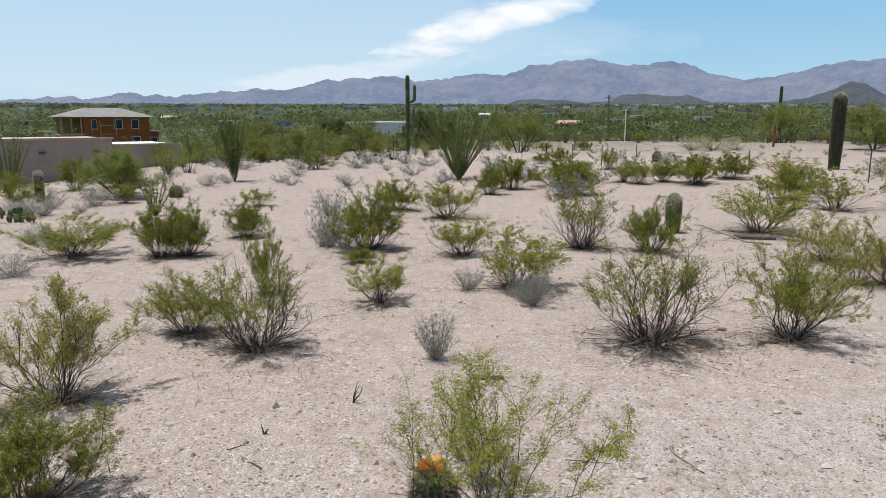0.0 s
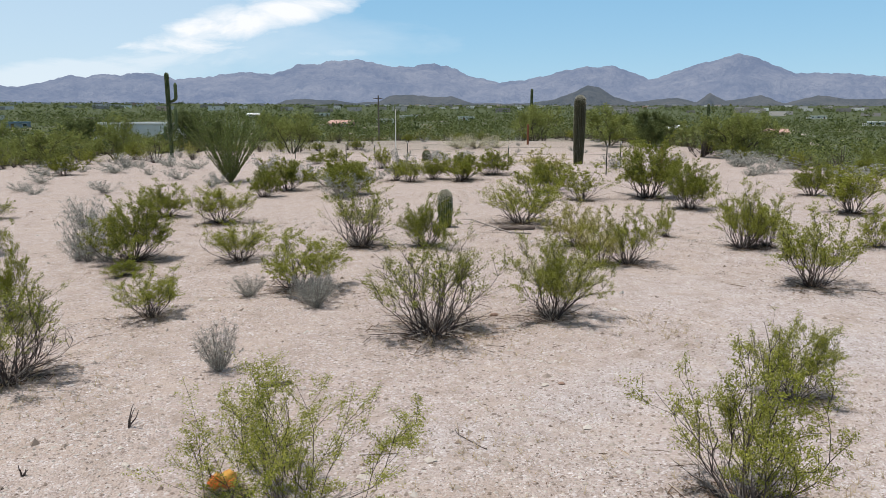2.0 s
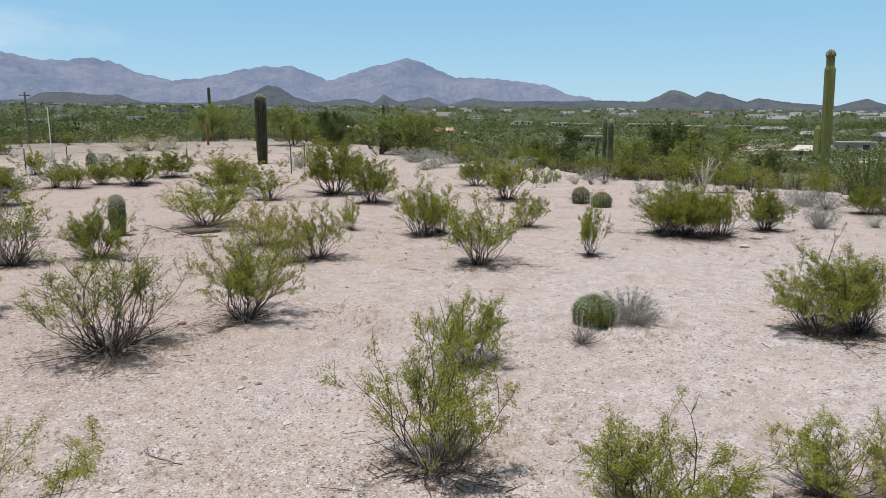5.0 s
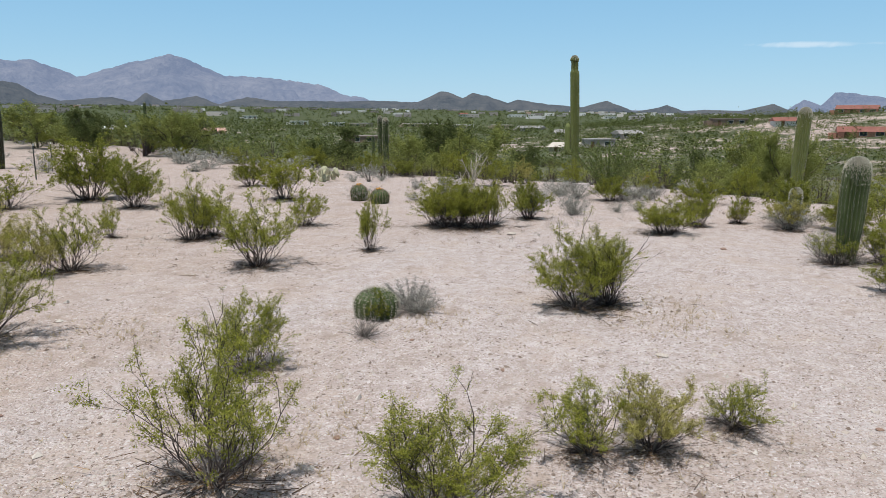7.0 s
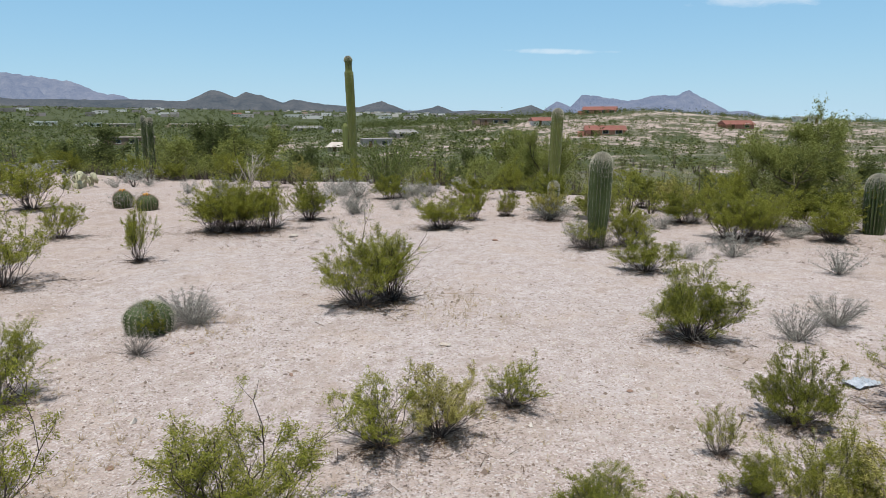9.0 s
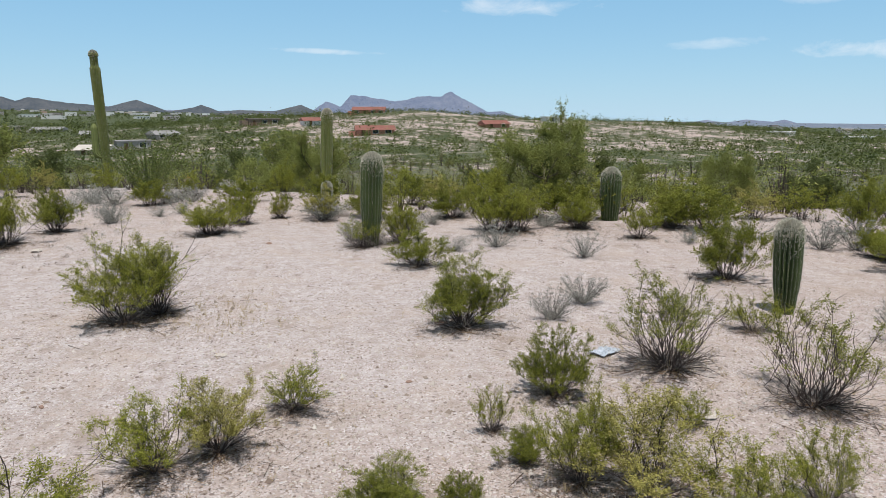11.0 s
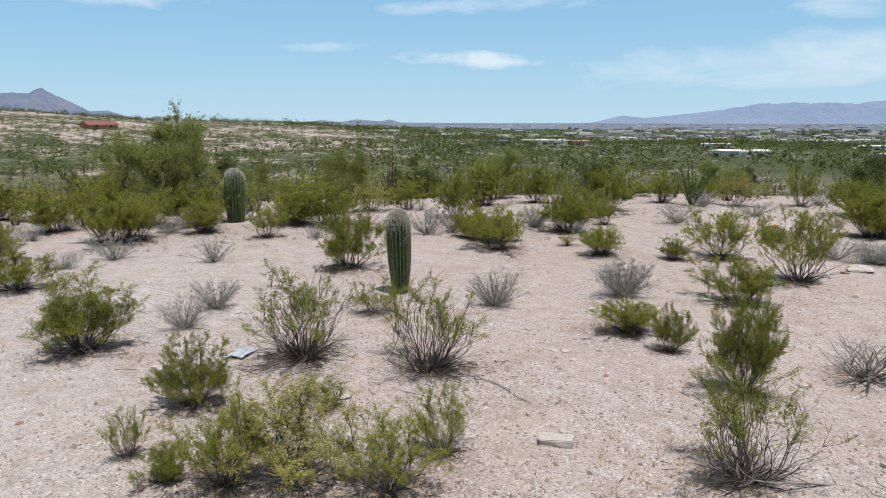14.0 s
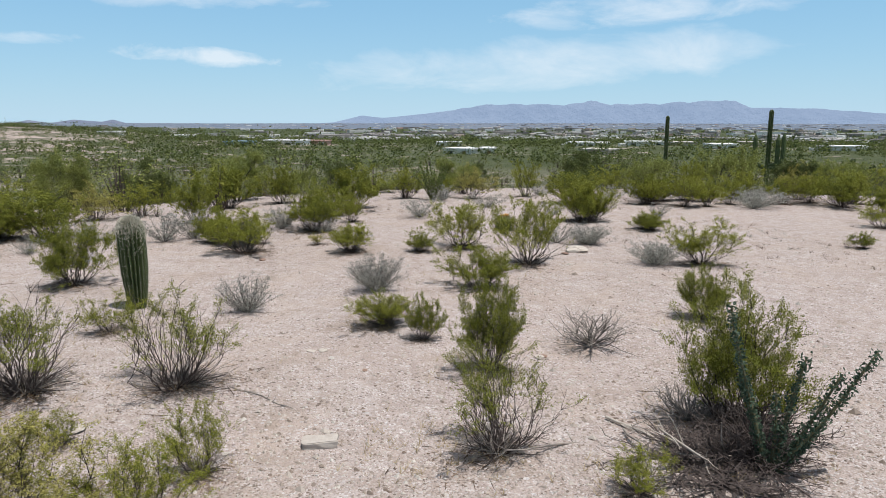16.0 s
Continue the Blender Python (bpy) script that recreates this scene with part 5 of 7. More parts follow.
barrel_cactus(31.15, 7.33, 0.69, 0.41)
ocotillo(-9.84, 33.58, 3.46, 1.82, 30, 2, 1.3)
ocotillo(0.79, 35.56, 3.41, 4.26, 60, 3, 1.4)
ocotillo(-9.05, 22.20, 1.19, 1.15, 9, 4)
ocotillo(-17.36, 28.46, 2.57, 1.87)
ocotillo(14.31, -21.02, 1.38, 1.43, 26, 6)
ocotillo(28.4, 8.2, 2.1, 3.5, 42, 5, 1.2, label="spreading ocotillo with many pale green wands")
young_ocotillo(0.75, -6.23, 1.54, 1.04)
prickly_pear(-12.61, 20.71, 0.55, 1.36, skin=CACTUS)
prickly_pear(25.84, 20.64, 0.80, 1.75, 0, 44)
tree(-12.51, 27.41, 1.89, 3.12)
tree(-14.16, 56.38, 2.06, 3.71)
tree(-11.80, 58.97, 1.86, 3.36, False)
tree(-7.56, 64.70, 3.61, 4.67)
tree(-13.01, 79.07, 2.69, 4.47)
tree(-13.60, 94.16, 4.11, 6.07, False)
tree(7.21, 67.75, 3.55, 5.16)
tree(-4.97, 74.97, 1.73, 4.19)
tree(-1.17, 78.13, 4.10, 5.61, False)
tree(9.47, 119.76, 4.79, 4.79)
tree(-22.03, 55.95, 1.73, 2.16)
tree(-26.05, 86.29, 4.58, 4.31, False)
tree(-27.82, 80.46, 3.44, 4.08)
tree(-27.94, 106.53, 5.30, 6.15)
tree(-35.80, 60.29, 3.95, 3.36, False)
tree(37.71, 79.64, 4.33, 6.68)
tree(37.18, 61.67, 3.72, 6.90)
tree(44.75, 66.32, 3.25, 4.79, False)
tree(38.73, 45.83, 3.28, 5.51)
tree(45.28, 59.79, 2.59, 3.60)
tree(41.02, 31.94, 3.23, 5.40, False)
tree(44.14, 37.61, 2.55, 4.17)
tree(40.73, 25.37, 3.19, 5.37)
tree(38.56, 21.15, 3.63, 4.22, False)
tree(43.41, 25.01, 3.52, 5.19)
tree(35.80, 18.07, 2.91, 5.43)
tree(46.14, 19.54, 3.00, 3.60, False)
tree(39.77, 5.21, 1.84, 3.84)
tree(37.99, 3.03, 3.19, 4.25)
tree(54.19, 10.03, 3.95, 3.96, False)
tree(26.22, -6.92, 3.25, 4.4)
tree(26.9, -7.6, 2.1, 3.6, False)
tree(34.06, 2.00, 2.84, 3.53)
tree(29.64, -5.32, 1.35, 2.16, False)
tree(25.56, -13.74, 2.11, 2.43)
tree(27.97, -10.89, 1.66, 1.80)
tree(24.96, -16.69, 1.65, 2.28, False)
tree(21.34, -18.17, 1.83, 2.91)
tree(33.78, 3.70, 1.28, 2.72)
tree(24.08, -26.82, 1.43, 2.30, False)
tree(27.00, -26.79, 1.44, 2.43)
tree(19.37, -30.34, 1.55, 2.59)
tree(13.47, -33.41, 1.56, 3.16, False)
tree(10.79, -34.37, 1.58, 2.59)
tree(18.85, -23.32, 0.55, 2.16)
tree(16.38, -40.96, 2.38, 4.04, False)
tree(8.39, -39.23, 2.36, 3.52)
tree(13.39, -39.93, 1.51, 3.02)
tree(5.47, -41.77, 1.82, 3.02, False)
tree(3.85, -45.96, 2.25, 3.31)
tree(1.54, -40.09, 1.61, 2.88)
tree(20.87, -34.24, 1.46, 2.56, False)
tree(-10.28, 51.06, 2.51, 4.16)
tree(39.22, 45.45, 3.54, 5.27)
tree(39.40, 57.91, 3.22, 3.92, False)
cholla(24.80, 71.15, 1.44, 3.01)
cholla(26.19, 69.33, 1.51, 3.55)
cholla(27.89, 68.12, 1.22, 2.94)
dead_tree(29.52, 14.96, 1.58, 1.98)
dead_tree(18.93, -22.03, 1.33, 1.16)
dead_tree(28.55, 4.96, 1.01, 0.93)

# ---- the hedge of bushes along the edge of the knoll ----
hedge = random.Random(12)
for step in range(66):
    bearing = -34 + step * 3.28 + hedge.uniform(-0.9, 0.9)
    reach = np.interp(bearing, [a for a, _ in RIM], [b for _, b in RIM]) * hedge.uniform(0.93, 1.16)
    creosote(hedge.choice(("vase", "dense", "dense", "open")), reach * math.sin(radians(bearing)), reach * math.cos(radians(bearing)),
             hedge.uniform(0.75, 1.35), hedge.uniform(1.2, 2.0), 2)
for step in range(96):
    bearing = hedge.uniform(-38, 62) if step % 3 else hedge.uniform(60, 182)
    reach = np.interp(bearing, [a for a, _ in RIM], [b for _, b in RIM]) * hedge.uniform(0.70, 1.06)
    size = hedge.uniform(0.3, 0.62)
    grey_shrub(reach * math.sin(radians(bearing)), reach * math.cos(radians(bearing)), size, size * hedge.uniform(1.3, 2.1))


# ---- scrub of the wash and the plain ----
def scatter(rng, count, r0, r1, az0, az1):
    """Points on the land between two radii and two bearings, as x, y and radius, even by area."""
    r = np.sqrt(rng.uniform(r0 * r0, r1 * r1, count))
    a = np.radians(rng.uniform(az0, az1, count))
    return r * np.sin(a), r * np.cos(a), r, np.degrees(a)


def rim_at(az):
    return np.interp(az, [a for a, _ in RIM], [b for _, b in RIM])


def clump(rng, tufts, leaves, leaf, wide, low, loose):
    """One wild shrub as triangles in a unit space: upright tufts of leaf blades on a lobed, ragged crown; also the feet and heads of its stems."""
    w2, w3 = rng.uniform(0, 6.28, 2)
    ph = rng.uniform(0, 2 * math.pi, tufts)
    u = np.sqrt(rng.uniform(0, 1, tufts))
    r = 0.43 * u * (1 + 0.25 * np.sin(2 * ph + w2) + 0.2 * np.sin(3 * ph + w3))
    z = np.maximum(low, (0.86 - 0.42 * u ** 2) * rng.uniform(0.62, 1.08, tufts))
    inner = rng.uniform(size=tufts) < 0.35
    z[inner] = low + (z[inner] - low) * rng.uniform(0.1, 0.7, inner.sum())
    r = r * (0.55 + 0.45 * np.minimum(1, z / 0.6))
    mid = np.stack([r * np.cos(ph), r * np.sin(ph), z], 1)
    i = rng.integers(0, tufts, leaves)
    out = np.stack([np.cos(ph), np.sin(ph), 1.4 * np.ones(tufts)], 1)[i] * rng.normal(0, 0.055 * loose, leaves)[:, None]
    c = mid[i] + out + rng.normal(0, 0.036 * loose, (leaves, 3))
    c[:, 2] = np.maximum(c[:, 2], 0.03)
    s = Sheaf()
    s.leaves(c, leaf, leaf * wide, rng, 0.7, True)
    foot = np.stack([0.05 * np.cos(ph), 0.05 * np.sin(ph), np.full(tufts, -0.03)], 1)
    side = np.stack([-np.sin(ph), np.cos(ph), np.zeros(tufts)], 1) * 0.010
    return np.array(s.v).reshape(-1, 3, 3), np.stack([foot - side, foot + side, mid], 1)


def thickets(name, material, seed, count, r0, r1, quads, leaf, tall, label, az0=-37, az1=183, thin=0.0, wide=0.5, stems=False, tufts=20, low=0.22, girth=1.25, loose=1.0):
    """Shrubs nobody could count, joined: each is one of a dozen wild shapes, turned and scaled."""
    rng = np.random.default_rng(seed)
    x, y, r, az = scatter(rng, count, r0, r1, az0, az1)
    azw = (az + 180) % 360 - 180
    patch = np.sin(x * .045 + 1.3) * np.sin(y * .05 + .4) + 0.6 * np.sin(x * .13 + y * .09) + rng.normal(0, 0.55, count)
    rocky = np.exp(-((azw - 104) / 20) ** 2) * np.exp(-((r - 270) / 110) ** 2)
    keep = (r > rim_at(azw) * 0.92 + rng.uniform(0, 6, count)) & (patch > thin - 0.55 + 0.12 * rocky)
    keep &= ~((np.abs(azw + 29) < 7) & (r < 75))
    keep &= ~((azw > 118) & (r > 1700))
    x, y, r, rocky = x[keep], y[keep], r[keep], rocky[keep]
    n = len(x)
    h = tall * rng.uniform(0.45, 1.15, n) ** 1.3 * np.where(rng.uniform(size=n) < 0.1, 1.55, 1.0) * (1 - 0.5 * rocky)
    w = h * girth * rng.uniform(0.72, 1.28, n)
    foot = np.stack([x, y, terrain(x, y) - 0.02], 1)
    q = rng.uniform(0, 2 * math.pi, n)
    shapes = [clump(rng, tufts, quads, leaf / tall, wide, low, loose) for _ in range(12)]
    pick = rng.integers(0, 12, n)
    blades, sticks_ = [], []
    for k, (lv, st) in enumerate(shapes):
        sel = pick == k
        for src, dst in ((lv, blades), (st, sticks_)):
            v = src.reshape(1, -1, 3)
            co, si = np.cos(q[sel])[:, None], np.sin(q[sel])[:, None]
            vx, vy = v[..., 0] * co - v[..., 1] * si, v[..., 0] * si + v[..., 1] * co
            p = np.stack([vx * w[sel][:, None], vy * w[sel][:, None], np.broadcast_to(v[..., 2], vx.shape) * h[sel][:, None]], -1)
            dst.append((p + foot[sel][:, None, :]).reshape(-1, 3))
    v = np.vstack(blades)
    ob = mesh_object(name, v, np.arange(len(v)).reshape(-1, 3), material)
    tagged(ob, label, "scrub", kind="stuff")
    if stems:
        v = np.vstack(sticks_)
        tagged(mesh_object("stems", v, np.arange(len(v)).reshape(-1, 3), STEM, ob, "dark bare stems"), kind="stuff")


thickets("rim_scrub_green", LEAF_PALO, 1, 1050, 19, 62, 300, 0.075, 1.7, "green palo verde and creosote scrub at the edge of the knoll", wide=0.38, thin=-0.2, stems=True, tufts=26)
thickets("rim_scrub_olive", LEAF_CREOSOTE_DARK, 2, 850, 18, 62, 260, 0.060, 1.15, "olive creosote scrub at the edge of the knoll", wide=0.4, thin=-0.2, stems=True, tufts=24, low=0.3)
thickets("rim_scrub_grey", LEAF_GREY, 3, 600, 18, 62, 160, 0.055, 0.65, "grey bursage among the scrub", wide=0.35, stems=True, low=0.1)
thickets("wash_scrub_green", LEAF_WASH, 8, 2700, 58, 140, 96, 0.22, 2.5, "green palo verde scrub filling the wash", thin=-0.3, stems=True, tufts=18)
thickets("wash_scrub_olive", LEAF_WASH_OLIVE, 9, 2300, 58, 140, 80, 0.17, 1.6, "olive creosote scrub in the wash", thin=-0.3, tufts=16)
thickets("plain_scrub", LEAF_WASH, 4, 10500, 130, 420, 32, 0.46, 2.3, "green desert scrub over the plain", wide=0.75, thin=-0.2, tufts=9, low=0.10, loose=2.6)
thickets("plain_trees", LEAF_MESQ, 5, 7800, 125, 520, 38, 0.55, 3.2, "dark mesquite and palo verde over the plain", thin=-0.1, wide=0.75, tufts=10, low=0.10, loose=2.6)
thickets("spur_scrub", LEAF_MESQ, 14, 9000, 170, 430, 26, 0.34, 1.7, "dark shrubs dotted over a pale stony slope", az0=72, az1=138, wide=0.75, thin=-0.5, tufts=8, low=0.10, loose=2.6)
thickets("far_scrub", LEAF_MESQ, 6, 11500, 420, 1500, 18, 1.05, 3.4, "far desert scrub and trees", thin=0.0, wide=0.85, tufts=6, low=0.1, loose=3.0)
thickets("farthest_scrub", LEAF_MESQ, 7, 18000, 1000, 4700, 7, 2.6, 3.8, "scrub and trees at the foot of the hills", thin=0.0, wide=0.8, tufts=4, low=0.05, loose=3.0)


# ---- gravel ----
def gravel(name, material, seed, count, r0, r1, size, label):
    """Loose stones too many to count, as small uneven octahedra."""
    rng = np.random.default_rng(seed)
    r = np.exp(rng.uniform(math.log(r0), math.log(r1), count))
    a = np.radians(rng.uniform(-42, 188, count))
    x, y = r * np.sin(a), r * np.cos(a)
    keep = np.sin(x * .7 + 1) * np.sin(y * .6) + rng.normal(0, 0.8, count) > -0.5
    x, y = x[keep], y[keep]
    n = len(x)
    base = np.array([(1, 0, 0), (0, 1, 0), (-1, 0, 0), (0, -1, 0), (0, 0, 1), (0, 0, -1)], float)
    s = size * rng.lognormal(0, 0.42, n)
    v = base[None] * (1 + rng.normal(0, 0.22, (n, 6, 1))) + rng.normal(0, 0.12, (n, 6, 3))
    q = rng.uniform(0, 6.28, n)
    v = np.stack([v[:, :, 0] * np.cos(q)[:, None] - v[:, :, 1] * np.sin(q)[:, None], (v[:, :, 0] * np.sin(q)[:, None] + v[:, :, 1] * np.cos(q)[:, None]) * 0.75,
                  v[:, :, 2] * 0.65], -1) * s[:, None, None]
    v += np.stack([x, y, terrain(x, y) + s * 0.06], -1)[:, None, :]
    tri = np.array([(0, 1, 4), (1, 2, 4), (2, 3, 4), (3, 0, 4)])      # their undersides lie in the sand
    f = (np.arange(n)[:, None, None] * 6 + tri[None]).reshape(-1, 3)
    tagged(mesh_object(name, v.reshape(-1, 3), f.tolist(), material), label, "gravel", kind="stuff")


def pebble_material():
    n = Nodes("loose_pebbles", 0.95, 0, 0.15)
    c = n.ramp(n.random(), (0.0, (0.15, 0.11, 0.09)), (0.16, (0.27, 0.22, 0.185)), (0.5, (0.42, 0.37, 0.33)), (0.82, (0.50, 0.455, 0.415)), (1.0, (0.60, 0.565, 0.525)))
    n.color(n.mix(n.math("MULTIPLY", n.noise(60, 3, 0.6, n.pos), 0.4), c, (0.25, 0.20, 0.17)))
    return n.mat


PEBBLE = pebble_material()
gravel("gravel", PEBBLE, 21, 98000, 4.2, 20, 0.0112, "loose pale pinkish gravel on the ground")
gravel("coarse_gravel", PEBBLE, 22, 13000, 4.3, 30, 0.019, "scattered fist-sized pale stones on the gravel")


def dry_grass(seed, spots):
    """Tufts of straw round the bushes."""
    rng = np.random.default_rng(seed)
    s = Sheaf()
    for x, y, spread, count in spots:
        for _ in range(count):
            p = np.array([x + rng.normal(0, spread), y + rng.normal(0, spread), 0])
            p[2] = float(terrain(p[0], p[1]))
            for _ in range(5):
                d = np.array([rng.normal(0, 0.5), rng.normal(0, 0.5), 1])
                s.tube(curve(p, d / np.linalg.norm(d), rng.uniform(0.04, 0.13), 2, rng, (0, 0, -0.3), 0.1), 0.0022, 0.0008, 3)
    tagged(s.make("dry_grass", STRAW), "dry straw-coloured grass tufts beside the bushes", "grass", kind="stuff")


def low_herbs(name, material, seed, count, r0, r1, tall, label):
    """Dried herbs ankle-high, in drifts over the knoll: sprigs of fine upright blades."""
    rng = np.random.default_rng(seed)
    r = np.exp(rng.uniform(math.log(r0), math.log(r1), count))
    a = rng.uniform(-42, 188, count)
    x, y = r * np.sin(np.radians(a)), r * np.cos(np.radians(a))
    drift = np.sin(x * .45 + 2 + seed) * np.sin(y * .5 + 1) + 0.5 * np.sin(x * 1.3 + y * 1.1) + rng.normal(0, 0.35, count)
    keep = (drift > 0.35) & (r < rim_at(a) * 1.02)
    x, y = x[keep], y[keep]
    n, m = len(x), 14
    h = tall * rng.uniform(0.5, 1.3, n)
    c = np.stack([x[:, None] + rng.normal(0, 0.5, (n, m)) * h[:, None], y[:, None] + rng.normal(0, 0.5, (n, m)) * h[:, None],
                  terrain(x, y)[:, None] + h[:, None] * rng.uniform(0.1, 0.7, (n, m))], -1).reshape(-1, 3)
    s = Sheaf()
    s.leaves(c, tall * 0.7, tall * 0.07, rng, 1.3, True)
    tagged(s.make(name, material), label, "herbs", kind="stuff")


STRAW = plain("straw", (0.34, 0.26, 0.14), (0.55, 0.45, 0.28), 10, 0.9)
low_herbs("grey_herbs", LEAF_GREY, 51, 3000, 17, 46, 0.13, "low grey dried herbs in drifts over the gravel")
low_herbs("straw_herbs", LITTER, 52, 3600, 16, 46, 0.11, "brown dried herbs in drifts over the gravel")
dry_grass(31, [(8.9, 5.2, 0.4, 70), (10.6, 2.0, 0.6, 110), (3.2, 9.0, 0.5, 90), (-2.2, 8.6, 0.5, 60), (5.2, 4.0, 0.5, 80), (2.4, 6.0, 0.5, 60), (1.0, -6.4, 0.4, 60),
               (3.4, -5.0, 0.4, 50), (6.0, 8.6, 0.5, 60), (8.5, -3.4, 0.5, 50)] + TUFTS)


# ---- loose things on the knoll ----
def rock(x, y, h, w, seed=None):
    rng = np.random.default_rng(int(abs(x * 100 + y * 10)) + 1)
    bm = bmesh.new()
    bmesh.ops.create_icosphere(bm, subdivisions=2, radius=0.5)
    for v in bm.verts:
        v.co *= 1 + 0.3 * noise.noise(v.co * 2.3 + Vector((x, y, 0)))
        v.co.x, v.co.y, v.co.z = round(v.co.x * 5.5) / 5.5 * 0.5 + v.co.x * 0.5, v.co.y * 0.8, v.co.z * 0.6 + 0.18
    me = bpy.data.meshes.new("rock")
    bm.to_mesh(me)
    bm.free()
    red = rng.uniform() < 0.55
    me.materials.append(STONE_RED if red else STONE)
    ob = new("rock", me)
    put(ob, x, y, w, w, max(h, 0.5 * w), rng.uniform(0, 6.28))
    tagged(ob, "reddish-brown angular rock lying on gravel" if red else "pale angular rock lying on gravel", "rock", "rocks on the knoll")


def sticks(name, x, y, length, count, seed, label, thick=0.012, turn=None, rise=0.1, mat=None):
    """A fallen branch: a main limb with side twigs, lying on the ground."""
    rng = np.random.default_rng(seed)
    ob = empty(name)
    limb, side = Sheaf(), Sheaf()
    q = rng.uniform(0, 6.28) if turn is None else turn
    d = np.array([math.cos(q), math.sin(q), rise])
    pts = curve(-d * length / 2 + (0, 0, 0.03), d, length, 8, rng, (0, 0, 0), 0.12)
    for p in pts:
        p[2] = max(p[2], thick * 0.7)
    limb.tube(pts, thick, thick * 0.5, 6)
    for _ in range(count):
        p = pts[rng.integers(1, 9)]
        e = d + rng.normal(0, 0.8, 3)
        t = curve(p, e / np.linalg.norm(e), length * rng.uniform(0.15, 0.4), 4, rng, (0, 0, 0.1), 0.18)
        for v in t:
            v[2] = max(v[2], 0.006)
        side.tube(t, thick * 0.45, thick * 0.15, 4)
    limb.make("limb", mat or TWIG, ob, smooth=True)
    if count:
        tagged(side.make("brushwood", mat or TWIG, ob), kind="stuff")
    put(ob, x, y, 1, 1, 1, 0)
    return tagged(ob, label, "branch")


def log(x, y, h, w):
    bm = bmesh.new()
    bmesh.ops.create_cone(bm, cap_ends=True, segments=14, radius1=0.5, radius2=0.42, depth=1.0)
    bmesh.ops.subdivide_edges(bm, edges=[e for e in bm.edges if abs((e.verts[0].co - e.verts[1].co).z) > 0.5], cuts=5)
    r = max(h * 0.8, 0.05)
    for v in bm.verts:
        k = 1 + 0.4 * noise.noise(Vector((v.co.x * 2.4, v.co.y * 2.4, v.co.z * 5 + x)))
        v.co = Vector((v.co.z * w, v.co.x * r * k, (v.co.y * k + 0.42) * r))
    me = bpy.data.meshes.new("log")
    bm.to_mesh(me)
    bm.free()
    me.materials.append(DEADWOOD)
    ob = new("log", me)
    put(ob, x, y, 1, 1, 1, 0.05 if w < 0.5 else -0.2)
    tagged(ob, "weathered grey log lying on the gravel", "log")


def stub(x, y, h, w):
    rng = np.random.default_rng(int(abs(x * 77)))
    ob = empty("dead_stub")
    for i in range(3):
        s = Sheaf()
        d = np.array([rng.normal(0, 0.35), rng.normal(0, 0.35), 1])
        s.tube(curve((0, 0, -0.02), d / np.linalg.norm(d), h * rng.uniform(0.6, 1.1), 5, rng, (0.2, 0, 0), 0.16), 0.011, 0.003, 5)
        s.make("prong", STEM, ob)
    put(ob, x, y, 1, 1, 1, 0)
    tagged(ob, "small dark dead stub sticking out of gravel", "stump")


DEADWOOD = plain("weathered_wood", (0.085, 0.065, 0.055), (0.24, 0.20, 0.175), 8, 0.95, 0, 0.7, 0.02, (1, 6, 6))
RUST = plain("rusty_steel", (0.16, 0.055, 0.03), (0.28, 0.11, 0.06), 9, 0.8, 0.3)
DARK_STEEL = plain("dark_steel", (0.03, 0.035, 0.03), (0.07, 0.075, 0.065), 9, 0.6, 0.4)
WHITE_PVC = plain("white_pipe", (0.62, 0.60, 0.56), (0.78, 0.77, 0.74), 3, 0.5, 0, 0.05)
CONCRETE = plain("concrete", (0.38, 0.335, 0.30), (0.50, 0.455, 0.42), 14, 0.95, 0, 0.5, 0.008)
POSTS = []


def rod(r0, r1, h, sides=10):
    bm = bmesh.new()
    bmesh.ops.create_cone(bm, cap_ends=True, segments=sides, radius1=r0, radius2=r1, depth=h + 0.1)
    bmesh.ops.translate(bm, vec=(0, 0, h / 2 - 0.05), verts=bm.verts)
    return bm


def fence_post(x, y, h, w):
    ob = empty("fence_post")
    bm = bmesh.new()
    for sx, sy, ox, oy in ((0.05, 0.008, 0, 0), (0.008, 0.04, 0, 0.022)):
        g = bmesh.ops.create_cube(bm, size=1)
        for v in g["verts"]:
            v.co = Vector((v.co.x * sx + ox, v.co.y * sy + oy, (v.co.z + 0.5) * (h + 0.1) - 0.1))
    part("shaft", bm, DARK_STEEL, ob)
    bm = bmesh.new()
    g = bmesh.ops.create_cube(bm, size=1)
    for v in g["verts"]:
        v.co = Vector((v.co.x * 0.056, v.co.y * 0.014 - 0.004, h - 0.06 + v.co.z * 0.12))
    part("painted_tip", bm, WHITE_PVC, ob, "white painted tip")
    put(ob, x, y, 1, 1, 1, 0.4)
    tagged(ob, "thin dark steel fence post standing on the knoll", "post", "fence posts")
    POSTS.append((x, y, h))


def rusty_post(x, y, h, w):
    ob = empty("rusty_post")
    part("pipe", rod(w * 0.36, w * 0.36, h, 16), RUST, ob, smooth=False)
    part("cap", rod(w * 0.40, w * 0.30, 0.05, 16), RUST, ob).location = (0, 0, h)
    put(ob, x, y, 1, 1, 1, 0)
    tagged(ob, "thick rust-brown steel post on the knoll", "post")


def white_pole(x, y, h, w):
    ob = empty("white_pole")
    part("pipe", rod(0.035, 0.028, h, 10), WHITE_PVC, ob)
    part("cap", rod(0.04, 0.03, 0.05, 10), WHITE_PVC, ob).location = (0, 0, h)
    put(ob, x, y, 1, 1, 1, 0)
    tagged(ob, "slim white pole standing among bushes", "pole")


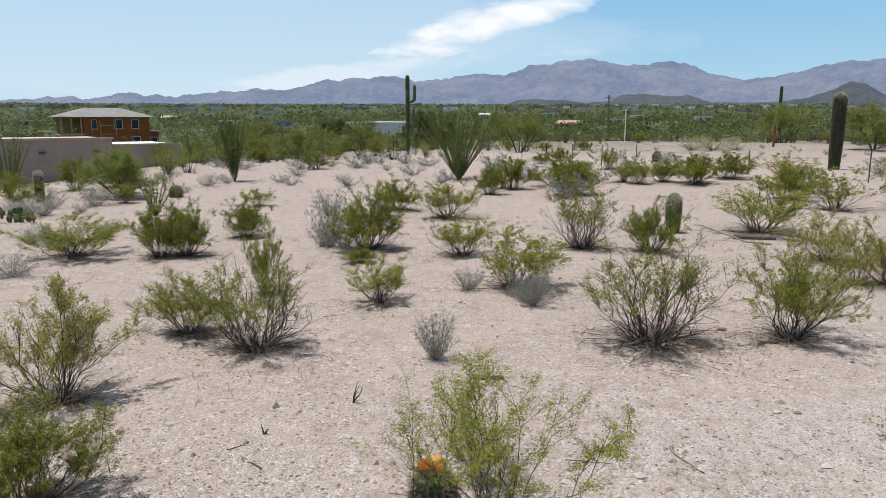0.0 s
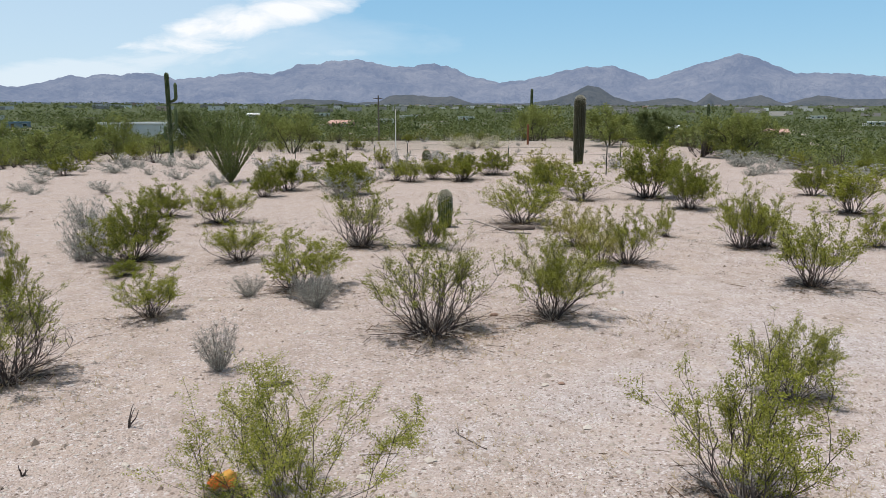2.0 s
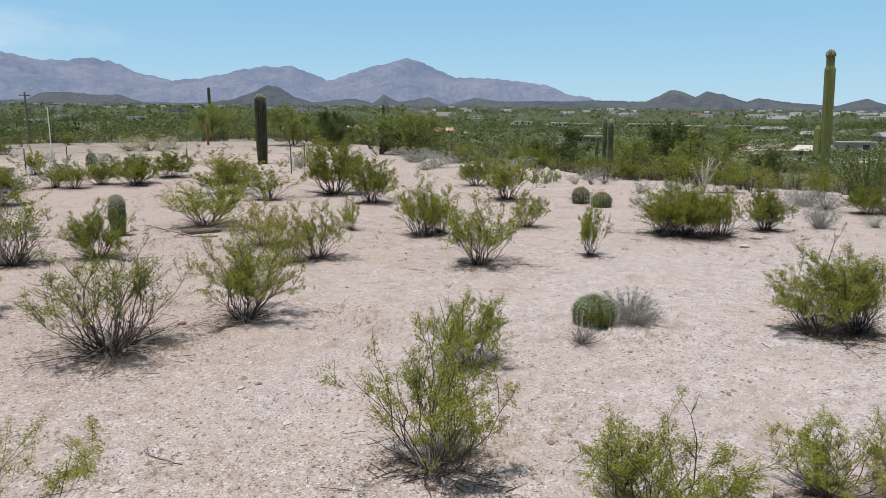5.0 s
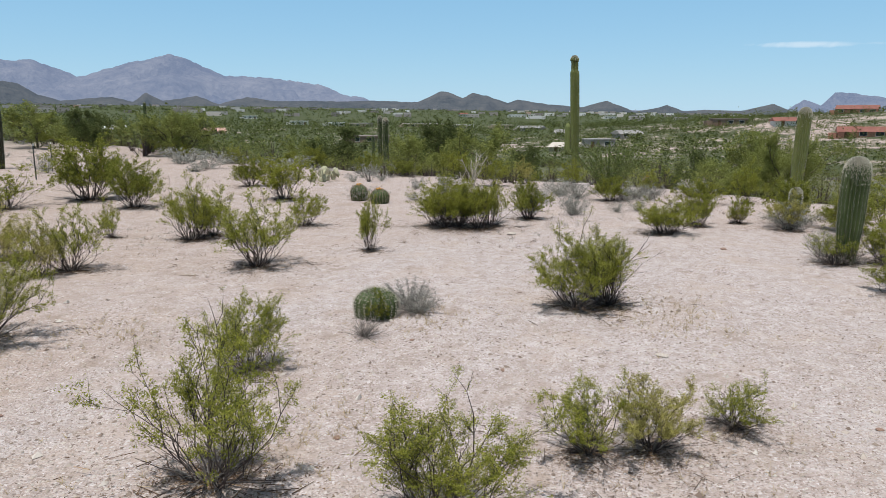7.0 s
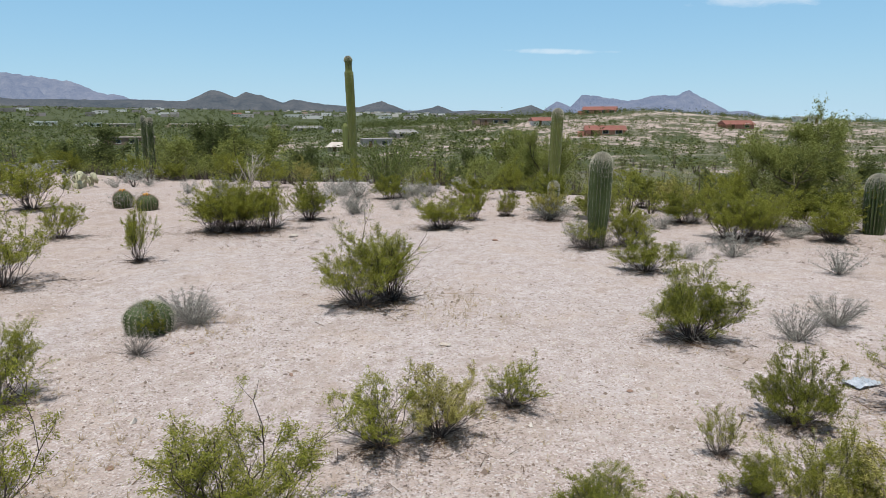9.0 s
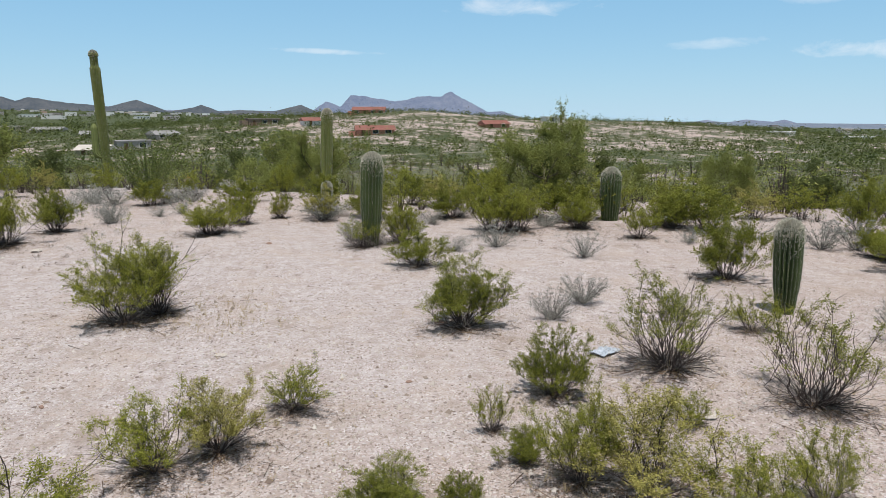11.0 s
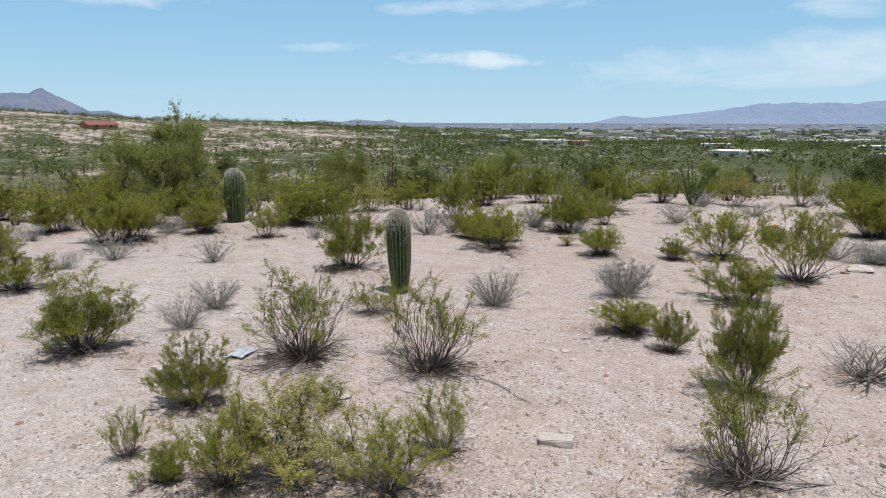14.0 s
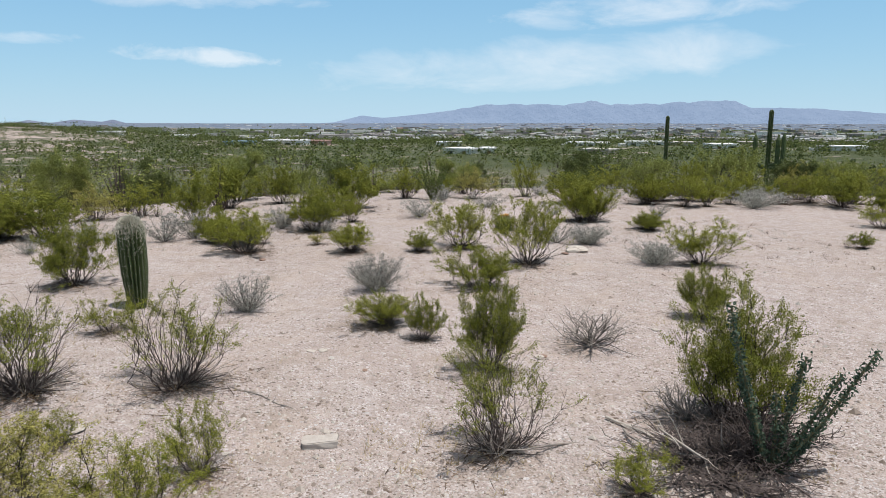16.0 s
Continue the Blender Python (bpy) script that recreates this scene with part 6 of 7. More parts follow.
def utility_pole(x, y, h, w):
    ob = empty("utility_pole")
    part("pole", rod(0.17, 0.11, h, 12), DEADWOOD, ob)
    bm = bmesh.new()
    g = bmesh.ops.create_cube(bm, size=1)
    for v in g["verts"]:
        v.co = Vector((v.co.x * 1.6, v.co.y * 0.10 + 0.13, v.co.z * 0.12 + h - 0.5))
    part("crossarm", bm, DEADWOOD, ob)
    for k in (-0.7, 0, 0.7):
        part("insulator", rod(0.05, 0.03, 0.14, 8), WHITE_PVC, ob).location = (k, 0.13, h - 0.40)
    put(ob, x, y, 1, 1, 1, 0.2)
    tagged(ob, "weathered wooden utility pole with crossarm", "pole")


def concrete_block(x, y, h, w):
    bm = bmesh.new()
    bmesh.ops.create_cube(bm, size=1)
    bmesh.ops.bevel(bm, geom=bm.edges[:], offset=0.06, segments=2, affect="EDGES")
    bmesh.ops.subdivide_edges(bm, edges=bm.edges[:], cuts=2, use_grid_fill=True)
    for v in bm.verts:
        v.co += Vector((1, 1, 1)) * 0.09 * noise.noise(v.co * 3)
        v.co = Vector((v.co.x * w * 0.78, v.co.y * 0.18, (v.co.z + 0.02) * 0.12))
    me = bpy.data.meshes.new("concrete_block")
    bm.to_mesh(me)
    bm.free()
    me.materials.append(CONCRETE)
    ob = new("concrete_block", me)
    ob.matrix_basis = Matrix.Translation(stand(x, y)) @ Matrix.Rotation(radians(-137), 4, "Z")
    tagged(ob, "pale concrete block half sunk in gravel", "block")


def litter_sheet(x, y, h, w):
    bm = bmesh.new()
    bmesh.ops.create_grid(bm, x_segments=14, y_segments=10, size=0.5)
    for v in bm.verts:
        k = noise.noise(v.co * 4.5) * 0.06 + noise.noise(v.co * 11) * 0.03
        v.co = Vector((v.co.x * w, v.co.y * w * 0.62, 0.03 + k * 0.6))
    bmesh.ops.solidify(bm, geom=bm.faces[:], thickness=0.004)
    me = bpy.data.meshes.new("crumpled_sheet")
    bm.to_mesh(me)
    bm.free()
    me.materials.append(SHEET)
    put(tagged(new("crumpled_sheet", me), "crumpled pale blue-grey plastic sheet on gravel", "litter"), x, y, 1, 1, 1, 2.2)


SHEET = plain("plastic_sheet", (0.30, 0.34, 0.40), (0.48, 0.52, 0.58), 6, 0.35, 0, 0.2, 0.01)


log(7.94, 17.93, 0.17, 1.02)
log(0.54, 8.16, 0.07, 0.36)
stub(-0.97, 7.29, 0.29, 0.16)
stub(-1.75, 6.58, 0.13, 0.18)
fence_post(5.93, 53.73, 1.39, 0.13)
fence_post(7.62, 52.72, 1.32, 0.13)
fence_post(8.55, 47.24, 1.35, 0.12)
fence_post(9.86, 44.36, 1.36, 0.11)
fence_post(12.62, 46.65, 1.39, 0.12)
fence_post(15.94, 37.18, 1.39, 0.10)
fence_post(19.49, 32.55, 1.67, 0.12)
fence_post(22.80, 36.54, 1.56, 0.10)
white_pole(11.50, 45.44, 3.44, 0.11)
rusty_post(32.00, 69.34, 2.07, 0.31)
rusty_post(30.69, 43.72, 1.13, 0.30)
concrete_block(4.30, -4.56, 0.13, 0.42)
litter_sheet(8.42, -3.08, 0.03, 0.38)
rock(-0.92, 6.51, 0.05, 0.08)
rock(3.51, 7.13, 0.05, 0.09)
rock(-1.07, 5.65, 0.04, 0.05)
rock(-2.99, 6.79, 0.04, 0.06)
rock(0.50, 8.61, 0.04, 0.12)
rock(2.62, 7.05, 0.03, 0.06)
rock(-2.00, 6.08, 0.03, 0.05)
rock(7.46, 3.32, 0.04, 0.05)
rock(8.89, 1.75, 0.06, 0.14)
rock(16.97, 2.20, 0.08, 0.17)
rock(4.97, 3.87, 0.05, 0.08)
rock(16.68, 7.30, 0.11, 0.29)
rock(8.90, 1.80, 0.07, 0.12)
rock(7.67, -0.53, 0.04, 0.08)
rock(7.49, 3.34, 0.04, 0.06)
rock(9.86, -1.13, 0.06, 0.18)
rock(6.05, -6.50, 0.05, 0.10)
rock(7.27, -8.34, 0.05, 0.17)
rock(3.63, -7.86, 0.05, 0.13)
rock(6.09, -14.74, 0.13, 0.52)
rock(4.86, -3.94, 0.05, 0.07)
rock(11.20, -10.16, 0.09, 0.17)
rock(3.65, -7.80, 0.06, 0.16)
rock(6.10, -14.57, 0.13, 0.38)
rock(6.13, -14.16, 0.07, 0.17)
rock(6.06, -6.47, 0.06, 0.12)
rock(5.19, -6.27, 0.04, 0.08)
rock(9.50, -15.39, 0.10, 0.17)
rock(2.80, -9.75, 0.06, 0.12)
rock(6.32, -3.38, 0.11, 0.21)
rock(7.87, 4.85, 0.03, 0.08)
rock(3.71, 7.11, 0.05, 0.08)
rock(4.10, 10.16, 0.11, 0.13)
utility_pole(26.85, 117.09, 7.75, 0.38)
sticks("fallen_branch", 16.48, -0.46, 0.9, 14, 21, "bleached dead branches at the foot of a saguaro", 0.016, 1.1, 0.5)
sticks("fallen_branch", 16.33, -0.71, 0.8, 12, 22, "bleached dead branches at the foot of a saguaro", 0.014, 2.0, 0.3)
sticks("fallen_branch", 7.3, 17.5, 1.6, 9, 1, "grey dead branch lying beside a log", 0.03, 2.6, 0.25)
sticks("fallen_branch", 2.6, -5.6, 0.9, 10, 2, "bleached dead branch on gravel", 0.012, 0.7, 0.05)
sticks("fallen_branch", 1.75, -5.9, 1.0, 10, 3, "tangle of grey dead sticks on gravel", 0.012, 2.2, 0.1)
sticks("fallen_branch", 1.25, -5.85, 1.1, 10, 4, "white bleached branch under a bush", 0.016, 1.2, 0.5, BLEACHED)
sticks("fallen_branch", 1.75, -6.25, 1.2, 10, 14, "white bleached branch reaching out of a bush", 0.015, 2.7, 0.25, BLEACHED)
sticks("fallen_branch", 8.2, -3.3, 0.8, 7, 5, "pale dead twigs beside a bush", 0.01, 0.3, 0.05)
sticks("fallen_branch", -1.9, 6.3, 0.3, 8, 6, "small dark dead twig on gravel", 0.006, 0.4, 0.15, STEM)
sticks("fallen_branch", -1.7, 6.0, 0.25, 6, 7, "small dark dead twig on gravel", 0.006, 2.4, 0.15, STEM)
sticks("fallen_branch", 5.6, -4.9, 0.9, 8, 8, "long dry sticks beside a bush", 0.01, 2.9, 0.05)
sticks("fallen_branch", 2.2, 6.1, 0.5, 5, 9, "thin dry twig on gravel", 0.007, 1.9, 0.05, STEM)
sticks("dead_tree_limb", 26.9, 13.9, 1.9, 18, 10, "pile of bleached broken palo verde limbs", 0.05, 2.6, 0.9, BLEACHED)
sticks("dead_tree_limb", 27.2, 13.6, 1.7, 16, 12, "pile of bleached broken palo verde limbs", 0.045, 2.2, 0.6, BLEACHED)
sticks("dead_tree_limb", 24.9, -25.6, 2.2, 12, 11, "bare bleached dead tree limb in the scrub", 0.04, 1.4, 1.2)

# wire strands between the fence posts
line = sorted(POSTS)
strand = Sheaf()
for (x0, y0, h0), (x1, y1, h1) in zip(line, line[1:]):
    if math.hypot(x1 - x0, y1 - y0) > 14:
        continue
    for k in (0.35, 0.65, 0.92):
        a = np.array([x0, y0, float(terrain(x0, y0)) + k * h0])
        b = np.array([x1, y1, float(terrain(x1, y1)) + k * h1])
        strand.tube([a, (a + b) / 2 - (0, 0, 0.03), b], 0.004, 0.004, 3)
tagged(strand.make("fence_wire", DARK_STEEL), "thin rusty wire strung between fence posts", "wire", kind="stuff")


# ---- houses ----
WALLS = {"white": plain("white_stucco", (0.66, 0.65, 0.62), (0.80, 0.79, 0.76), 0.6, 0.9), "tan": plain("tan_stucco", (0.38, 0.31, 0.24), (0.50, 0.42, 0.33), 0.6, 0.9),
         "brown": plain("brown_stucco", (0.17, 0.12, 0.09), (0.26, 0.19, 0.15), 0.6, 0.9), "pink": plain("pink_stucco", (0.42, 0.27, 0.22), (0.54, 0.37, 0.31), 0.6, 0.9),
         "grey": plain("grey_stucco", (0.33, 0.30, 0.28), (0.45, 0.42, 0.39), 0.6, 0.9), "red": plain("salmon_stucco", (0.42, 0.19, 0.14), (0.54, 0.27, 0.20), 0.6, 0.9),
         "blue": plain("blue_grey_siding", (0.20, 0.25, 0.30), (0.30, 0.36, 0.42), 0.6, 0.8)}
ROOFS = {"white": plain("white_roof", (0.70, 0.70, 0.69), (0.84, 0.84, 0.83), 0.5, 0.8), "tan": plain("tan_roof", (0.42, 0.38, 0.34), (0.55, 0.51, 0.47), 0.5, 0.9),
         "brown": plain("brown_roof", (0.22, 0.18, 0.16), (0.34, 0.29, 0.26), 0.5, 0.9), "pink": plain("pink_tile_roof", (0.40, 0.24, 0.20), (0.52, 0.34, 0.29), 0.5, 0.9),
         "grey": plain("grey_shingle_roof", (0.20, 0.195, 0.19), (0.31, 0.30, 0.295), 0.5, 0.9), "red": plain("red_tile_roof", (0.185, 0.075, 0.060), (0.265, 0.115, 0.092), 0.5, 0.9),
         "blue": plain("blue_metal_roof", (0.14, 0.24, 0.36), (0.22, 0.34, 0.48), 0.5, 0.6)}
PANE = plain("dark_window_glass", (0.02, 0.025, 0.03), (0.05, 0.06, 0.07), 0.4, 0.12, 0, 0.0)
WOODY = plain("dark_door_wood", (0.09, 0.05, 0.03), (0.16, 0.09, 0.05), 4, 0.7)


def box(bm, x0, x1, y0, y1, z0, z1):
    g = bmesh.ops.create_cube(bm, size=1)
    for v in g["verts"]:
        v.co = Vector((x0 if v.co.x < 0 else x1, y0 if v.co.y < 0 else y1, z0 if v.co.z < 0 else z1))
    return g["verts"]


def facing(x, y, turn=0.0, sink=0.3):
    """A pose whose -y side looks at the knoll."""
    return Matrix.Translation(stand(x, y, sink)) @ Matrix.Rotation(math.atan2(-x, y) + turn, 4, "Z")


def window_part(parent, x, z, w, h, face, frame_mat):
    """A window set into a wall that faces -y: frame proud of the wall, pane behind it."""
    bm = bmesh.new()
    t = 0.09
    for a in ((x - w / 2 - t, x + w / 2 + t, z - t, z), (x - w / 2 - t, x + w / 2 + t, z + h, z + h + t), (x - w / 2 - t, x - w / 2, z, z + h), (x + w / 2, x + w / 2 + t, z, z + h)):
        box(bm, a[0], a[1], face - 0.06, face + 0.02, a[2], a[3])
    fr = part("window", bm, frame_mat, parent)
    bm = bmesh.new()
    box(bm, x - w / 2, x + w / 2, face - 0.025, face + 0.02, z, z + h)
    part("pane", bm, PANE, fr)


def house(x, y, w, h, tone, roof):
    rng = random.Random(int(abs(x * 7 + y * 13)))
    w = max(w, 7.5)
    d = min(max(7.0, w * 0.6), 12)
    ob = empty("house")
    bm = bmesh.new()
    h0 = h if roof == "flat" else h * 0.72
    box(bm, -w / 2, w / 2, -d / 2, d / 2, 0, h0)
    if w > 10:
        box(bm, -w / 2 - 2.2, -w / 2 + 0.4, -d / 2 + 1.0, d / 2 - 1, 0, h0 * 0.82)
    part("wall", bm, WALLS["white" if tone == "red" and roof == "gable" and y > 5 else tone], ob)
    bm = bmesh.new()
    if roof == "flat":
        box(bm, -w / 2 - 0.25, w / 2 + 0.25, -d / 2 - 0.3, d / 2 + 0.3, h0, h0 + 0.3)
    else:
        a = [bm.verts.new(p) for p in ((-w / 2 - .5, -d / 2 - .6, h0), (w / 2 + .5, -d / 2 - .6, h0), (w / 2 + .5, d / 2 + .6, h0), (-w / 2 - .5, d / 2 + .6, h0),
                                       (-w / 2 - .3, 0, h + 0.5), (w / 2 + .3, 0, h + 0.5))]
        for f in ((0, 1, 5, 4), (2, 3, 4, 5), (0, 4, 3), (1, 2, 5), (3, 2, 1, 0)):
            bm.faces.new([a[i] for i in f])
    part("roof", bm, ROOFS[tone], ob)
    n = max(2, int(w / 3.2))
    door = rng.randrange(n)
    for i in range(n):
        cx = -w / 2 + (i + 0.5) * w / n
        if i == door:
            bm = bmesh.new()
            box(bm, cx - 0.5, cx + 0.5, -d / 2 - 0.05, -d / 2 + 0.02, 0.3, 2.2)
            part("door", bm, WOODY, ob)
        else:
            window_part(ob, cx, 1.1, rng.uniform(1.2, 1.9), 1.1, -d / 2, WALLS["white"])
    ob.matrix_basis = facing(x, y, rng.uniform(-0.45, 0.45), 1.6 if y < -150 else 0.8)
    tagged(ob, {"white": "low white stucco desert house among scrub", "tan": "low tan desert house among scrub", "brown": "low brown flat-roofed desert house", "pink": "small pink stucco house in the scrub",
                "grey": "grey-roofed low house in the valley scrub", "red": "salmon house with red roof on the slope", "blue": "low house with blue-grey walls"}[tone], "house", "houses on the plain")


house(-102.1, 407.4, 10.1, 2.6, "white", "flat")
house(-94.0, 315.4, 6.8, 2.6, "white", "flat")
house(27.5, 461.4, 8.1, 2.6, "white", "gable")
house(-64.9, 290.4, 5.7, 2.6, "blue", "flat")
house(-17.2, 259.3, 7.5, 2.6, "white", "flat")
house(-48.1, 351.6, 5.7, 2.6, "tan", "flat")
house(46.7, 262.5, 8.5, 2.6, "pink", "gable")
house(75.3, 314.8, 5.2, 2.6, "white", "flat")
house(128.0, 353.2, 7.8, 2.6, "white", "flat")
house(120.6, 419.5, 7.0, 2.6, "tan", "flat")
house(68.6, 457.7, 5.2, 2.6, "white", "flat")
house(348.5, 829.8, 12.9, 2.9, "white", "flat")
house(-155.7, 409.4, 7.0, 2.6, "tan", "gable")
house(-167.1, 508.1, 9.4, 2.6, "white", "flat")
house(-171.4, 300.9, 7.2, 2.6, "tan", "flat")
house(-342.2, 699.2, 14.9, 3.1, "white", "flat")
house(106.8, 390.7, 7.1, 2.6, "white", "flat")
house(165.8, 228.2, 3.6, 2.6, "white", "gable")
house(191.3, 134.5, 11.6, 2.6, "brown", "flat")
house(339.1, 247.8, 15.4, 2.6, "tan", "flat")
house(360.4, 215.7, 25.5, 2.7, "tan", "flat")
house(331.4, 258.0, 10.1, 2.6, "white", "flat")
house(198.4, 213.1, 3.3, 2.6, "pink", "gable")
house(426.3, 417.2, 11.4, 2.6, "white", "flat")
house(355.4, 191.4, 12.9, 2.6, "tan", "flat")
house(303.3, 502.1, 8.4, 2.6, "tan", "flat")
house(318.5, 273.8, 10.1, 2.6, "white", "flat")
house(361.5, 213.9, 19.5, 2.6, "tan", "flat")
house(371.6, 195.6, 10.7, 2.6, "white", "flat")
house(789.3, 415.2, 10.0, 4.3, "red", "gable")
house(381.8, 175.1, 12.1, 2.7, "tan", "flat")
house(342.3, 141.0, 13.0, 2.7, "grey", "gable")
house(266.6, 95.3, 7.7, 2.7, "grey", "gable")
house(189.3, 67.2, 3.5, 2.6, "tan", "gable")
house(199.7, 61.4, 8.3, 2.6, "grey", "flat")
house(231.9, 61.9, 6.1, 2.6, "grey", "gable")
house(825.3, 358.9, 18.7, 3.6, "white", "flat")
house(411.4, 84.8, 14.1, 2.7, "grey", "gable")
house(275.1, 37.3, 11.5, 2.6, "brown", "flat")
house(258.8, 16.9, 9.1, 2.6, "red", "gable")
house(222.0, -3.7, 11.5, 3.0, "red", "gable")
house(851.7, 249.3, 14.2, 2.8, "white", "flat")
house(250.5, -46.1, 9.0, 2.8, "red", "gable")
house(276.0, -74.4, 5.9, 2.6, "white", "flat")
house(247.6, -152.6, 6.0, 2.6, "white", "flat")
house(239.5, -177.4, 8.1, 2.6, "white", "flat")
house(177.4, -152.2, 5.6, 2.6, "blue", "flat")
house(171.0, -166.0, 13.3, 2.7, "white", "flat")
house(168.8, -178.2, 6.7, 2.6, "pink", "flat")
house(302.8, -291.1, 10.1, 2.6, "white", "flat")
house(263.9, -326.7, 13.4, 2.6, "brown", "flat")
house(751.3, -495.5, 18.7, 2.9, "tan", "flat")
house(125.0, -192.2, 6.6, 2.6, "white", "flat")
house(93.7, -150.5, 4.2, 2.6, "white", "flat")
house(91.6, -155.8, 3.8, 2.6, "white", "flat")
house(98.2, -241.9, 13.8, 2.6, "white", "flat")
house(68.1, -175.7, 7.8, 2.6, "tan", "flat")
house(72.6, -226.1, 11.4, 2.6, "white", "flat")
house(64.2, -237.8, 7.9, 2.6, "tan", "flat")
house(42.2, -239.5, 8.9, 2.6, "tan", "flat")
house(17.7, -233.9, 12.4, 2.6, "white", "flat")
house(526.0, -730.3, 18.7, 2.9, "white", "flat")
house(47.3, -217.1, 7.1, 2.6, "white", "flat")
house(187.5, -375.8, 13.4, 2.6, "white", "flat")

house(320.0, -3.0, 14.0, 3.4, "red", "gable")


def adobe_house():
    """The long mauve flat-roofed house below the knoll."""
    wall = plain("mauve_adobe", (0.33, 0.25, 0.225), (0.41, 0.32, 0.29), 0.8, 0.95, 0, 0.3, 0.03)
    ob = empty("adobe_house")
    bm = bmesh.new()
    box(bm, -12.0, 4.4, 0, 9, -0.4, 3.25)
    part("wall", bm, wall, ob, "tall mauve stucco wall")
    bm = bmesh.new()
    box(bm, 4.4, 9.6, 0.4, 9, -0.4, 2.75)
    part("wall", bm, wall, ob, "lower mauve stucco wing")
    bm = bmesh.new()
    box(bm, -12.2, 4.5, -0.12, 0.25, 3.25, 3.42)
    part("parapet", bm, WALLS["pink"], ob)
    bm = bmesh.new()
    box(bm, 4.5, 9.7, 0.3, 0.62, 2.75, 2.88)
    part("parapet", bm, WALLS["tan"], ob)
    bm = bmesh.new()
    box(bm, 4.6, 9.4, 0.7, 8.8, 2.55, 2.78)
    part("roof", bm, ROOFS["white"], ob, "white coated flat roof")
    bm = bmesh.new()
    box(bm, -11.8, 4.2, 0.3, 8.8, 3.0, 3.3)
    part("roof", bm, ROOFS["tan"], ob)
    for x in (-4.1, -3.1, -2.1):
        bm = bmesh.new()
        box(bm, x - 0.16, x + 0.16, -0.03, 0.05, 1.55, 1.9)
        part("vent", bm, PANE, ob, "small dark square vent")
    for x in (-0.4, 3.2, 7.6):
        bm = bmesh.new()
        box(bm, x - 0.2, x + 0.2, -0.35 if x < 4 else 0.05, 0.5, 2.3, 2.45)
        part("rain_spout", bm, WOODY, ob)
    bm = bmesh.new()
    box(bm, -5.4, 9.0, -3.0, -2.75, -0.5, 0.35)
    part("garden_wall", bm, WALLS["pink"], ob, "low reddish garden wall")
    bm = bmesh.new()
    box(bm, -11.5, -7.2, -0.35, 0.05, 2.2, 2.4)
    part("lintel", bm, WOODY, ob)
    ob.matrix_basis = facing(-29.0, 52.5, 0.12, 0.2)
    tagged(ob, "long mauve adobe house with flat roof below the knoll", "house")


def framed_house():
    """The two-storey house still sheathed in orange boards."""
    board = plain("orange_sheathing", (0.24, 0.070, 0.022), (0.40, 0.135, 0.042), 1.4, 0.85, 0, 0.2, 0.02)
    lumber = plain("new_lumber", (0.42, 0.27, 0.13), (0.55, 0.38, 0.20), 3, 0.8)
    ob = empty("framed_house")
    bm = bmesh.new()
    box(bm, -4.6, 8.2, 0, 9, -0.4, 5.9)
    part("wall", bm, board, ob, "orange sheathing boards")
    bm = bmesh.new()
    for k in range(15):
        box(bm, -4.65, 8.25, -0.05, 0.0, -0.3 + k * 0.41, 0.0 + k * 0.41)
    part("siding", bm, board, ob, "overlapping red-brown boards")
    bm = bmesh.new()
    box(bm, 8.2, 10.2, 1, 8, -0.4, 3.2)
    part("porch_wall", bm, board, ob)
    bm = bmesh.new()
    box(bm, 8.0, 10.7, 0.5, 8.5, 3.2, 3.45)
    part("porch_roof", bm, ROOFS["brown"], ob)
    for x in (-8.6, -6.8, -5.0):
        for z in (0.0, 3.2):
            bm = bmesh.new()
            box(bm, x - 0.16, x + 0.16, 0.1, 0.45, z - 0.4 if z == 0 else z, z + 2.75)
            part("post", bm, lumber, ob)
    for z in (2.75, 5.75):
        bm = bmesh.new()
        box(bm, -9.0, -4.6, 0.0, 8.0, z, z + 0.35)
        part("balcony_floor", bm, lumber, ob)
    bm = bmesh.new()
    box(bm, -8.9, -4.6, 5.0, 5.2, -0.4, 5.8)
    part("back_wall", bm, lumber, ob)
    bm = bmesh.new()
    v = [bm.verts.new(p) for p in ((-9.8, -0.9, 6.0), (9.2, -0.9, 6.0), (9.2, 9.9, 6.0), (-9.8, 9.9, 6.0), (-3.6, 4.5, 7.6), (3.4, 4.5, 7.6))]
    for f in ((0, 1, 5, 4), (1, 2, 5), (2, 3, 4, 5), (3, 0, 4), (3, 2, 1, 0)):
        bm.faces.new([v[i] for i in f])
    part("roof", bm, ROOFS["grey"], ob, "grey hip roof")
    for x, z, w in ((-2.6, 3.9, 0.9), (2.0, 3.9, 1.5), (5.3, 3.9, 1.3), (5.4, 0.9, 1.4), (0.6, 0.5, 0.9), (-3.0, 0.6, 1.2)):
        window_part(ob, x, z, w, 1.5, -0.05, WALLS["white"])
    window_part(ob, 9.2, 0.9, 1.3, 1.3, 1, WALLS["white"])
    for z in (2.9, 4.4):
        bm = bmesh.new()
        box(bm, -1.6, 1.4, -0.7, -0.6, z, z + 0.12)
        part("scaffold_plank", bm, lumber, ob)
    for x in (-1.6, 1.4):
        bm = bmesh.new()
        box(bm, x - 0.05, x + 0.05, -0.7, -0.6, -0.4, 5.4)
        part("scaffold_pole", bm, lumber, ob)
    ob.matrix_basis = facing(-60.0, 128.7, 0.18, 0.0) @ Matrix.Diagonal((0.86, 0.9, 1, 1))
    tagged(ob, "two-storey house under construction, orange boards, grey roof", "house")


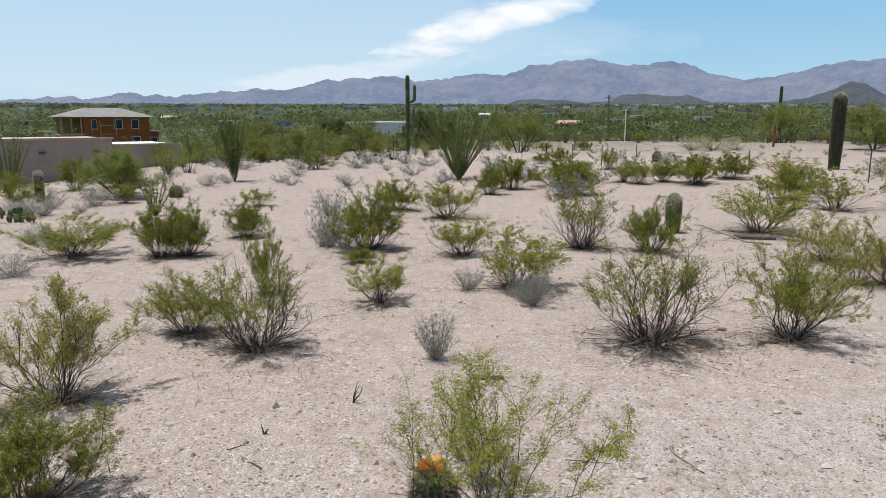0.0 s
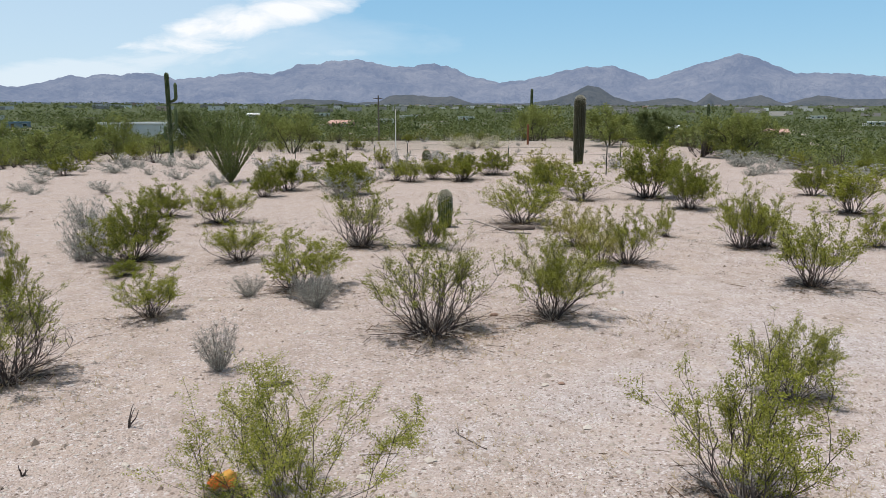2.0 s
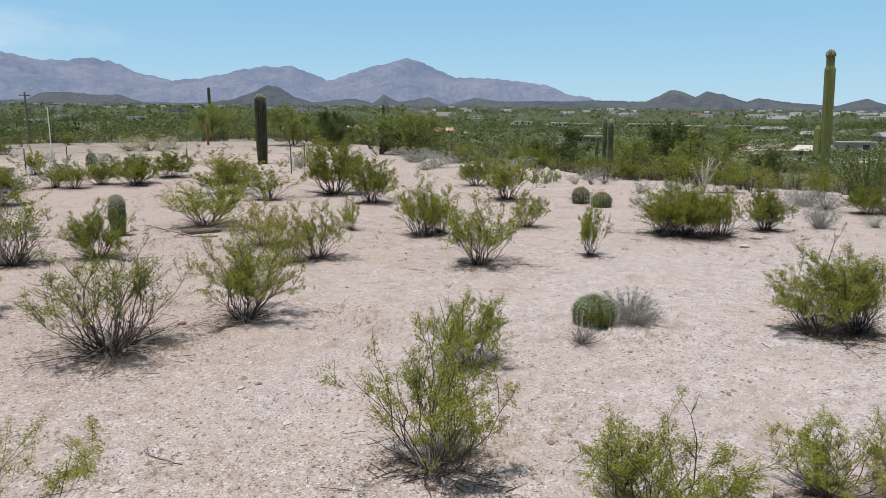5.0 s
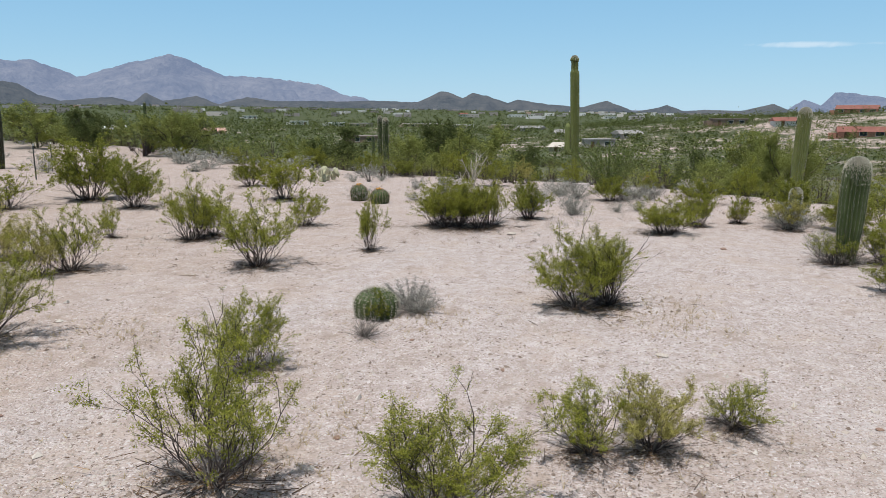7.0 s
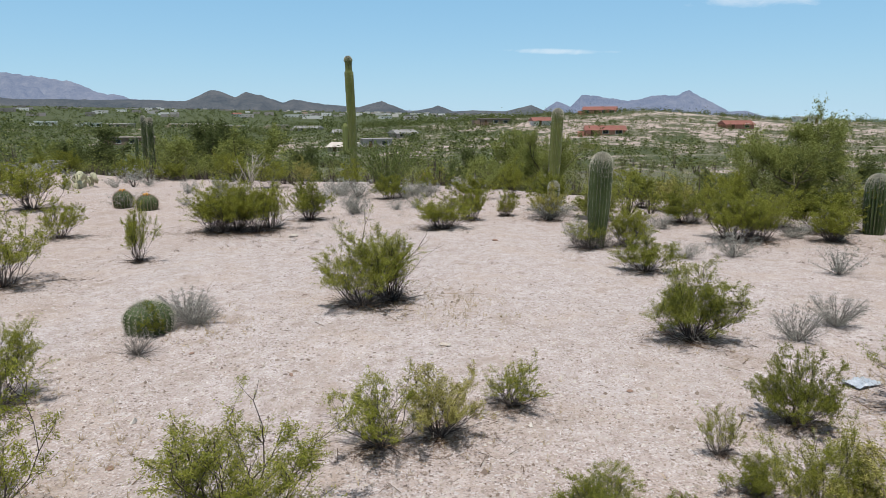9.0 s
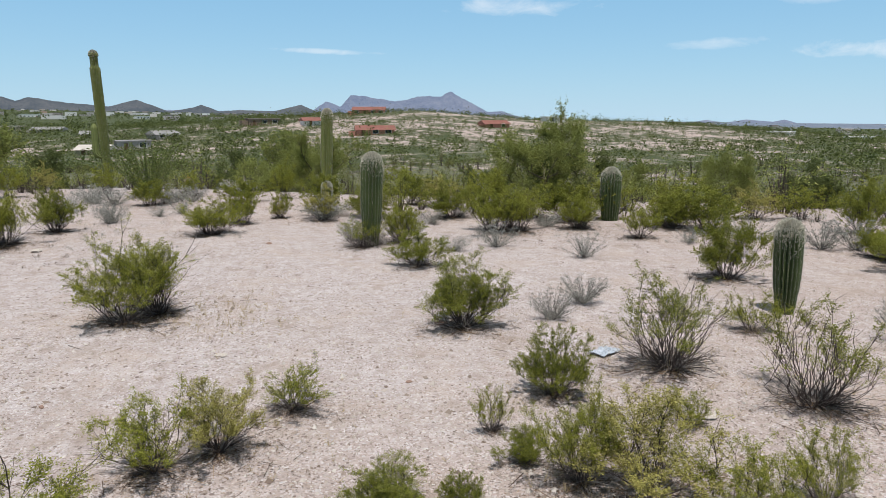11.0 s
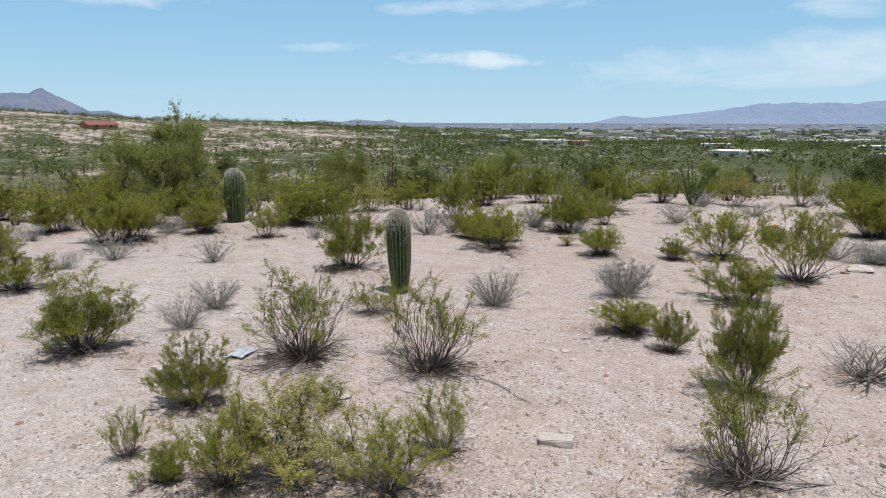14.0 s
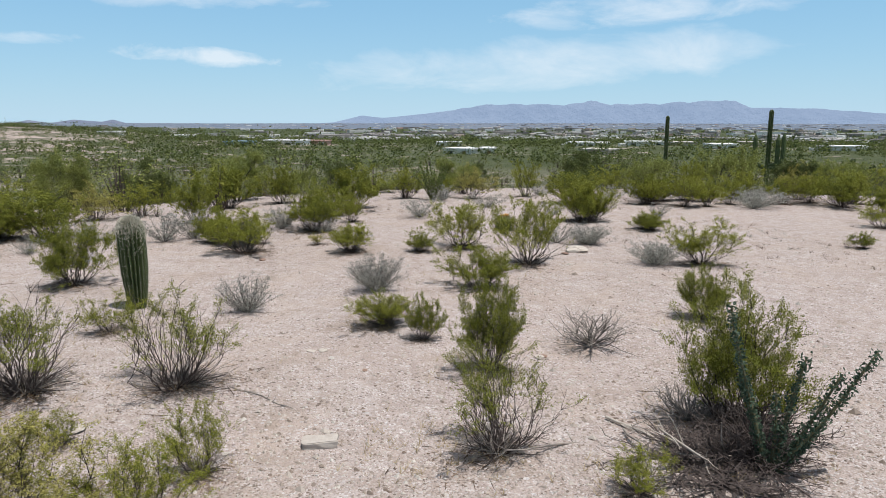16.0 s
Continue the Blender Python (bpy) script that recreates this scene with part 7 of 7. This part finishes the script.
def parked_truck(x, y):
    white = plain("white_car_paint", (0.70, 0.70, 0.70), (0.78, 0.78, 0.78), 2, 0.3, 0, 0.0)
    tyre = plain("tyre_rubber", (0.015, 0.015, 0.015), (0.035, 0.035, 0.035), 9, 0.9)
    ob = empty("parked_truck")
    bm = bmesh.new()
    bmesh.ops.bevel(bm, geom=[e for v in box(bm, -2.6, 2.6, -0.95, 0.95, 0.45, 1.15) for e in v.link_edges][:0] or bm.edges[:], offset=0.12, segments=2, affect="EDGES")
    part("body", bm, white, ob)
    bm = bmesh.new()
    for v in box(bm, -1.2, 0.9, -0.85, 0.85, 1.12, 1.85):
        if v.co.z > 1.5:
            v.co.x *= 0.72
            v.co.y *= 0.85
    part("cab", bm, white, ob)
    for sx in (-1, 1):
        bm = bmesh.new()
        box(bm, -0.8, 0.6, sx * 0.80 - 0.02, sx * 0.80 + 0.02, 1.25, 1.68)
        part("window", bm, PANE, ob)
    for x0 in (-1.65, 1.65):
        for s in (-0.85, 0.85):
            bm = bmesh.new()
            bmesh.ops.create_cone(bm, cap_ends=True, segments=18, radius1=0.4, radius2=0.4, depth=0.25)
            bmesh.ops.transform(bm, matrix=Matrix.Translation((x0, s, 0.4)) @ Matrix.Rotation(radians(90), 4, "X"), verts=bm.verts)
            part("wheel", bm, tyre, ob)
    ob.matrix_basis = facing(x, y, 0.15, 0.0)
    tagged(ob, "white pickup truck parked beside the unfinished house", "car")


house(-11.2, 139.5, 12.5, 4.0, "white", "flat")
adobe_house()
framed_house()
parked_truck(-47.3, 122.0)


def far_town():
    """Roofs of the town on the plain, past counting."""
    rng = np.random.default_rng(77)
    v, f = [], []
    for _ in range(2600):
        r = math.exp(rng.uniform(math.log(620), math.log(4400)))
        az = rng.uniform(112, 205) if r > 600 else rng.uniform(128, 205)
        if rng.uniform() > np.clip((az - 122) / 35, 0.1, 1):
            continue
        q = radians(az)
        w, d, h = rng.uniform(6, 18) * (1.0 if r > 1500 else rng.choice((1, 1, 1.3, 2.4))), rng.uniform(8, 16), rng.uniform(3.2, 4.2) if r > 1500 else rng.uniform(2.6, 4.8)
        t = rng.normal(0, 0.3)
        x, y = r * math.sin(q), r * math.cos(q)
        fx, fy = math.sin(q + t), math.cos(q + t)
        z = float(terrain(x, y)) - 1
        k = len(v)
        for dz in (0, h + 1):
            for a, b in ((-1, -1), (1, -1), (1, 1), (-1, 1)):
                v.append((x + fy * a * w / 2 + fx * b * d / 2, y - fx * a * w / 2 + fy * b * d / 2, z + dz))
        f += [tuple(k + i for i in g) for g in ((0, 1, 5, 4), (1, 2, 6, 5), (2, 3, 7, 6), (3, 0, 4, 7), (4, 5, 6, 7))]
    n = Nodes("town_walls", 0.9)
    n.color(n.ramp(n.random(), (0.0, (0.16, 0.15, 0.15)), (0.35, (0.30, 0.27, 0.26)), (0.65, (0.46, 0.44, 0.43)), (0.88, (0.74, 0.74, 0.73)), (1.0, (0.42, 0.27, 0.21))))
    tagged(mesh_object("far_town", v, f, n.mat), "pale low buildings of a town spread over the plain", "buildings", kind="stuff")


far_town()


def foothill_homes():
    """Specks of houses along the foot of the mountains, past counting."""
    rng = np.random.default_rng(78)
    v, f = [], []
    for _ in range(300):
        r, az = rng.uniform(650, 2400), rng.uniform(-45, 84)
        q = radians(az)
        w, d, h = rng.uniform(8, 18), rng.uniform(8, 12), rng.uniform(2.8, 4.5)
        x, y = r * math.sin(q), r * math.cos(q)
        z = float(terrain(x, y)) - 1
        k = len(v)
        for dz in (0, h + 1):
            for a, b in ((-1, -1), (1, -1), (1, 1), (-1, 1)):
                v.append((x + math.cos(q) * a * w / 2 + math.sin(q) * b * d / 2, y - math.sin(q) * a * w / 2 + math.cos(q) * b * d / 2, z + dz))
        f += [tuple(k + i for i in g) for g in ((0, 1, 5, 4), (1, 2, 6, 5), (2, 3, 7, 6), (3, 0, 4, 7), (4, 5, 6, 7))]
    tagged(mesh_object("foothill_homes", v, f, bpy.data.materials["town_walls"]), "small pale houses scattered along the foothills", "buildings", kind="stuff")


foothill_homes()
